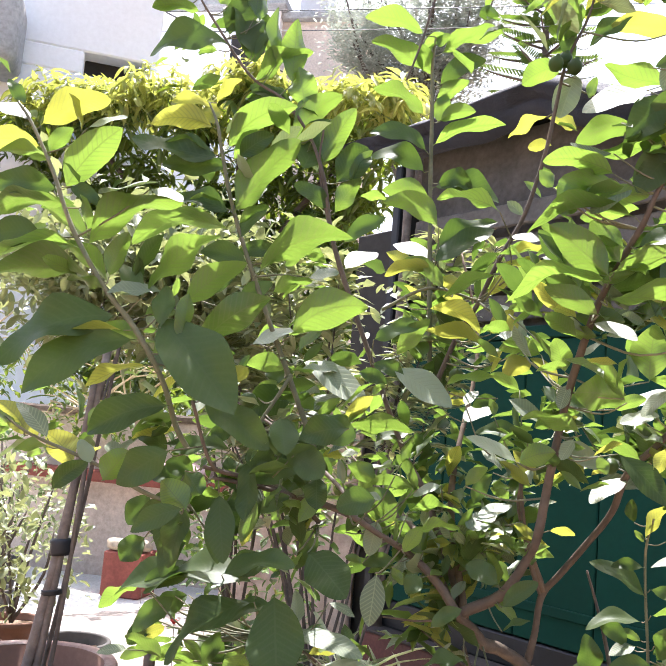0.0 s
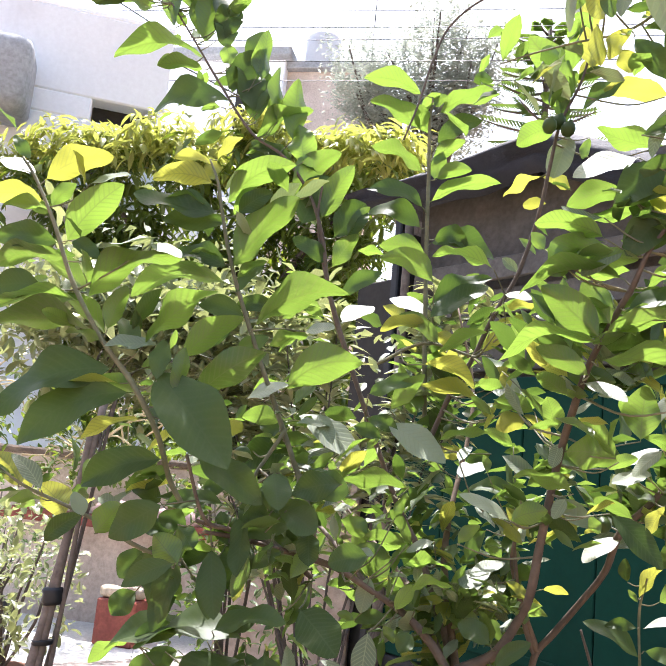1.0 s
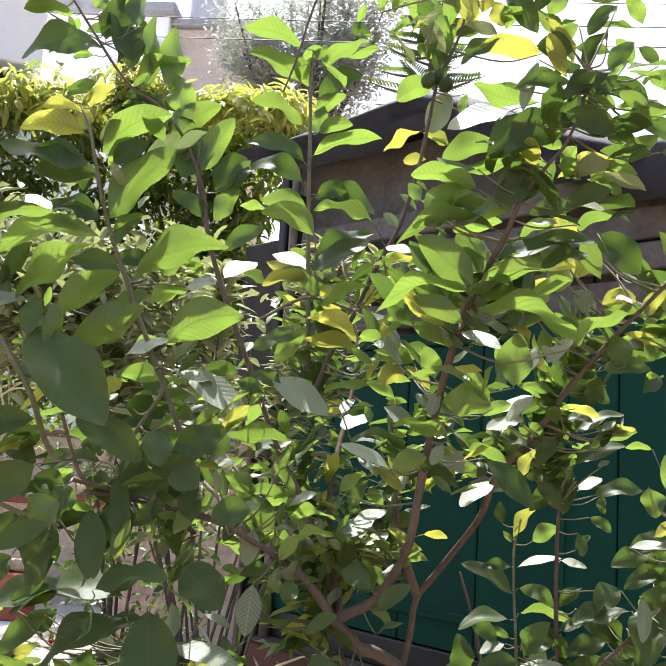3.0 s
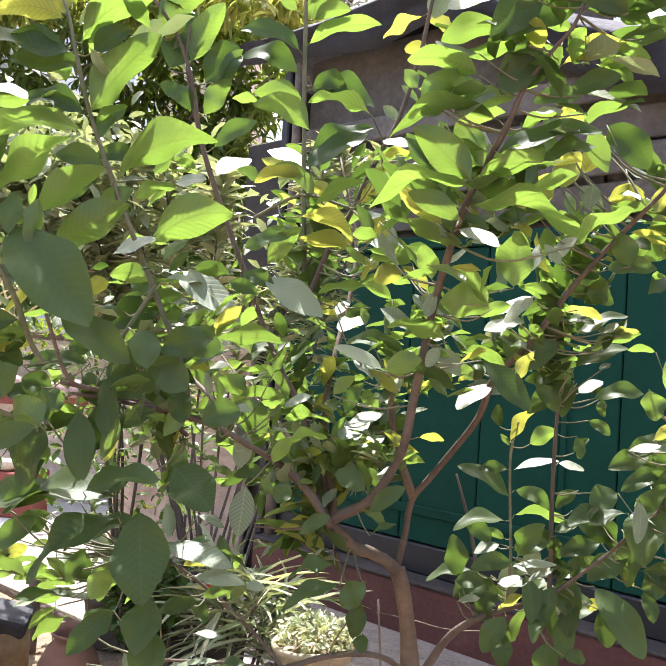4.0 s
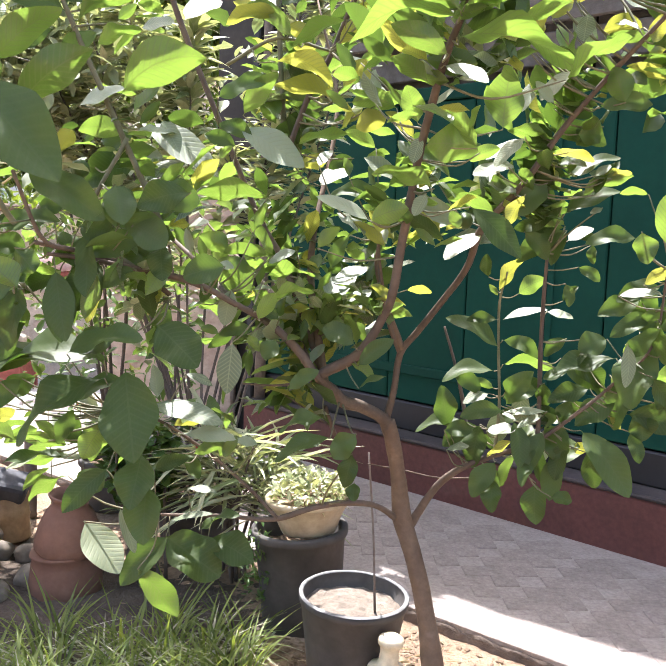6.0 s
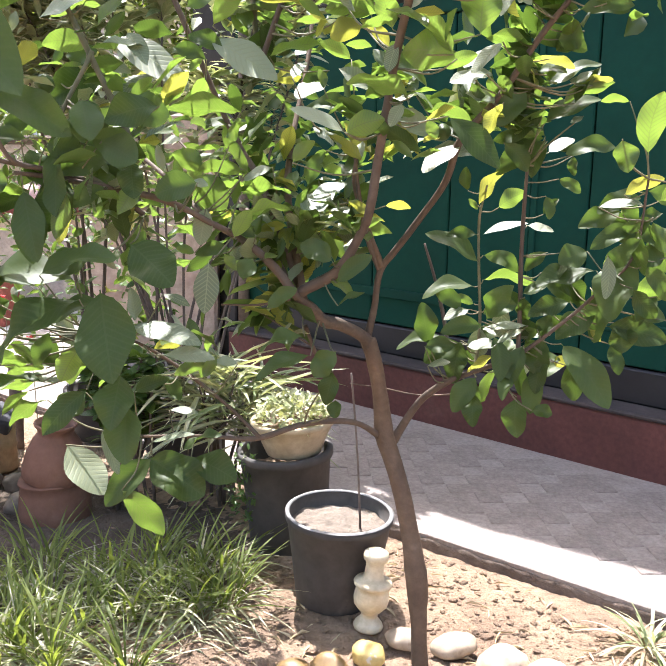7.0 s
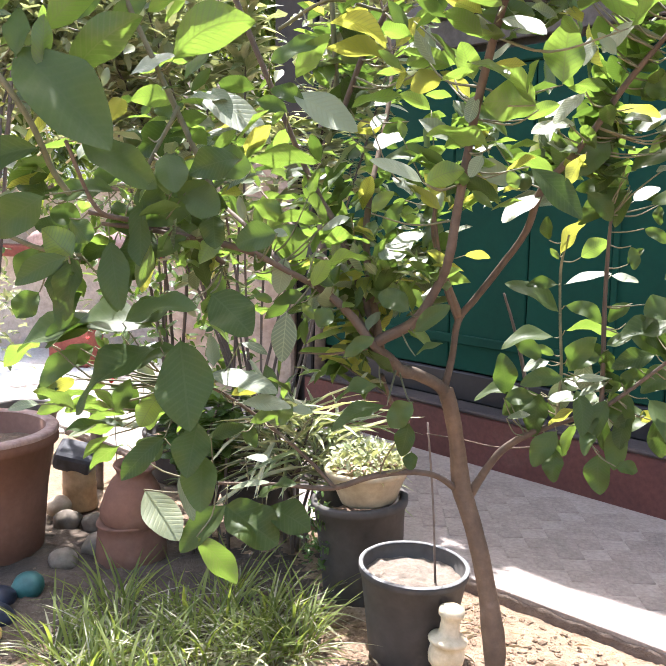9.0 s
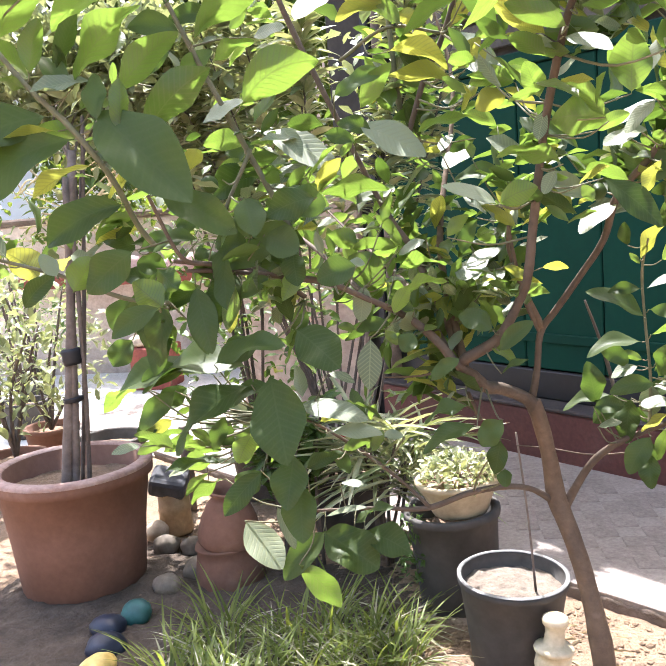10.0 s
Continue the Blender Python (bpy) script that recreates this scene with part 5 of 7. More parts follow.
leaves("GGDDDLLLGLGL", [(-0.633, 1.663, 1.086, -0.873, 1.665, 1.04, 0.056, 0.2), (-0.489, 1.656, 1.157, -0.634, 1.663, 1.096, 0.043, 0.12), (-0.735, 1.684, 1.048, -0.813, 1.647, 0.969, 0.051, 0.05), (-0.752, 1.657, 1.265, -0.754, 1.614, 1.12, 0.038, 0), (-0.819, 1.675, 1.267, -0.853, 1.648, 1.198, 0.057, 0), (-0.746, 1.674, 0.912, -0.832, 1.659, 0.958, 0.028, 0.1), (-0.663, 1.672, 0.92, -0.764, 1.681, 0.909, 0.024, 0.1), (-0.703, 1.671, 0.96, -0.653, 1.678, 0.917, 0.023, 0.1), (-0.636, 1.668, 0.881, -0.767, 1.652, 0.873, 0.024, 0.12), (-0.671, 1.677, 0.858, -0.726, 1.66, 0.808, 0.02, 0.05), (-0.613, 1.663, 0.993, -0.648, 1.651, 0.916, 0.038, 0), (-0.632, 1.684, 1.164, -0.667, 1.68, 1.147, 0.027, 0.1)])  # low left fan
leaves("GW", [(-0.501, 1.662, 1.06, -0.618, 1.651, 1.014, 0.038, 0.1), (-0.828, 1.67, 0.923, -0.899, 1.664, 0.91, 0.022, 0.1)])  # low left fan
leaves("WGGWGLGW", [(-0.311, 1.837, 1.248, -0.325, 1.829, 1.164, 0.046, 0), (-0.261, 1.864, 1.154, -0.343, 1.863, 1.139, 0.036, 0.12), (-0.2, 1.842, 1.183, -0.259, 1.828, 1.211, 0.03, 0.1), (-0.404, 1.835, 0.775, -0.333, 1.828, 0.771, 0.017, 0.1), (-0.45, 1.848, 1.196, -0.5, 1.836, 1.114, 0.037, 0), (-0.34, 1.844, 1.144, -0.382, 1.847, 1.155, 0.022, 0.1), (-0.389, 1.866, 1.209, -0.351, 1.866, 1.282, 0.035, 0), (-0.348, 1.845, 1.303, -0.307, 1.844, 1.296, 0.02, 0.1)])  # pale inner leaves
leaves("DGDDDDDGDGDG", [(0.434, 1.947, 0.926, 0.395, 1.92, 0.827, 0.053, 0.06), (0.486, 1.963, 0.938, 0.467, 1.962, 0.851, 0.069, 0.06), (0.481, 1.977, 0.86, 0.459, 1.945, 0.755, 0.057, 0.06), (0.427, 1.961, 0.793, 0.429, 1.935, 0.696, 0.065, 0.06), (0.322, 1.938, 0.805, 0.316, 1.903, 0.731, 0.047, 0.06), (0.325, 1.946, 0.845, 0.267, 1.921, 0.763, 0.056, 0.06), (0.525, 1.951, 0.931, 0.626, 1.866, 0.797, 0.075, 0.06), (0.538, 1.941, 0.88, 0.564, 1.931, 0.794, 0.057, 0.06), (0.666, 1.945, 1.164, 0.61, 1.867, 1.008, 0.097, 0.06), (0.591, 1.933, 1.112, 0.433, 1.919, 1.062, 0.044, 0.06), (0.566, 1.935, 1.157, 0.499, 1.92, 1.13, 0.063, 0.06), (0.675, 1.943, 1.216, 0.571, 1.928, 1.164, 0.045, 0.06)])  # low right bough
leaves("DGGLGDDGGWWW", [(0.647, 1.968, 1.249, 0.545, 1.947, 1.211, 0.053, 0.06), (0.735, 1.945, 1.247, 0.681, 1.928, 1.238, 0.031, 0.06), (0.751, 1.94, 1.145, 0.679, 1.935, 1.144, 0.057, 0.06), (0.69, 1.947, 1.079, 0.768, 1.96, 1.05, 0.062, 0.06), (0.629, 1.947, 0.977, 0.774, 1.944, 0.944, 0.07, 0.06), (0.658, 1.954, 0.984, 0.666, 1.932, 0.915, 0.065, 0.06), (0.604, 1.947, 1.013, 0.505, 1.931, 0.949, 0.061, 0.06), (0.537, 1.945, 1.035, 0.436, 1.926, 1.003, 0.049, 0.06), (0.419, 1.964, 1.023, 0.334, 1.944, 1.002, 0.044, 0.06), (0.44, 1.939, 0.976, 0.333, 1.946, 0.965, 0.019, 0.06), (0.435, 1.952, 0.966, 0.371, 1.948, 0.932, 0.019, 0.06), (0.3, 1.953, 0.918, 0.368, 1.946, 0.929, 0.06, 0.06)])  # low right bough
leaves("GWYYYGDDDGD", [(0.199, 1.974, 0.912, 0.269, 1.968, 0.915, 0.045, 0.06), (0.207, 1.968, 0.864, 0.262, 1.962, 0.878, 0.019, 0.06), (0.365, 1.942, 0.9, 0.302, 1.943, 0.857, 0.019, 0.06), (0.51, 1.951, 0.885, 0.547, 1.965, 0.882, 0.031, 0.06), (0.589, 1.943, 0.97, 0.617, 1.947, 0.94, 0.019, 0.06), (0.46, 1.932, 0.768, 0.511, 1.93, 0.761, 0.035, 0.06), (0.742, 1.949, 1.051, 0.692, 1.928, 0.996, 0.046, 0.06), (0.771, 1.951, 0.993, 0.693, 1.96, 1.02, 0.046, 0.06), (0.641, 1.951, 0.933, 0.66, 1.921, 0.864, 0.038, 0.06), (0.5, 1.963, 1.002, 0.475, 1.956, 0.943, 0.038, 0.06), (0.382, 1.949, 0.89, 0.409, 1.921, 0.845, 0.037, 0.06)])  # low right bough
leaves("YYYYYWWLLWWW", [(0.436, 1.891, 1.902, 0.479, 1.894, 1.987, 0.042, 0.05), (0.389, 1.869, 1.868, 0.423, 1.89, 1.954, 0.057, 0.05), (0.328, 1.891, 1.82, 0.363, 1.896, 1.901, 0.062, 0.05), (0.375, 1.881, 2.009, 0.401, 1.872, 2.059, 0.042, 0.05), (0.488, 1.852, 1.842, 0.569, 1.858, 1.857, 0.052, 0.05), (0.423, 1.862, 1.867, 0.473, 1.86, 1.817, 0.046, 0.05), (0.328, 1.876, 1.999, 0.375, 1.872, 2.028, 0.037, 0.05), (0.29, 1.874, 1.995, 0.373, 1.885, 2.05, 0.023, 0.1), (0.419, 1.89, 2.015, 0.533, 1.899, 2.077, 0.032, 0.1), (0.533, 1.889, 1.919, 0.592, 1.888, 1.897, 0.042, 0.05), (0.362, 1.878, 1.745, 0.324, 1.856, 1.664, 0.032, 0.05), (0.337, 1.888, 1.607, 0.252, 1.873, 1.56, 0.026, 0.05)])  # right top yellow
leaves("WWYYWDGLGGWY", [(0.262, 1.868, 1.547, 0.313, 1.853, 1.542, 0.02, 0.05), (0.114, 1.859, 1.593, 0.078, 1.861, 1.557, 0.044, 0.05), (0.442, 1.902, 1.582, 0.504, 1.917, 1.565, 0.025, 0.05), (0.518, 1.905, 1.528, 0.583, 1.888, 1.54, 0.021, 0.05), (0.5, 1.889, 1.531, 0.533, 1.879, 1.554, 0.018, 0.05), (0.45, 1.862, 1.618, 0.509, 1.866, 1.621, 0.061, 0.05), (0.499, 1.891, 1.685, 0.603, 1.87, 1.682, 0.037, 0.1), (0.533, 1.86, 1.754, 0.578, 1.849, 1.716, 0.062, 0.05), (0.398, 1.878, 1.675, 0.488, 1.877, 1.659, 0.037, 0.1), (0.449, 1.904, 1.69, 0.401, 1.901, 1.692, 0.031, 0.05), (-0.043, 1.868, 1.954, 0.026, 1.854, 1.943, 0.026, 0.05), (-0.041, 1.881, 1.924, 0.041, 1.892, 1.934, 0.023, 0.05)])  # right top yellow
leaves("WYYWDLDDD", [(0.033, 1.856, 1.901, 0.072, 1.853, 1.892, 0.018, 0.05), (-0.043, 1.872, 1.878, 0.053, 1.889, 1.89, 0.02, 0.05), (-0.036, 1.86, 1.76, -0.019, 1.869, 1.719, 0.03, 0.05), (-0.02, 1.897, 1.708, -0.003, 1.899, 1.754, 0.022, 0.05), (0.261, 1.899, 1.913, 0.314, 1.883, 1.873, 0.041, 0.05), (0.293, 1.881, 1.9, 0.335, 1.869, 1.804, 0.041, 0.05), (0.395, 1.879, 1.511, 0.328, 1.844, 1.439, 0.06, 0.05), (0.502, 1.887, 1.488, 0.563, 1.926, 1.57, 0.031, 0.05), (0.348, 1.878, 1.644, 0.387, 1.865, 1.587, 0.05, 0.05)])  # right top yellow
leaves("DDDDDDDDLDDD", [(-0.687, 1.644, 1.375, -0.787, 1.645, 1.386, 0.024, 0.05), (-0.66, 1.68, 1.39, -0.748, 1.675, 1.376, 0.027, 0.05), (-0.714, 1.668, 1.323, -0.784, 1.661, 1.344, 0.054, 0.05), (-0.737, 1.678, 1.303, -0.83, 1.679, 1.316, 0.05, 0.05), (-0.596, 1.652, 1.38, -0.525, 1.65, 1.364, 0.065, 0.05), (-0.605, 1.661, 1.288, -0.642, 1.678, 1.368, 0.057, 0), (-0.649, 1.676, 1.28, -0.724, 1.653, 1.237, 0.039, 0.05), (-0.701, 1.656, 1.244, -0.832, 1.641, 1.22, 0.059, 0.1), (-0.728, 1.654, 1.327, -0.717, 1.653, 1.259, 0.073, 0), (-0.72, 1.655, 1.226, -0.742, 1.6, 1.103, 0.058, 0.05), (-0.744, 1.69, 1.203, -0.815, 1.686, 1.184, 0.04, 0.05), (-0.631, 1.667, 1.268, -0.621, 1.609, 1.142, 0.066, 0.05)])  # dark left cluster
leaves("DYGDDGGDDDDD", [(-0.566, 1.681, 1.308, -0.608, 1.647, 1.202, 0.085, 0.05), (-0.553, 1.661, 1.264, -0.586, 1.658, 1.179, 0.033, 0.05), (-0.486, 1.669, 1.295, -0.553, 1.649, 1.255, 0.037, 0.05), (-0.506, 1.651, 1.466, -0.509, 1.615, 1.381, 0.069, 0), (-0.449, 1.664, 1.447, -0.351, 1.66, 1.438, 0.073, 0.05), (-0.505, 1.642, 1.394, -0.411, 1.638, 1.362, 0.064, 0.05), (-0.293, 1.654, 1.307, -0.378, 1.642, 1.283, 0.063, 0.05), (-0.43, 1.661, 1.344, -0.418, 1.631, 1.274, 0.055, 0), (-0.58, 1.654, 1.372, -0.564, 1.595, 1.237, 0.046, 0), (-0.689, 1.668, 1.421, -0.636, 1.666, 1.419, 0.043, 0), (-0.813, 1.662, 1.173, -0.855, 1.637, 1.118, 0.06, 0.05), (-0.786, 1.674, 1.37, -0.875, 1.692, 1.412, 0.05, 0.05)])  # dark left cluster
leaves("D", [(-0.803, 1.651, 1.072, -0.707, 1.67, 1.1, 0.054, 0.1)])  # dark left cluster
leaves("YLLLGWWWWGDD", [(-0.757, 1.703, 0.976, -0.823, 1.699, 0.938, 0.036, 0.05), (-0.717, 1.729, 0.929, -0.796, 1.728, 0.894, 0.036, 0.05), (-0.646, 1.716, 0.899, -0.74, 1.715, 0.903, 0.031, 0.05), (-0.575, 1.72, 0.952, -0.6, 1.729, 0.86, 0.06, 0.05), (-0.687, 1.727, 0.961, -0.621, 1.714, 0.906, 0.061, 0.05), (-0.787, 1.714, 0.839, -0.71, 1.695, 0.875, 0.031, 0.05), (-0.699, 1.714, 0.881, -0.608, 1.71, 0.873, 0.022, 0.05), (-0.455, 1.72, 0.99, -0.305, 1.722, 0.963, 0.044, 0.1), (-0.389, 1.717, 0.934, -0.272, 1.709, 0.931, 0.034, 0.1), (-0.457, 1.73, 0.847, -0.376, 1.715, 0.883, 0.035, 0.05), (-0.567, 1.736, 0.841, -0.617, 1.704, 0.789, 0.061, 0.05), (-0.716, 1.717, 1.048, -0.779, 1.686, 1.006, 0.051, 0.05)])  # low left lit
leaves("G", [(-0.793, 1.716, 0.985, -0.844, 1.702, 0.926, 0.047, 0.05)])  # low left lit
leaves("LDLLLLDLLDLL", [(-1.3, 2.131, 3.029, -1.442, 2.101, 2.984, 0.054, 0.1), (-1.296, 2.125, 2.977, -1.427, 2.124, 2.96, 0.07, 0.1), (-1.199, 2.126, 2.917, -1.361, 2.147, 2.952, 0.043, 0.1), (-1.175, 2.13, 2.943, -1.219, 2.122, 3.055, 0.046, 0.05), (-1.074, 2.127, 2.904, -1.173, 2.119, 3.053, 0.068, 0.05), (-1.038, 2.112, 2.797, -1.031, 2.112, 2.987, 0.066, 0.05), (-1.027, 2.114, 2.957, -1.036, 2.137, 3.065, 0.09, 0.05), (-0.984, 2.132, 2.969, -0.956, 2.136, 3.065, 0.06, 0.05), (-0.952, 2.097, 2.864, -0.874, 2.092, 2.915, 0.043, 0.05), (-0.974, 2.114, 2.882, -0.937, 2.097, 2.754, 0.078, 0.05), (-1.091, 2.123, 2.84, -1.16, 2.121, 2.914, 0.038, 0.05), (-1.222, 2.125, 2.978, -1.284, 2.105, 3.042, 0.061, 0.05)])  # tall shoot crowding
leaves("DLDDLD", [(-0.874, 2.138, 2.719, -0.843, 2.168, 2.849, 0.064, 0.05), (-0.831, 2.108, 2.661, -0.821, 2.122, 2.77, 0.042, 0.05), (-0.816, 2.11, 2.541, -0.844, 2.142, 2.692, 0.103, 0.05), (-0.913, 2.129, 2.612, -0.892, 2.193, 2.787, 0.085, 0.05), (-1.063, 2.116, 2.717, -1.169, 2.118, 2.709, 0.037, 0.1), (-0.934, 2.118, 2.591, -1.093, 2.127, 2.605, 0.056, 0.1)])  # tall shoot crowding
leaves("LLL", [(-0.946, 1.6, 1.74, -1.071, 1.599, 1.836, 0.041, 0.1), (-1, 1.58, 1.835, -1.125, 1.592, 1.915, 0.046, 0.1), (-0.852, 1.6, 1.608, -0.957, 1.611, 1.641, 0.04, 0.1)])  # front left shoot
leaves("DDW", [(-0.55, 2.1, 2.075, -0.661, 2.107, 2.149, 0.052, 0.1), (-0.506, 2.12, 1.981, -0.39, 2.119, 2.062, 0.051, 0.1), (-0.497, 2.14, 1.911, -0.427, 2.251, 1.991, 0.046, 0.1)])  # middle shoot
leaves("W", [(-0.269, 2.22, 1.967, -0.384, 2.299, 2.031, 0.042, 0.1)])  # upright shoot
leaves("YWDYD", [(0.166, 2.08, 2.66, 0.155, 2.008, 2.878, 0.065, 0.1), (0.149, 2.08, 2.673, 0.099, 2.2, 2.975, 0.046, 0.1), (0.138, 2.1, 2.554, 0.246, 2.067, 2.628, 0.043, 0.1), (0.123, 2.1, 2.632, 0.188, 2.085, 2.715, 0.042, 0.1), (0.094, 2.1, 2.503, 0.053, 2.081, 2.609, 0.043, 0.1)])  # fruit shoot
leaves("DYDDY", [(0.291, 1.3, 2.482, 0.344, 1.288, 2.306, 0.074, 0.1), (0.182, 1.45, 2.423, 0.131, 1.442, 2.349, 0.039, 0.1), (0.412, 1.45, 2.101, 0.311, 1.43, 2.134, 0.053, 0.1), (0.319, 1.5, 1.961, 0.413, 1.479, 1.995, 0.042, 0.1), (0.302, 1.5, 2.015, 0.43, 1.515, 2.071, 0.033, 0.1)])  # overhead twig
leaves("W", [(0.131, 1.6, 1.708, 0.208, 1.521, 1.667, 0.026, 0.1)])  # main shoot
leaves("WLY", [(0.26, 1.92, 1.396, 0.171, 1.862, 1.333, 0.038, 0.1), (0.282, 1.88, 1.438, 0.173, 1.887, 1.471, 0.032, 0.1), (0.55, 1.7, 1.78, 0.591, 1.712, 1.846, 0.037, 0.1)])  # right shoot
leaves("DDDD", [(0.466, 2, 1.414, 0.346, 2.016, 1.411, 0.047, 0.1), (0.466, 2, 1.419, 0.381, 1.996, 1.465, 0.042, 0.1), (0.462, 1.98, 1.409, 0.354, 1.998, 1.328, 0.054, 0.1), (0.471, 2, 1.409, 0.437, 2.002, 1.323, 0.04, 0.1)])  # rosette shoot
leaves("DYWWLD", [(0.494, 1.96, 0.899, 0.471, 1.954, 0.803, 0.046, 0.1), (0.63, 1.9, 1.289, 0.716, 1.894, 1.328, 0.033, 0.1), (0.58, 1.92, 1.26, 0.665, 1.882, 1.273, 0.021, 0.1), (0.5, 1.96, 0.951, 0.407, 2.002, 0.942, 0.035, 0.1), (0.67, 1.88, 1.379, 0.679, 1.845, 1.514, 0.065, 0.1), (0.627, 1.92, 1.08, 0.599, 1.946, 0.935, 0.061, 0.1)])  # low right shoot
leaves("Y", [(0.317, 2, 1.255, 0.373, 2.01, 1.342, 0.03, 0.1)])  # paired twig
leaves("YD", [(0.093, 2, 1.25, 0.155, 1.999, 1.247, 0.021, 0.1), (-0.18, 2.05, 1.104, -0.218, 2.025, 1.178, 0.043, 0.1)])  # low left twigs
leaves("LDWWWD", [(0.004, 2.05, 1.593, -0.073, 2.044, 1.631, 0.035, 0.1), (-0.326, 1.95, 1.577, -0.402, 1.947, 1.604, 0.04, 0.1), (-0.086, 2, 1.202, -0.033, 2.12, 1.284, 0.039, 0.1), (-0.054, 2, 1.194, 0.005, 2.077, 1.245, 0.036, 0.1), (-0.135, 2.1, 1.5, -0.063, 2.17, 1.553, 0.041, 0.1), (-0.05, 2.1, 1.572, -0.115, 2.099, 1.546, 0.035, 0.1)])  # pale pair
leaves("D", [(-0.591, 1.66, 1.318, -0.473, 1.681, 1.357, 0.062, 0.1)])  # low left yellow
leaves("DDLDDDDDL", [(0.289, 1.35, 2.497, 0.382, 1.359, 2.374, 0.056, 0.1), (0.406, 1.45, 2.238, 0.303, 1.431, 2.162, 0.04, 0.1), (0.315, 1.5, 2.326, 0.245, 1.513, 2.39, 0.031, 0.1), (0.368, 1.5, 2.174, 0.42, 1.479, 2.242, 0.04, 0.1), (0.34, 1.45, 2.116, 0.414, 1.456, 2.103, 0.037, 0.1), (0.406, 1.5, 2.348, 0.358, 1.496, 2.258, 0.033, 0.1), (0.426, 1.5, 2.407, 0.363, 1.485, 2.329, 0.034, 0.1), (0.368, 1.4, 2.425, 0.301, 1.395, 2.356, 0.04, 0.1), (0.426, 1.5, 2.177, 0.364, 1.485, 2.196, 0.031, 0.1)])  # right edge shoot
leaves("DDD", [(0.449, 1.95, 1.479, 0.381, 1.954, 1.403, 0.047, 0.1), (0.361, 1.95, 1.402, 0.421, 1.951, 1.338, 0.043, 0.1), (0.159, 2, 1.507, 0.236, 2.012, 1.451, 0.042, 0.1)])  # gate side leaves
leaves("LLWWDWLDYLLD", [(-0.182, 1.95, 1.586, -0.06, 1.934, 1.614, 0.026, 0.1), (-0.244, 1.9, 1.274, -0.122, 1.874, 1.289, 0.023, 0.1), (-0.104, 1.95, 1.232, -0.041, 2.018, 1.278, 0.051, 0.1), (-0.084, 1.95, 1.262, 0, 2.008, 1.305, 0.031, 0.1), (-0.05, 1.97, 1.379, -0.093, 1.984, 1.298, 0.04, 0.1), (-0.128, 1.95, 1.538, -0.101, 2.011, 1.583, 0.026, 0.1), (-0.056, 1.95, 1.516, -0.069, 1.955, 1.561, 0.022, 0.1), (0.028, 1.97, 1.475, -0.102, 1.983, 1.474, 0.037, 0.1), (0.003, 1.95, 1.263, 0.055, 1.933, 1.232, 0.025, 0.1), (-0.356, 1.9, 1.544, -0.327, 1.9, 1.575, 0.02, 0.1), (-0.049, 1.95, 1.173, 0.005, 1.95, 1.124, 0.034, 0.1), (-0.278, 1.9, 1.597, -0.359, 1.898, 1.623, 0.042, 0.1)])  # inner leaves
leaves("L", [(0.006, 1.95, 1.684, 0.075, 1.95, 1.706, 0.034, 0.1)])  # inner leaves
leaves("L", [(0.381, 1.5, 2.192, 0.4, 1.488, 2.229, 0.02, 0.1)])  # top right leaves
leaves("DL", [(-0.422, 1.85, 0.854, -0.376, 1.828, 0.801, 0.035, 0.1), (-0.83, 1.7, 1.061, -0.924, 1.703, 0.999, 0.032, 0.1)])  # low left cluster
leaves("LDDLLDLLDDDD", [(0.384, 1.56, 2.06, 0.456, 1.566, 2.013, 0.033, 0.1), (0.384, 1.73, 2.427, 0.466, 1.722, 2.417, 0.033, 0.1), (0.531, 1.71, 2.241, 0.617, 1.686, 2.187, 0.045, 0.1), (0.52, 1.73, 2.387, 0.478, 1.708, 2.443, 0.035, 0.1), (0.5, 1.54, 2.19, 0.44, 1.548, 2.203, 0.026, 0.1), (0.443, 1.61, 2.227, 0.357, 1.623, 2.205, 0.042, 0.1), (0.538, 1.71, 2.48, 0.493, 1.696, 2.548, 0.039, 0.1), (0.503, 1.7, 2.384, 0.453, 1.704, 2.334, 0.033, 0.1), (0.525, 1.55, 2.219, 0.461, 1.54, 2.144, 0.043, 0.1), (0.432, 1.6, 2.305, 0.488, 1.6, 2.38, 0.042, 0.1), (0.523, 1.53, 2.096, 0.636, 1.541, 2.091, 0.041, 0.1), (0.534, 1.58, 2.312, 0.493, 1.577, 2.354, 0.028, 0.1)])  # upper right shade
leaves("DLDD", [(0.368, 1.56, 2.298, 0.303, 1.548, 2.269, 0.026, 0.1), (0.536, 1.68, 2.345, 0.614, 1.664, 2.289, 0.044, 0.1), (0.489, 1.56, 2.157, 0.41, 1.571, 2.147, 0.032, 0.1), (0.427, 1.63, 2.297, 0.529, 1.636, 2.253, 0.052, 0.1)])  # upper right shade
leaves("DDDWDDDDD", [(0.29, 2, 1.29, 0.282, 1.986, 1.346, 0.029, 0.1), (0.499, 2.05, 1.141, 0.447, 2.061, 1.093, 0.035, 0.1), (0.484, 2.06, 1.233, 0.521, 2.061, 1.272, 0.025, 0.1), (0.494, 2.09, 1.383, 0.559, 2.108, 1.419, 0.031, 0.1), (0.472, 1.98, 1.281, 0.48, 1.964, 1.227, 0.028, 0.1), (0.573, 2.1, 1.385, 0.514, 2.112, 1.397, 0.025, 0.1), (0.549, 2.06, 1.377, 0.552, 2.051, 1.328, 0.025, 0.1), (0.619, 1.99, 1.267, 0.701, 1.999, 1.28, 0.036, 0.1), (0.501, 1.99, 1.321, 0.551, 1.974, 1.29, 0.03, 0.1)])  # lower right shade
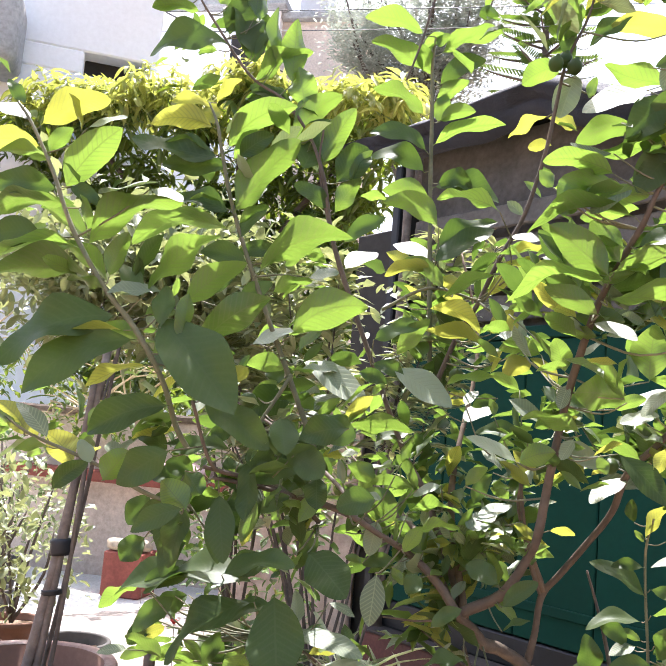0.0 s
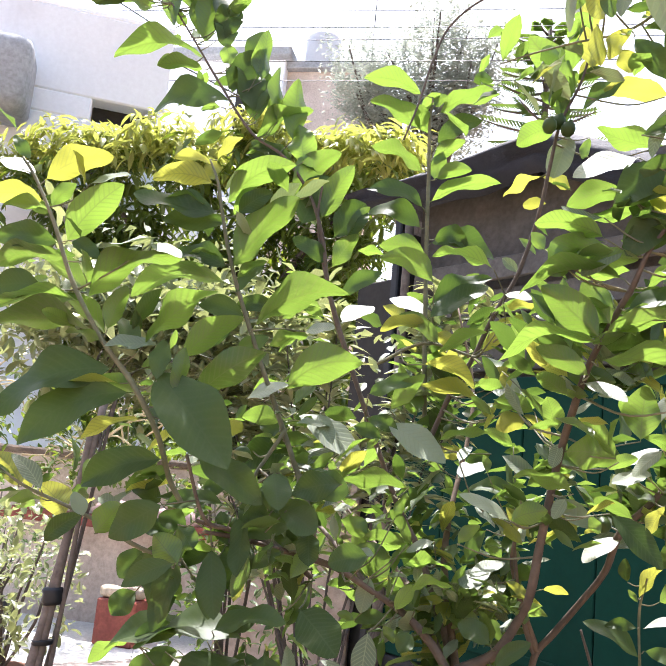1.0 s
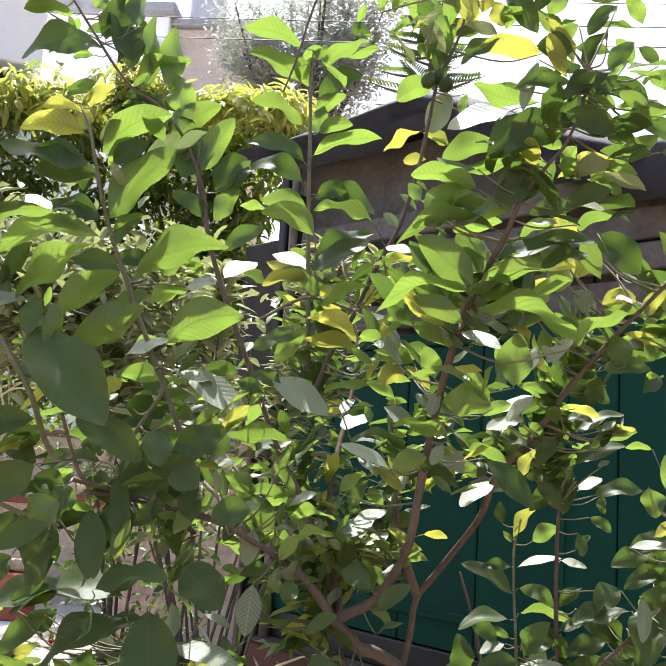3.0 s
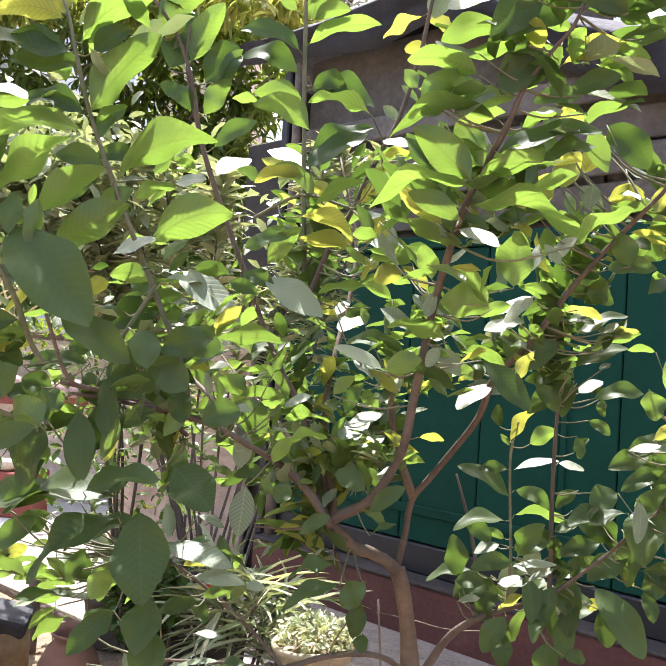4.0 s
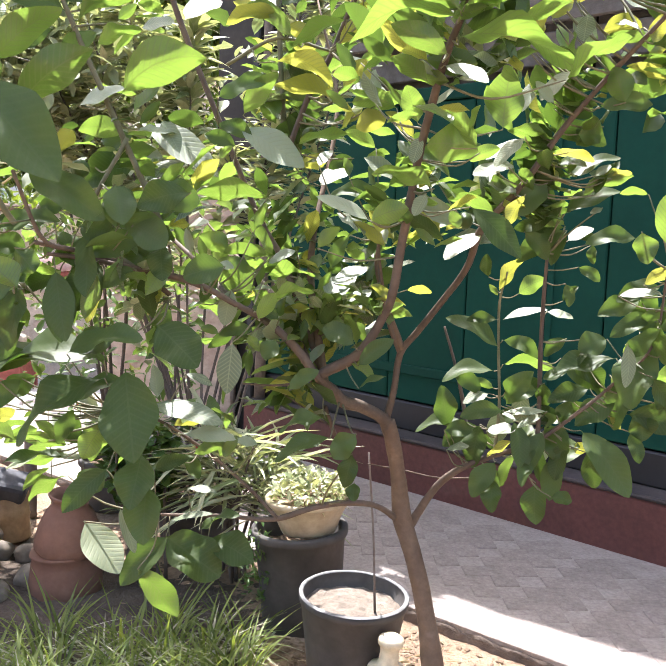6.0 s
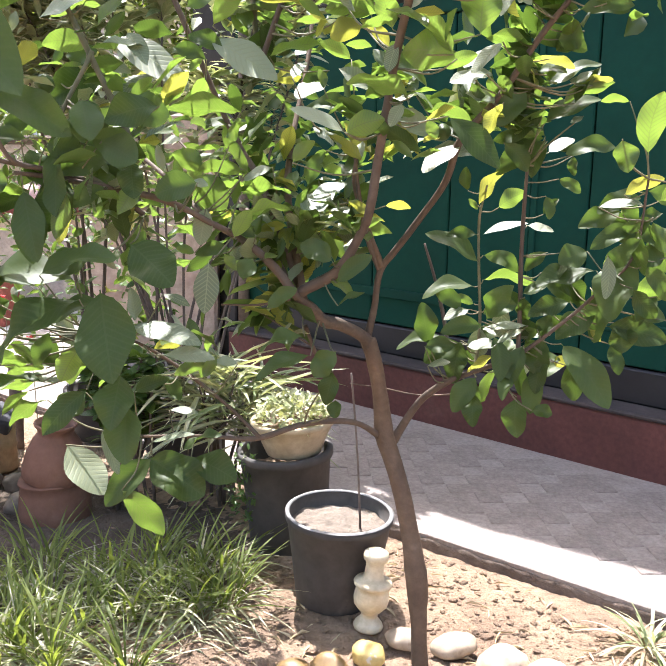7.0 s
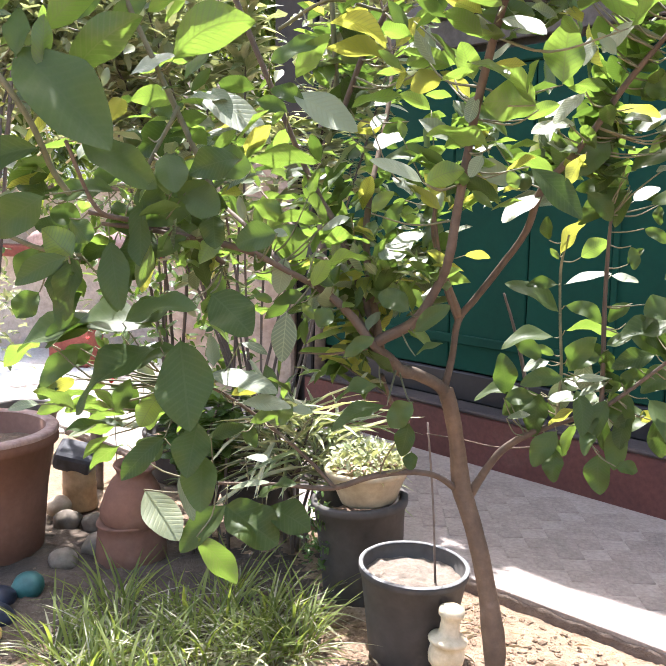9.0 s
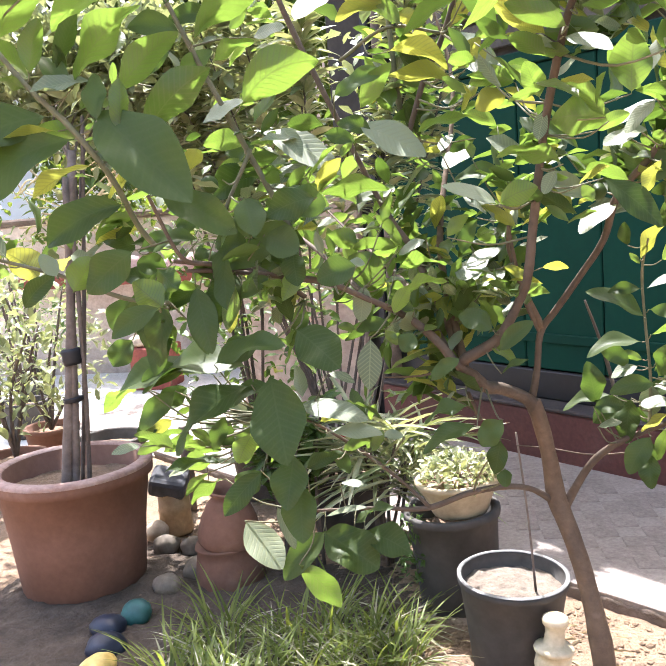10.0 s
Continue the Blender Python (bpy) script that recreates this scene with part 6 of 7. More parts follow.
# broad leaves crowding along the low bough
for _ in range(46):
    s = leaf_rng.random()
    base = Vector((0.30, 2.0, 0.85)).lerp(Vector((0.74, 1.90, 1.30)), s) + Vector((leaf_rng.gauss(0.02, 0.04), leaf_rng.gauss(0.03, 0.05), leaf_rng.gauss(0, 0.045)))
    way = Vector((leaf_rng.gauss(0.15, 0.7), leaf_rng.gauss(-0.1, 0.3), leaf_rng.gauss(-0.45, 0.5))).normalized()
    size = leaf_rng.uniform(0.075, 0.125)
    add_leaf(leaf_rng.choice("DDDDGGLW"), base, base + way * size, size * leaf_rng.uniform(0.3, 0.55), leaf_rng.uniform(-0.1, 0.15))
fill_leaves(820, 230, 21)
fill_leaves(230, 0, 22, lambda p: p.x > 0.12 and p.z > 1.45)
fill_leaves(150, 0, 23, lambda p: -0.2 < p.x < 0.3 and 1.4 < p.z < 1.85)
petioles()

# fruits of the guava
for k, (x, y, z) in enumerate(((0.075, 2.06, 2.50), (0.10, 2.04, 2.47), (0.05, 2.03, 2.475), (-0.16, 2.05, 1.62), (0.21, 1.86, 1.42), (-0.62, 1.72, 1.50))):
    bm = bmesh.new()
    lathe(bm, [(0.0, -0.022), (0.011, -0.020), (0.019, -0.008), (0.020, 0.004), (0.015, 0.016), (0.006, 0.021), (0.005, 0.026), (0.0, 0.027)], 14, None, 0.05)
    ob = part("fruit", bm, LEAF_SHADED, guava, "small dark green guava fruit")
    ob.matrix_parent_inverse = guava.matrix_basis.inverted()
    ob.matrix_basis = pose(x, y, z, 20 * k, 15, 0)

# ---- pots ----
def pot(name, place, r_top, r_base, h, material, label, soil_at=0.85, lip=0.012, tilt=(0, 0, 0), wobble=0.01, lip_h=0.03, inner=0.012, soil_mat=None):
    """A flower pot with rolled rim, wall thickness and soil in it."""
    ob = thing(name, place, label, "flower pot")
    ob.rotation_euler = [radians(a) for a in tilt]
    rs = r_base + (r_top - r_base) * soil_at
    bm = bmesh.new()
    lathe(bm, [(0, 0.0), (r_base * 0.96, 0.0), (r_base, 0.008), (r_base + (r_top - lip - r_base) * 0.5, h * 0.5), (r_top - lip, h - lip_h - 0.004), (r_top - 0.002, h - lip_h), (r_top, h - lip_h * 0.6),
               (r_top, h - 0.006), (r_top - 0.004, h), (r_top - lip - inner * 0.6, h), (r_top - lip - inner, h - 0.008), (rs - lip - inner, h * soil_at - 0.02), (0, h * soil_at - 0.02)], 48, None, wobble)
    part("body", bm, material, ob)
    bm = bmesh.new()
    n = 22
    rows = [[bm.verts.new((rr * math.cos(a), rr * math.sin(a), h * soil_at + 0.012 * noise.noise((rr * 30 * math.cos(a), rr * 30 * math.sin(a), place[0] * 9)) - 0.006 * (rr / rs)))
             for a in [2 * math.pi * k / 36 for k in range(36)]] for rr in [(rs - lip - inner * 0.5) * (i + 0.02) / n for i in range(n + 1)]]
    for a, b in zip(rows, rows[1:]):
        for k in range(36):
            bm.faces.new((a[k], a[(k + 1) % 36], b[(k + 1) % 36], b[k]))
    part("soil", bm, soil_mat or SOIL, ob)
    return ob


nursery = pot("nursery_pot", (-0.022, 2.415, -0.004), 0.170, 0.125, 0.29, BLACK_PLASTIC, "black plastic nursery pot with dry soil beside the tree", 0.86, lip=0.007, inner=0.006, lip_h=0.022, tilt=(1, 2.0, 0), soil_mat=DRY_SOIL)
bm = bmesh.new()
lathe(bm, [(0.1565, 0.2895), (0.1585, 0.2935), (0.1660, 0.2935), (0.1700, 0.2905)], 48, None, 0.01, False)
part("rim", bm, LIT_PLASTIC, nursery.children[0], "rim ring coloured grey for the sun on it")
bm = bmesh.new()
tube(bm, [(0.054, 2.385, 0.24), (0.040, 2.40, 0.48), (0.016, 2.41, 0.731)], [0.0042, 0.0036, 0.003], 6, 4, 0.2)
tagged(part("garden_stick", bm, WOOD_POLE), "thin bare stick standing in the nursery pot", "stick")
pot("large_black_pot", (-0.20, 2.80, -0.004), 0.172, 0.14, 0.36, BLACK_PLASTIC, "black plastic pot used as a stand for a planted bowl", 0.80, tilt=(0, -3, 0))
bowl = pot("planted_bowl", (-0.185, 2.79, 0.345), 0.150, 0.10, 0.125, CREAM_GLAZE, "cream plastic bowl planted with pale leaves, on a black pot", 0.88, lip=0.008, lip_h=0.02, tilt=(0, -3, 0))
rng = random.Random(9)


def sprigs(parent, centre, radius, height, count, size, material, seed, lean=0.4, name="foliage", label="", up=0.5):
    """A low mass of small leaves on unseen stalks, as one mesh."""
    r = random.Random(seed)
    out = []
    for _ in range(count):
        a, d = r.uniform(0, 6.283), radius * math.sqrt(r.random())
        zz = height * r.random() ** 0.7 * (1 - 0.45 * (d / radius) ** 2)
        base = Vector(centre) + Vector((d * math.cos(a), d * math.sin(a), zz))
        way = (Vector((math.cos(a), math.sin(a), 0)) * lean + rnd_dir(r, up) * 0.8).normalized()
        s = size * r.uniform(0.6, 1.25)
        out.append(leaf_pose(base, base + way * s, s * r.uniform(0.35, 0.55), Vector((r.gauss(0, 0.4), r.gauss(0, 0.4), 1))))
    return cloud(name, out, material, parent, cuts=4, label=label, seed=seed, fold=0.4, droop=0.25)


sprigs(bowl, (-0.185, 2.79, 0.455), 0.135, 0.10, 420, 0.034, VARIEGATED, 5, label="small pale variegated leaves")
sprigs(bowl, (-0.35, 2.72, 0.10), 0.06, 0.30, 220, 0.028, SHRUB, 6, label="trailing dark leaves")

big = pot("terracotta_pot", (-1.735, 2.93, -0.006), 0.315, 0.245, 0.50, TERRACOTTA, "large red terracotta pot with pale rim and poles in it", 0.84, lip=0.02, lip_h=0.055, inner=0.03, wobble=0.012)
bm = bmesh.new()
lathe(bm, [(0.268, 0.497), (0.274, 0.5035), (0.312, 0.5035), (0.318, 0.496), (0.317, 0.485)], 48, None, 0.012, False)
part("rim", bm, RIM_PALE, big.children[0], "pale rim")

# poles tied together, with made-up climber foliage added to shade the bed
poles = thing("tied_poles", (-1.72, 2.90, 0.40), "weathered wooden poles tied together in the terracotta pot", "plant support")
for k, (x0, y0, x1, y1, top, r) in enumerate(((-1.74, 2.86, -1.60, 2.98, 1.72, 0.020), (-1.705, 2.88, -1.625, 2.95, 1.62, 0.017), (-1.67, 2.93, -1.60, 2.92, 1.45, 0.010), (-1.715, 2.95, -1.56, 3.02, 1.85, 0.009))):
    bm = bmesh.new()
    tube(bm, [(x0, y0, 0.36), (x0 * 0.6 + x1 * 0.4 + 0.008, y0 * 0.6 + y1 * 0.4, 0.36 + (top - 0.36) * 0.4), (x1, y1, top)], [r, r * 0.95, r * 0.8], 9, 6, 0.2)
    ob = part("pole", bm, WOOD_POLE, poles)
    ob.matrix_parent_inverse = poles.matrix_basis.inverted()
for z, w in ((0.93, 0.032), (0.76, 0.010)):
    bm = bmesh.new()
    t_ = (z - 0.4) / 1.35
    lathe(bm, [(0.034, -w), (0.041, -w * 0.5), (0.037, w * 0.3), (0.041, w * 0.7), (0.034, w)], 16, pose(-1.70 + 0.075 * t_, 2.89 + 0.07 * t_, z, 0, -6, 0), 0.15)
    ob = part("tie", bm, BLACK_PAINT, poles, "black rag tie")
    ob.matrix_parent_inverse = poles.matrix_basis.inverted()

# leaf mass placed up the sun's line from the ground it should shade
climber = cloud("foliage", [leaf_pose(p, p + w * L, L * 0.42, Vector((u, v, 1))) for p, w, L, u, v in
                            ((Vector((rng.gauss(-1.76, 0.38), rng.gauss(3.55, 0.27), rng.gauss(2.12, 0.16))), rnd_dir(rng), rng.uniform(0.06, 0.11), rng.gauss(0, 0.4), rng.gauss(0, 0.4)) for _ in range(4000))],
                SHRUB_PALE, poles, cuts=4, label="small green leaves added to shade the pots and soil", fold=0.4, droop=0.25)
# vines added to carry the shading leaves
for k in range(5):
    ob = part("vine", tube(bmesh.new(), [(-1.60, 2.97, 1.45 + 0.06 * k), (-1.68 - 0.03 * k, 3.25, 1.75 + 0.04 * k), (-1.72 - 0.07 * k, 3.70 + 0.08 * k, 2.05 + 0.05 * k)], [0.006, 0.005, 0.002], 6, 5, 0.2), WOOD_POLE, poles)
    ob.matrix_parent_inverse = poles.matrix_basis.inverted()

# ---- turned marble ornament ----
bm = bmesh.new()
lathe(bm, [(0, 0), (0.042, 0), (0.045, 0.008), (0.040, 0.020), (0.026, 0.036), (0.024, 0.048), (0.036, 0.060), (0.050, 0.078), (0.053, 0.098), (0.050, 0.120), (0.044, 0.132), (0.056, 0.138), (0.058, 0.145),
           (0.054, 0.152), (0.034, 0.158), (0.029, 0.172), (0.027, 0.198), (0.030, 0.214), (0.036, 0.218), (0.038, 0.228), (0.036, 0.238), (0.024, 0.246), (0, 0.248)], 36)
orn = tagged(part("stone_finial", bm, MARBLE), "turned cream marble finial standing in the soil", "ornament")
orn.matrix_basis = pose(0.082, 2.235, -0.004, -2, 5, 0)

# ---- stones ----
def stone(name, place, size, material, label, seed, turn=0.0, group="stones edging the bed"):
    bm = bmesh.new()
    bmesh.ops.create_icosphere(bm, subdivisions=3, radius=1.0)
    off = Vector((seed * 3.1, seed * 1.7, seed))
    for v in bm.verts:
        v.co *= 1 + 0.24 * noise.noise(v.co * 0.9 + off) + 0.08 * noise.noise(v.co * 2.3 + off) + 0.02 * noise.noise(v.co * 6 + off)
        v.co.z = max(v.co.z, -0.7)
        v.co = Vector((v.co.x * size[0], v.co.y * size[1], v.co.z * size[2]))
    ob = tagged(part(name, bm, material), label, "stone", group)
    ob.matrix_basis = pose(place[0], place[1], size[2] * 0.78 - 0.012, 0, 0, turn)
    return ob


ROW = ((-0.85, 0.060, PEBBLE_YELLOW, "yellow painted"), (-0.705, 0.066, PEBBLE, "cream"), (-0.575, 0.060, PEBBLE_YELLOW, "yellow painted"), (-0.435, 0.074, PEBBLE_NAVY, "navy painted"), (-0.305, 0.056, PEBBLE, "beige"),
       (-0.214, 0.060, PEBBLE_TEAL, "teal painted"))
for k, (x, r, mat, word) in enumerate(ROW):
    stone("pebble", (x, 1.80 + 0.012 * math.sin(3 * k)), (r, r * 0.8, r * 0.72), mat, f"smooth {word} pebble edging the flower bed", k + 1, 17 * k)
ROW = ((-0.115, 1.945, 0.062, PEBBLE_BROWN, "brown and white painted"), (-0.022, 1.988, 0.056, PEBBLE_BROWN, "ochre painted"), (0.082, 2.070, 0.050, PEBBLE_YELLOW, "pale yellow"), (0.19, 2.155, 0.056, PEBBLE, "flat cream"),
       (0.325, 2.125, 0.064, PEBBLE, "flat cream"), (0.445, 2.02, 0.074, PEBBLE, "large cream"), (0.56, 1.975, 0.064, PEBBLE, "tan"), (0.665, 1.905, 0.070, PEBBLE_GREY, "grey tan"), (0.79, 1.84, 0.064, PEBBLE, "white"), (0.93, 1.80, 0.07, PEBBLE, "cream"))
for k, (x, y, r, mat, word) in enumerate(ROW):
    stone("pebble", (x, y), (r, r * 0.8, r * (0.52 if "flat" in word else 0.68)), mat, f"smooth {word} pebble edging the flower bed", k + 11, -25 + 9 * k)
ROW = ((-1.50, 3.22, 0.062, PEBBLE_GREY, "grey"), (-1.365, 3.21, 0.060, PEBBLE_GREY, "grey"), (-1.26, 2.98, 0.070, PEBBLE_GREY, "rough grey"), (-1.335, 2.83, 0.062, PEBBLE_GREY, "grey"), (-1.36, 2.60, 0.066, PEBBLE_TEAL, "teal painted"),
       (-1.42, 2.49, 0.066, PEBBLE_NAVY, "slate blue painted"), (-1.37, 2.36, 0.070, PEBBLE_NAVY, "navy painted"), (-1.33, 2.22, 0.066, PEBBLE_YELLOW, "pale yellow"), (-1.60, 3.36, 0.07, PEBBLE, "cream"), (-1.25, 2.09, 0.06, PEBBLE, "beige"), (-1.12, 1.97, 0.06, PEBBLE_NAVY, "navy painted"), (-0.99, 1.87, 0.06, PEBBLE, "cream"))
for k, (x, y, r, mat, word) in enumerate(ROW):
    stone("pebble", (x, y), (r, r * 0.85, r * 0.75), mat, f"smooth {word} pebble beside the terracotta pot", k + 31, 33 * k)
bm = bmesh.new()
lathe(bm, [(0.0, 0.0), (0.128, 0.0), (0.136, 0.012), (0.134, 0.06), (0.126, 0.12), (0.120, 0.150), (0.128, 0.158), (0.126, 0.166), (0.0, 0.162)], 32, None, 0.05)
tagged(part("broken_clay_pot", bm, TERRACOTTA), "broken red clay pot turned upside down as a stand", "flower pot").matrix_basis = pose(-1.115, 2.95, -0.006, 0, -2, 0)
bm = bmesh.new()
lathe(bm, [(0.0, 0), (0.112, 0), (0.122, 0.015), (0.122, 0.05), (0.110, 0.10), (0.090, 0.15), (0.068, 0.18), (0.064, 0.195), (0.078, 0.214), (0.082, 0.222), (0.076, 0.226), (0.058, 0.20), (0.06, 0.17), (0.0, 0.12)], 32, None, 0.04)
clay = tagged(part("clay_jar", bm, TERRACOTTA), "weathered red clay jar on an upturned broken pot", "jar")
clay.matrix_basis = pose(-1.11, 2.95, 0.158, 3, 5, 0)
bm = bmesh.new()
tube(bm, [(-1.575, 3.72, 0.0), (-1.572, 3.72, 0.2), (-1.576, 3.725, 0.42)], [0.032, 0.030, 0.028], 10, 5, 0.2)
tagged(part("garden_stake", bm, WOOD_POLE), "weathered round wooden stake standing in the soil", "stake")

# bamboo garden lamp with a slanted cap
lamp = thing("garden_lamp", (-1.54, 3.44, 0), "short bamboo post lamp with a slanted grey cap", "garden lamp")
bm = bmesh.new()
lathe(bm, [(0, 0), (0.075, 0), (0.078, 0.01), (0.073, 0.10), (0.077, 0.11), (0.073, 0.12), (0.072, 0.21), (0.05, 0.21), (0.05, 0.16), (0, 0.16)], 24, None, 0.02)
part("post", bm, BAMBOO, lamp)
bm = box(bmesh.new(), (0.17, 0.15, 0.09), None, 0.04, 4)
ob = part("cap", bm, SLATE, lamp, "slanted grey cap", smooth=False)
ob.matrix_basis = pose(-0.01, -0.01, 0.24, 18, 14, 12)

# ---- grass and tufts ----
def blades(name, spots, count, height, material, seed, label, spread=0.9, parent=None, width=0.0050, droop=0.8):
    r = random.Random(seed)
    out = []
    for _ in range(count):
        cx, cy, rad = r.choice(spots)
        a, d = r.uniform(0, 6.283), abs(r.gauss(0, rad))
        p = Vector((cx + d * math.cos(a), cy + d * math.sin(a), -0.005))
        h = height * r.uniform(0.5, 1.15)
        way = Vector((math.cos(a) + r.gauss(0, 0.6), math.sin(a) + r.gauss(0, 0.6), 0)) * spread + Vector((0, 0, r.uniform(0.6, 1.6)))
        out.append(leaf_pose(p, p + way.normalized() * h, width * r.uniform(0.7, 1.5), Vector((way.x * -0.2, way.y * -0.2, 1))))
    return cloud(name, out, material, parent, cuts=7, label=label, seed=seed, fold=0.3, droop=droop, blunt=0.1, stem=0.0, ratio=0.02, wave=0.0)


rs = random.Random(31)
TUFTS = [(-0.42, 2.26, 0.035), (-0.53, 2.28, 0.05), (-0.65, 2.25, 0.045), (-0.35, 2.33, 0.03), (-0.76, 2.17, 0.05), (-0.87, 2.00, 0.05), (-0.77, 1.97, 0.04), (-0.96, 2.11, 0.06), (-0.55, 1.92, 0.025),
         (-0.60, 2.42, 0.05), (-0.48, 2.45, 0.04), (-0.90, 2.25, 0.06), (-1.08, 2.20, 0.05), (-0.75, 2.45, 0.05), (-0.98, 2.48, 0.05), (-0.40, 2.56, 0.04), (-0.62, 2.62, 0.05)]
tagged(blades("grass", TUFTS, 600, 0.25, GRASS, 3, "tufts of long green grass in the bed", 0.5, width=0.0076, droop=0.55), category="grass")
tagged(blades("dry_grass", TUFTS, 420, 0.22, GRASS_DRY, 4, "bleached and dry grass blades between the green", 1.7, width=0.0062), category="grass")
MAT_SPOTS = [(rs.uniform(-1.05, -0.42), rs.uniform(1.98, 2.42), 0.07) for _ in range(22)]
tagged(blades("matted_grass", MAT_SPOTS, 560, 0.18, GRASS_DRY, 14, "matted pale dry grass lying between the tufts", 3.2, width=0.0058), category="grass")
tagged(blades("sparse_grass", [(rs.uniform(-1.0, 0.9), rs.uniform(1.4, 1.75), 0.05) for _ in range(12)], 260, 0.06, GRASS, 5, "sparse short grass at the bed's front", 1.2), category="grass")
tagged(blades("spider_plant", [(0.885, 2.17, 0.03)], 42, 0.15, VARIEGATED, 6, "small spider plant with pale striped leaves in the soil", 1.3, width=0.008), category="plant")

# darker soil heaped round the pots and the grass
bm = bmesh.new()
rows = []
for j in range(100):
    row = []
    for k in range(140):
        x, y = -2.05 + 1.75 * k / 139, 1.98 + 1.30 * j / 99
        far = math.hypot((x + 1.22) / 0.80, (y - 2.66) / 0.58) + 0.30 * noise.noise((x * 3.1, y * 3.1, 4)) + 0.14 * noise.noise((x * 11, y * 11, 9))
        z = 0.012 * min(1.0, 4.0 * (1.0 - far)) + 0.009 * noise.noise((x * 22, y * 22, 2)) + 0.005 * noise.noise((x * 60, y * 60, 6))
        row.append(bm.verts.new((x, y, max(z, -0.03))))
    rows.append(row)
for a, b in zip(rows, rows[1:]):
    for k in range(139):
        if max(v.co.z for v in (a[k], a[k + 1], b[k], b[k + 1])) > -0.025:
            bm.faces.new((a[k], a[k + 1], b[k + 1], b[k]))
for v in [v for v in bm.verts if not v.link_faces]:
    bm.verts.remove(v)
tagged(part("soil_heap", bm, DARK_SOIL), "dark soil round the pots and grass", "ground", kind="structure")

# fallen leaves, straw and clods
r = random.Random(77)
tmp = bmesh.new()
bmesh.ops.create_icosphere(tmp, subdivisions=1, radius=1.0)
tmp.verts.index_update()
ball_v, ball_f = np.array([v.co[:] for v in tmp.verts]), np.array([[v.index for v in f.verts] for f in tmp.faces])
tmp.free()
lumps_v, lumps_f = [], []
nr = np.random.default_rng(7)
while len(lumps_v) < 9500:
    x, y = r.uniform(-1.5, 1.5), r.uniform(1.3, 3.0)
    if y > 2.83 - 0.80 * (x - 0.25) - 0.05 or noise.noise((x * 5, y * 5, 9)) < r.uniform(-0.9, 0.35):
        continue
    size = min(0.0030 / (r.random() + 0.14) ** 0.85, 0.017)
    v = ball_v * nr.uniform(0.6, 1.3, (len(ball_v), 1)) * size * nr.uniform(0.6, 1.3, 3) * np.array((1.2, 1.2, 0.7))
    lumps_f.append(ball_f + len(lumps_v) * len(ball_v))
    lumps_v.append(v + np.array((x, y, ground_height(x, y) + size * 0.1)))
me = bpy.data.meshes.new("soil_clods")
me.from_pydata(np.concatenate(lumps_v).tolist(), [], np.concatenate(lumps_f).tolist())
me.materials.append(SOIL)
tagged(new("soil_clods", me), "small clods of dry soil", "soil", kind="stuff")
out = []
for k in range(420):
    x, y = r.uniform(-1.2, 1.2), r.uniform(1.5, 2.8)
    if y > 2.83 - 0.80 * (x - 0.25) - 0.06:
        continue
    a = r.uniform(0, 6.28)
    L = r.uniform(0.02, 0.10)
    p = Vector((x, y, ground_height(x, y) + 0.006))
    out.append(leaf_pose(p, p + Vector((L * math.cos(a), L * math.sin(a), r.uniform(-0.002, 0.01))), r.uniform(0.002, 0.008), (r.gauss(0, 0.3), r.gauss(0, 0.3), 1)))
tagged(cloud("straw_litter", out, STRAW, None, cuts=3, label="dry straw and leaf litter on the soil"), category="litter")

# ---- tall variegated plant by the shed's end ----
def strap_plant(name, place, stems, label, category, seed, leaf_len=0.16, material=VARIEGATED, per=26, width=0.028, stem_mat=DARK_BARK, stem_r=0.008):
    """Stems with whorls of strap leaves along their upper part."""
    ob = thing(name, place, label, category)
    r = random.Random(seed)
    out = []
    for k, (dx, dy, h) in enumerate(stems):
        p0 = Vector(place) + Vector((r.gauss(0, 0.05), r.gauss(0, 0.04), 0))
        p1 = Vector(place) + Vector((dx, dy, h))
        mid = p0.lerp(p1, 0.5) + Vector((r.gauss(0, 0.03), r.gauss(0, 0.03), 0.05))
        st = part("stem", tube(bmesh.new(), [p0, mid, p1], [stem_r, stem_r * 0.8, stem_r * 0.5], 6, 5, 0.2), stem_mat, ob)
        st.matrix_parent_inverse = ob.matrix_basis.inverted()
        for i in range(per):
            f = 1 - 0.55 * r.random() ** 1.5
            p = mid.lerp(p1, (f - 0.45) / 0.55)
            a = r.uniform(0, 6.283)
            way = Vector((math.cos(a), math.sin(a), r.uniform(-0.1, 1.0)))
            L = leaf_len * r.uniform(0.6, 1.2)
            out.append(leaf_pose(p, p + way.normalized() * L, width * r.uniform(0.7, 1.3), Vector((r.gauss(0, 0.3), r.gauss(0, 0.3), 1))))
    cloud("foliage", out, material, ob, cuts=6, seed=seed, fold=0.5, droop=0.45, blunt=0.3, ratio=0.12, wave=0.0, label="long strap leaves")
    return ob


pot("stoneware_pot", (-0.72, 3.45, -0.004), 0.20, 0.15, 0.30, BLACK_PLASTIC, "dark pot with a tall striped plant", 0.85)
rr_ = random.Random(40)
# the thirteen left stems are added to shade the jar and soil
strap_plant("striped_shrub", (-0.72, 3.45, 0.25), [(rr_.uniform(-0.85, 0.08), rr_.uniform(-0.15, 0.35), rr_.uniform(1.35, 2.0)) for _ in range(13)] + [(rr_.uniform(0.1, 0.65), rr_.uniform(0.55, 0.9), rr_.uniform(1.85, 2.25)) for _ in range(5)], "tall shrub with yellow and white striped leaves", "shrub", 41, 0.15, per=150, width=0.034, stem_r=0.007)
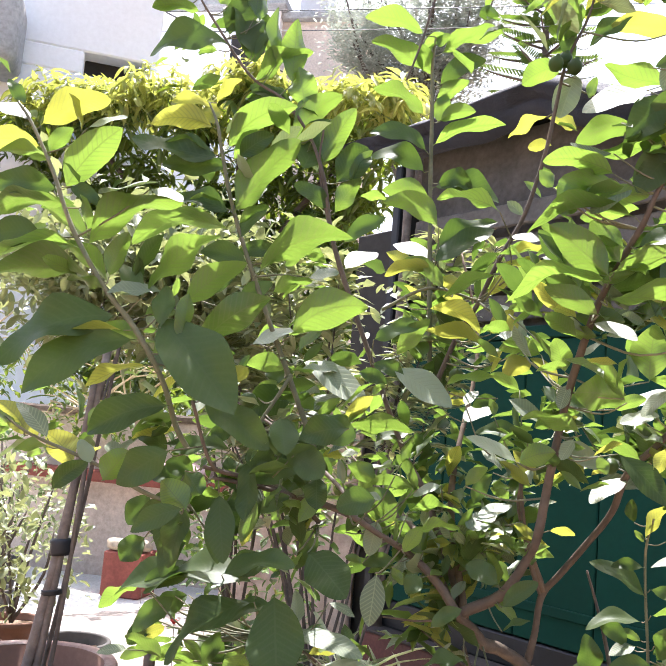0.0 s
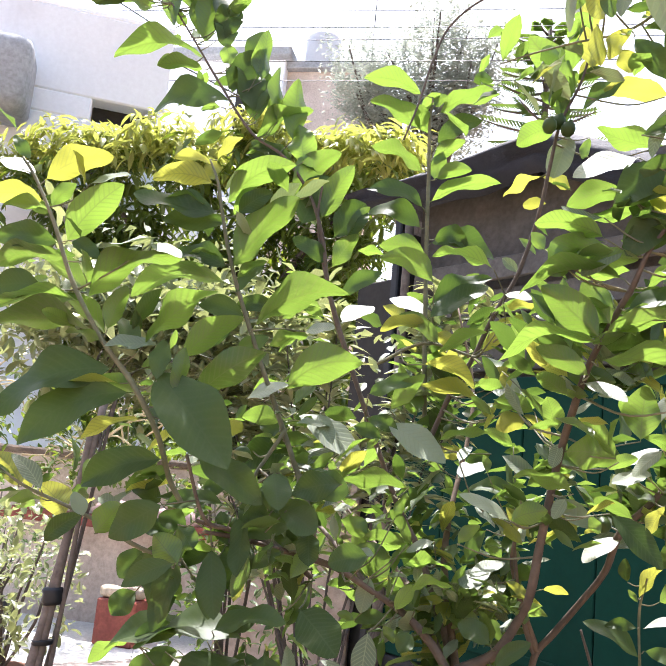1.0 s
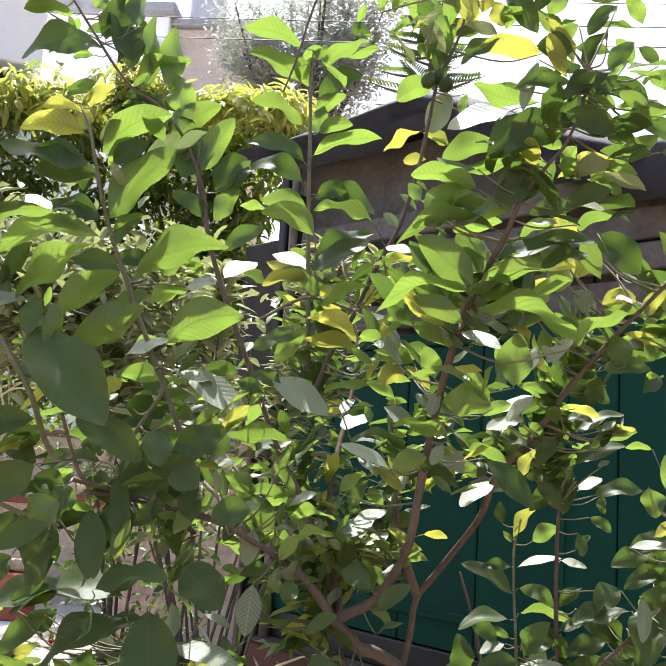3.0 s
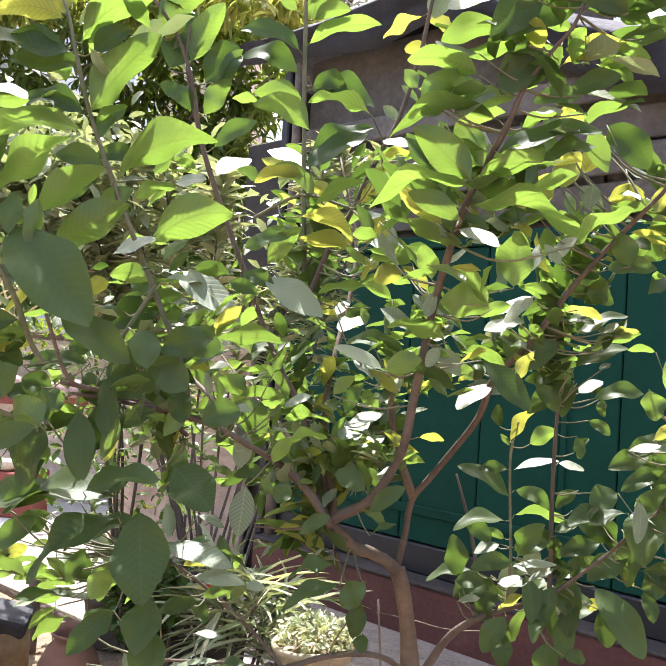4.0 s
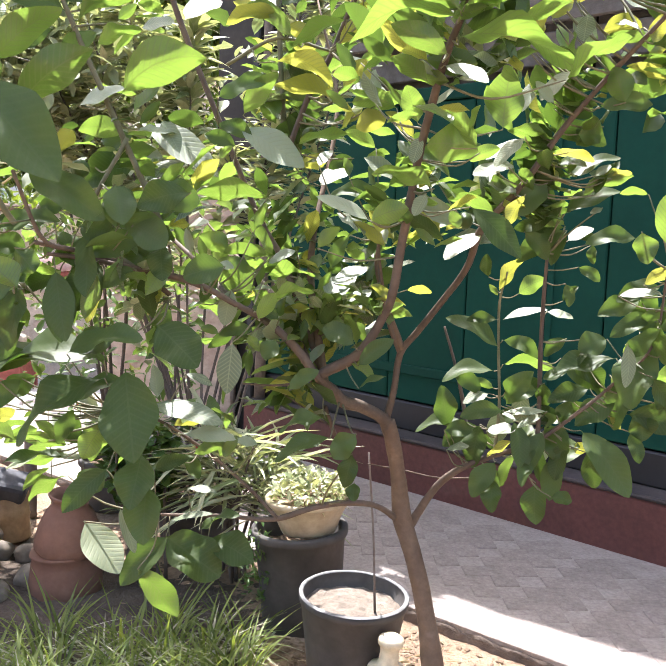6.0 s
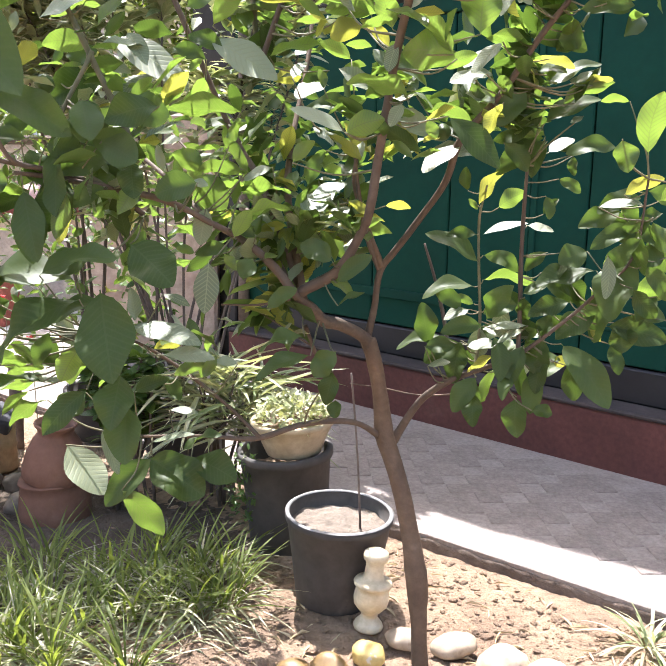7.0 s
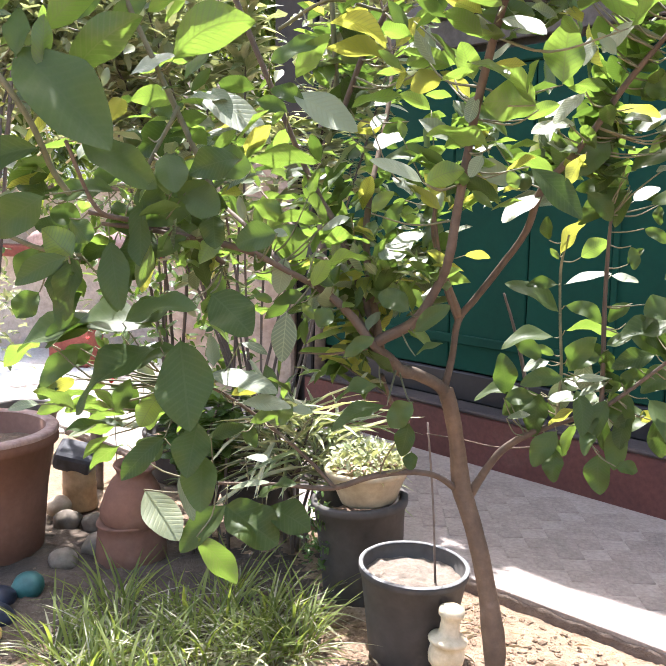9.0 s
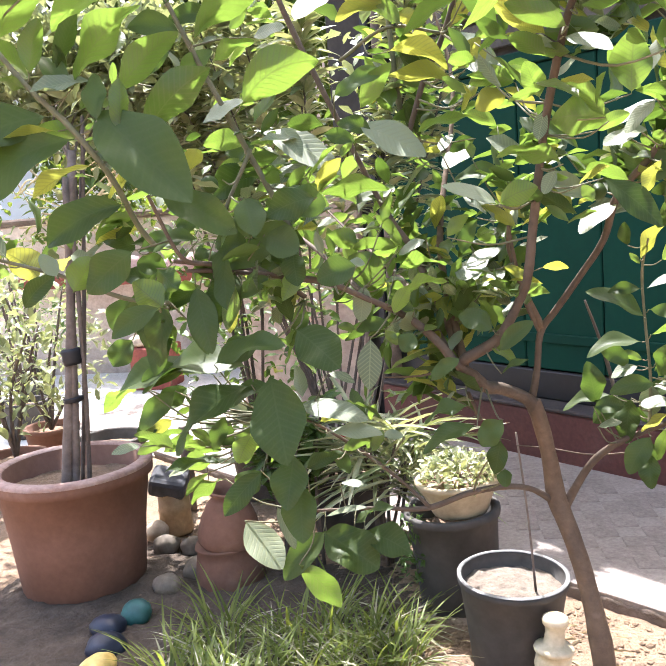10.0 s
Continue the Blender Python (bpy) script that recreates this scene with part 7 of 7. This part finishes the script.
# the strap plant's pale leaf colour stands for the sun's white gleam
strap_plant("strap_leaf_plant", (-0.50, 3.15, 0.0), [(rr_.uniform(-0.12, 0.15), rr_.uniform(-0.12, 0.1), rr_.uniform(0.4, 0.62)) for _ in range(9)], "plant with long drooping strap leaves, coloured pale for the sun on them", "plant", 42, 0.36, VARIEGATED, 26, 0.017)
strap_plant("slender_stemmed_plant", (-0.86, 3.05, 0.0), [(rr_.uniform(-0.2, 0.2), rr_.uniform(-0.1, 0.2), rr_.uniform(0.45, 0.75)) for _ in range(16)], "bushy potted plant with many dark stems", "plant", 43, 0.085, SHRUB, 44, 0.034)

# potted shrubs in the courtyard; the last, tall one is made up to shade the bed
pot("black_bucket_pot", (-2.18, 4.15, -0.004), 0.20, 0.16, 0.27, BLACK_PLASTIC, "wide black pot on the courtyard floor", 0.8)
for k, (x, y, h, rad, mat) in enumerate(((-2.75, 4.5, 1.0, 0.40, SHRUB_PALE), (-3.3, 5.1, 1.15, 0.45, SHRUB_PALE), (-2.62, 3.9, 0.85, 0.28, SHRUB_PALE), (-3.9, 6.2, 1.2, 0.5, SHRUB), (-2.0, 6.7, 0.7, 0.35, MANGO), (-1.25, 3.95, 1.8, 0.42, SHRUB))):
    p = pot("shrub_pot", (x, y, 0.02 if y > 4.6 else -0.004), 0.17, 0.13, 0.25, (TERRACOTTA, BLACK_PLASTIC)[k % 2], "pot with a leafy shrub on the courtyard floor", 0.85)
    p["group"] = "courtyard pots"
    sh = thing("leafy_shrub", (x, y, 0.23), "leafy green shrub growing in a pot", "shrub", "courtyard shrubs")
    r = random.Random(100 + k)
    for _ in range(5):
        e = Vector((x + r.gauss(0, rad * 0.4), y + r.gauss(0, rad * 0.4), 0.23 + h * r.uniform(0.5, 0.95)))
        st = part("stem", tube(bmesh.new(), [(x, y, 0.22), Vector((x, y, 0.25)).lerp(e, 0.5) + Vector((r.gauss(0, 0.03), 0, 0)), e], [0.011, 0.009, 0.005], 6, 4, 0.2), DARK_BARK, sh)
        st.matrix_parent_inverse = sh.matrix_basis.inverted()
    sprigs(sh, (x, y, 0.35), rad, h * 0.9, 330 if h < 1.5 else 750, 0.075, mat, 120 + k, label="dense small leaves")

# red planter block with stones, cloths on a ledge
red = slab("red_planter", (0.34, 0.34, 0.36), (-2.96, 6.62, 0.20), BRICK_RED, "red painted masonry block on the courtyard floor", "planter", m=Matrix(), bevel=0.012)
for k, (x, y) in enumerate(((-3.05, 6.55), (-2.95, 6.6), (-2.86, 6.58))):
    s_ = stone("pebble", (x, y), (0.10, 0.08, 0.055), PEBBLE, "pale stone lying on the red block", 70 + k, 20 * k, "stones on the block")
    s_.location.z = 0.38 + 0.045
slab("brick_ledge", (2.6, 0.30, 0.10), (-3.2, 7.15, 0.93), BRICK_RED, "red brick ledge along the garden wall", "ledge", "structure", m=Matrix(), bevel=0.015)
for k, x in enumerate((-3.35, -2.75)):
    s_ = stone("folded_cloth", (x, 7.1), (0.24, 0.14, 0.10), CLOTH_PINK, "crumpled pink cloth lying on the ledge", 80 + k, 8, "")
    s_["category"] = "cloth"
    s_.location.z = 0.98 + 0.06

# red flowers
for k, (x, y, z) in enumerate(((-1.30, 3.25, 0.62), (-0.62, 3.0, 0.55), (-1.22, 3.4, 0.60), (-2.55, 5.9, 0.35))):
    fl = thing("red_flower", (x, y, 0), "small red flower on a thin green stalk", "flower", "red flowers")
    bm = bmesh.new()
    for j in range(6):
        join(bm, leaf_shape(length_cuts=4, fold=0.5, droop=0.2, seed=j), pose(0, 0, z, 50, 0, 60 * j) @ Matrix.Diagonal((0.018, 0.03, 0.03, 1)))
    part("petals", bm, RED_FLOWER, fl)
    part("stalk", tube(bmesh.new(), [(0, 0, 0), (0.01, 0.01, z * 0.5), (0, 0, z)], [0.002, 0.002, 0.0015], 5, 3), TWIG, fl)

# ---- mango tree behind ----
mango = thing("mango_tree", (-2.99, 8.35, 0.00), "mango tree with drooping leaves, coloured yellow-green at its sunlit top", "tree")
for line, rad in (([(-2.99, 8.35, 0.00), (-2.93, 8.35, 1.13), (-2.99, 8.42, 2.43)], [0.14, 0.12, 0.10]), ([(-2.99, 8.38, 2.30), (-3.77, 8.22, 3.60), (-4.68, 8.09, 4.64)], [0.08, 0.045, 0.02]), ([(-2.99, 8.38, 2.30), (-2.34, 8.29, 3.60), (-1.56, 8.22, 4.64)], [0.08, 0.045, 0.02]),
                  ([(-2.99, 8.38, 2.30), (-2.93, 8.48, 3.60), (-2.99, 8.35, 4.77)], [0.08, 0.04, 0.02])):
    ob = part("trunk" if rad[0] > 0.1 else "limb", tube(bmesh.new(), line, rad, 9, 6, 0.2), DARK_BARK, mango)
    ob.matrix_parent_inverse = mango.matrix_basis.inverted()


def clumps(centres, per, size, ratio, seed, spread=0.16, droop_way=-0.5):
    r = random.Random(seed)
    out = []
    for c in centres:
        for _ in range(per):
            a = r.uniform(0, 6.283)
            p = c + rnd_dir(r) * spread * r.random()
            way = Vector((math.cos(a), math.sin(a), droop_way + r.uniform(-0.4, 0.6)))
            L = size * r.uniform(0.65, 1.2)
            out.append(leaf_pose(p, p + way.normalized() * L, L * ratio * r.uniform(0.8, 1.2), Vector((way.x * 0.5 + r.gauss(0, 0.2), way.y * 0.5 + r.gauss(0, 0.2), 1))))
    return out


r = random.Random(55)
shell, inner_ = [], []
for _ in range(420):
    x, y = r.uniform(-5.7, -1.04), r.uniform(7.45, 8.8)
    top = 5.10 + 0.36 * noise.noise((x * 1.1, y, 0)) - 0.2 * max(0, x + 1.3) - 0.3 * max(0, -4.8 - x)
    z = top - abs(r.gauss(0, 0.28))
    # clumps near the top take the sunlit colour, those below the dark one
    (shell if z > top - 0.33 else inner_).append(Vector((x, y, z)))
for _ in range(210):
    inner_.append(Vector((r.uniform(-4.8, -1.3), r.uniform(7.9, 8.9), r.uniform(2.5, 4.65))))
for _ in range(430):
    inner_.append(Vector((r.uniform(-4.9, -1.4), r.uniform(8.0, 8.9), r.uniform(1.5, 4.2))))
cloud("crown", clumps(shell, 14, 0.22, 0.24, 56, 0.21), MANGO_LIT, mango, cuts=4, label="yellow-green drooping top leaves, coloured as sunlit", droop=0.5, ratio=0.24)
cloud("crown", clumps(inner_, 13, 0.25, 0.24, 57, 0.21), MANGO, mango, cuts=4, label="dark green inner leaves, coloured as shaded", droop=0.4, ratio=0.24)

# tree and house enlarged about the camera's eye, so their shade clears the courtyard
EYE_SCALE = Matrix.Translation((0, -0.1, 1.43)) @ Matrix.Scale(1.35, 4) @ Matrix.Translation((0, 0.1, -1.43))
for ob in (mango, house):
    ob.matrix_basis = EYE_SCALE @ ob.matrix_basis

# dry creeper on the wall
r = random.Random(91)
creeper = thing("wall_creeper", (-3.7, 7.2, 1.5), "tangled dry creeper with sparse leaves over the wall", "climber")
for _ in range(48):
    p = Vector((r.uniform(-4.8, -2.6), 7.0 + r.uniform(-0.3, 0.1), r.uniform(1.3, 2.3)))
    q = p + Vector((r.uniform(-0.9, 0.9), r.uniform(-0.2, 0.2), r.uniform(-0.5, 0.4)))
    ob = part("stem", tube(bmesh.new(), [p, p.lerp(q, 0.5) + Vector((0, 0, r.uniform(0.02, 0.2))), q], [0.010, 0.008, 0.004], 5, 4), STRAW, creeper)
    ob.matrix_parent_inverse = creeper.matrix_basis.inverted()
cloud("foliage", clumps([Vector((r.uniform(-4.9, -2.5), r.uniform(6.6, 7.1), r.uniform(1.3, 2.4))) for _ in range(90)], 9, 0.10, 0.4, 92), MANGO, creeper, cuts=4)

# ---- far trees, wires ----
def far_tree(name, place, height, rad, count, label, seed, size, material=HAZED_LEAF):
    ob = thing(name, place, label, "tree")
    r = random.Random(seed)
    top = Vector(place) + Vector((0, 0, height))
    tips = []
    for k in range(26):
        a_ = 6.283 * (k + r.random()) / 26
        e = top + Vector((math.cos(a_) * rad * r.uniform(0.35, 0.9), r.gauss(0, rad * 0.3), math.sin(a_) * rad * r.uniform(0.25, 0.72)))
        b = Vector(place) + Vector((0, 0, height * r.uniform(0.55, 0.8)))
        m_ = b.lerp(e, 0.55) + rnd_dir(r) * rad * 0.12
        st = part("limb", tube(bmesh.new(), [b, m_, e], [0.07, 0.045, 0.015], 6, 4, 0.2), DARK_BARK, ob)
        st.matrix_parent_inverse = ob.matrix_basis.inverted()
        tips += [m_.lerp(e, r.uniform(0.2, 1.1)) + rnd_dir(r) * rad * 0.25 for _ in range(count // 26)]
    st = part("trunk", tube(bmesh.new(), [place, Vector(place) + Vector((0.1, 0, height * 0.5)), Vector(place) + Vector((0, 0, height * 0.85))], [0.2, 0.15, 0.08], 9, 5, 0.2), DARK_BARK, ob)
    st.matrix_parent_inverse = ob.matrix_basis.inverted()
    cloud("crown", clumps(tips, 13, size, 0.42, seed + 1, rad * 0.17, 0.0), material, ob, cuts=3, label="airy crown of small leaves, paled for haze")
    return ob


far_tree("distant_tree", (-2.0, 17.0, 0), 10.6, 2.1, 1700, "distant airy tree, its crown coloured pale for haze", 61, 0.11)

pine = thing("araucaria_tree", (0.42, 15.0, 0), "distant dark tree with flat feathery branches", "tree")
st = part("trunk", tube(bmesh.new(), [(0.42, 15, 0), (0.42, 15, 5), (0.46, 15, 10.6)], [0.14, 0.11, 0.04], 8, 5), DARK_BARK, pine)
st.matrix_parent_inverse = pine.matrix_basis.inverted()
r = random.Random(71)
needles = []
for k in range(30):
    z = 7.9 + 0.085 * k
    a = 2.4 * k
    L = 1.25 * (1 - 0.022 * k)
    way = Vector((math.cos(a), math.sin(a) * 0.6, 0.22))
    e = Vector((0.42, 15, z)) + way * L
    st = part("limb", tube(bmesh.new(), [(0.42, 15, z), Vector((0.42, 15, z)).lerp(e, 0.6) - Vector((0, 0, 0.04)), e], [0.03, 0.02, 0.008], 5, 3), DARK_BARK, pine)
    st.matrix_parent_inverse = pine.matrix_basis.inverted()
    for j in range(26):
        p = Vector((0.42, 15, z)).lerp(e, 0.2 + 0.8 * j / 26)
        side = Vector((-way.y, way.x, 0)).normalized() * (1 if j % 2 else -1) + way * 0.6 + Vector((0, 0, 0.25))
        needles.append(leaf_pose(p, p + side * 0.28 * (1 - 0.5 * j / 26), 0.05, (0, 0, 1)))
cloud("foliage", needles, SHRUB, pine, cuts=3, label="dark feathery needles")


def wire(a, b, sag, r_=0.008):
    a, b = Vector(a), Vector(b)
    bm = bmesh.new()
    tube(bm, [a.lerp(b, t) - Vector((0, 0, sag * 4 * t * (1 - t))) for t in [i / 8 for i in range(9)]], [r_] * 9, 5, 3)
    return tagged(part("overhead_wire", bm, CABLE), "thin dark overhead wire against the sky", "cable", "overhead wires")


for z0, z1, sag, y in ((9.75, 9.75, 0.15, 13), (9.42, 9.45, 0.15, 13), (9.1, 9.25, 0.1, 13), (8.72, 8.85, 0.12, 13), (8.32, 8.5, 0.1, 13), (10.0, 10.7, 0.1, 13)):
    wire((-9.5, y, z0), (9.5, y, z1), sag)
for x in (-9.5, 9.5):
    up = tagged(part("utility_pole", tube(bmesh.new(), [(x, 13.1, 0), (x, 13.1, 5), (x, 13.1, 11.2)], [0.14, 0.12, 0.09], 10, 3), GREY_PAINT), "grey concrete utility pole carrying wires", "utility pole", "utility poles")
wire(EYE_SCALE @ Vector((-8.5, 7.25, 9.0)), EYE_SCALE @ Vector((-4.52, 9.35, 7.0)), 0.06, 0.014)
wire(EYE_SCALE @ Vector((-4.5, 9.45, 6.7)), (0.55, 17.5, 7.1), 0.12, 0.014)
bm = bmesh.new()
tube(bm, [(-3.9, 20, 0), (-3.9, 20, 12.0), (-3.9, 20, 14.4)], [0.025, 0.02, 0.015], 6, 2)
tagged(part("antenna_mast", bm, CABLE), "thin antenna mast rising behind the roofs", "antenna")

# ---- pavers of the path: herringbone, one by one ----
paver_bm = box(bmesh.new(), (0.1985, 0.0985, 0.03), None, 0.003)
paver_mesh = bpy.data.meshes.new("paver")
paver_bm.to_mesh(paver_mesh)
paver_bm.free()
paver_mesh.materials.append(PAVER)
r = random.Random(12)
for i in range(-40, 41):
    for j in range(-24, 25):
        k = (i - j) % 4
        if k not in (0, 2):
            continue
        # each lying brick fills cells (i, j) and (i + 1, j); each standing one (i, j) and (i, j + 1)
        x, y, turn = (i + 1.0, j + 0.5, 0) if k == 0 else (i + 0.5, j + 1.0, 90)
        p = Matrix.Rotation(radians(45), 4, "Z") @ Vector((0.1 * x, 0.1 * y, 0))
        s, d = p.x, p.y - 0.43
        if not (-1.55 < s < 1.75 and -0.80 < d < -0.07):
            continue
        ob = new("paver", paver_mesh)
        ob.parent = path
        ob.matrix_basis = path.matrix_basis.inverted() @ FRONT @ Matrix.Translation((s, d, 0.0288 + r.uniform(-0.0008, 0.0008))) @ pose(0, 0, 0, r.uniform(-0.15, 0.15), r.uniform(-0.15, 0.15), 45 + turn + r.uniform(-0.6, 0.6))
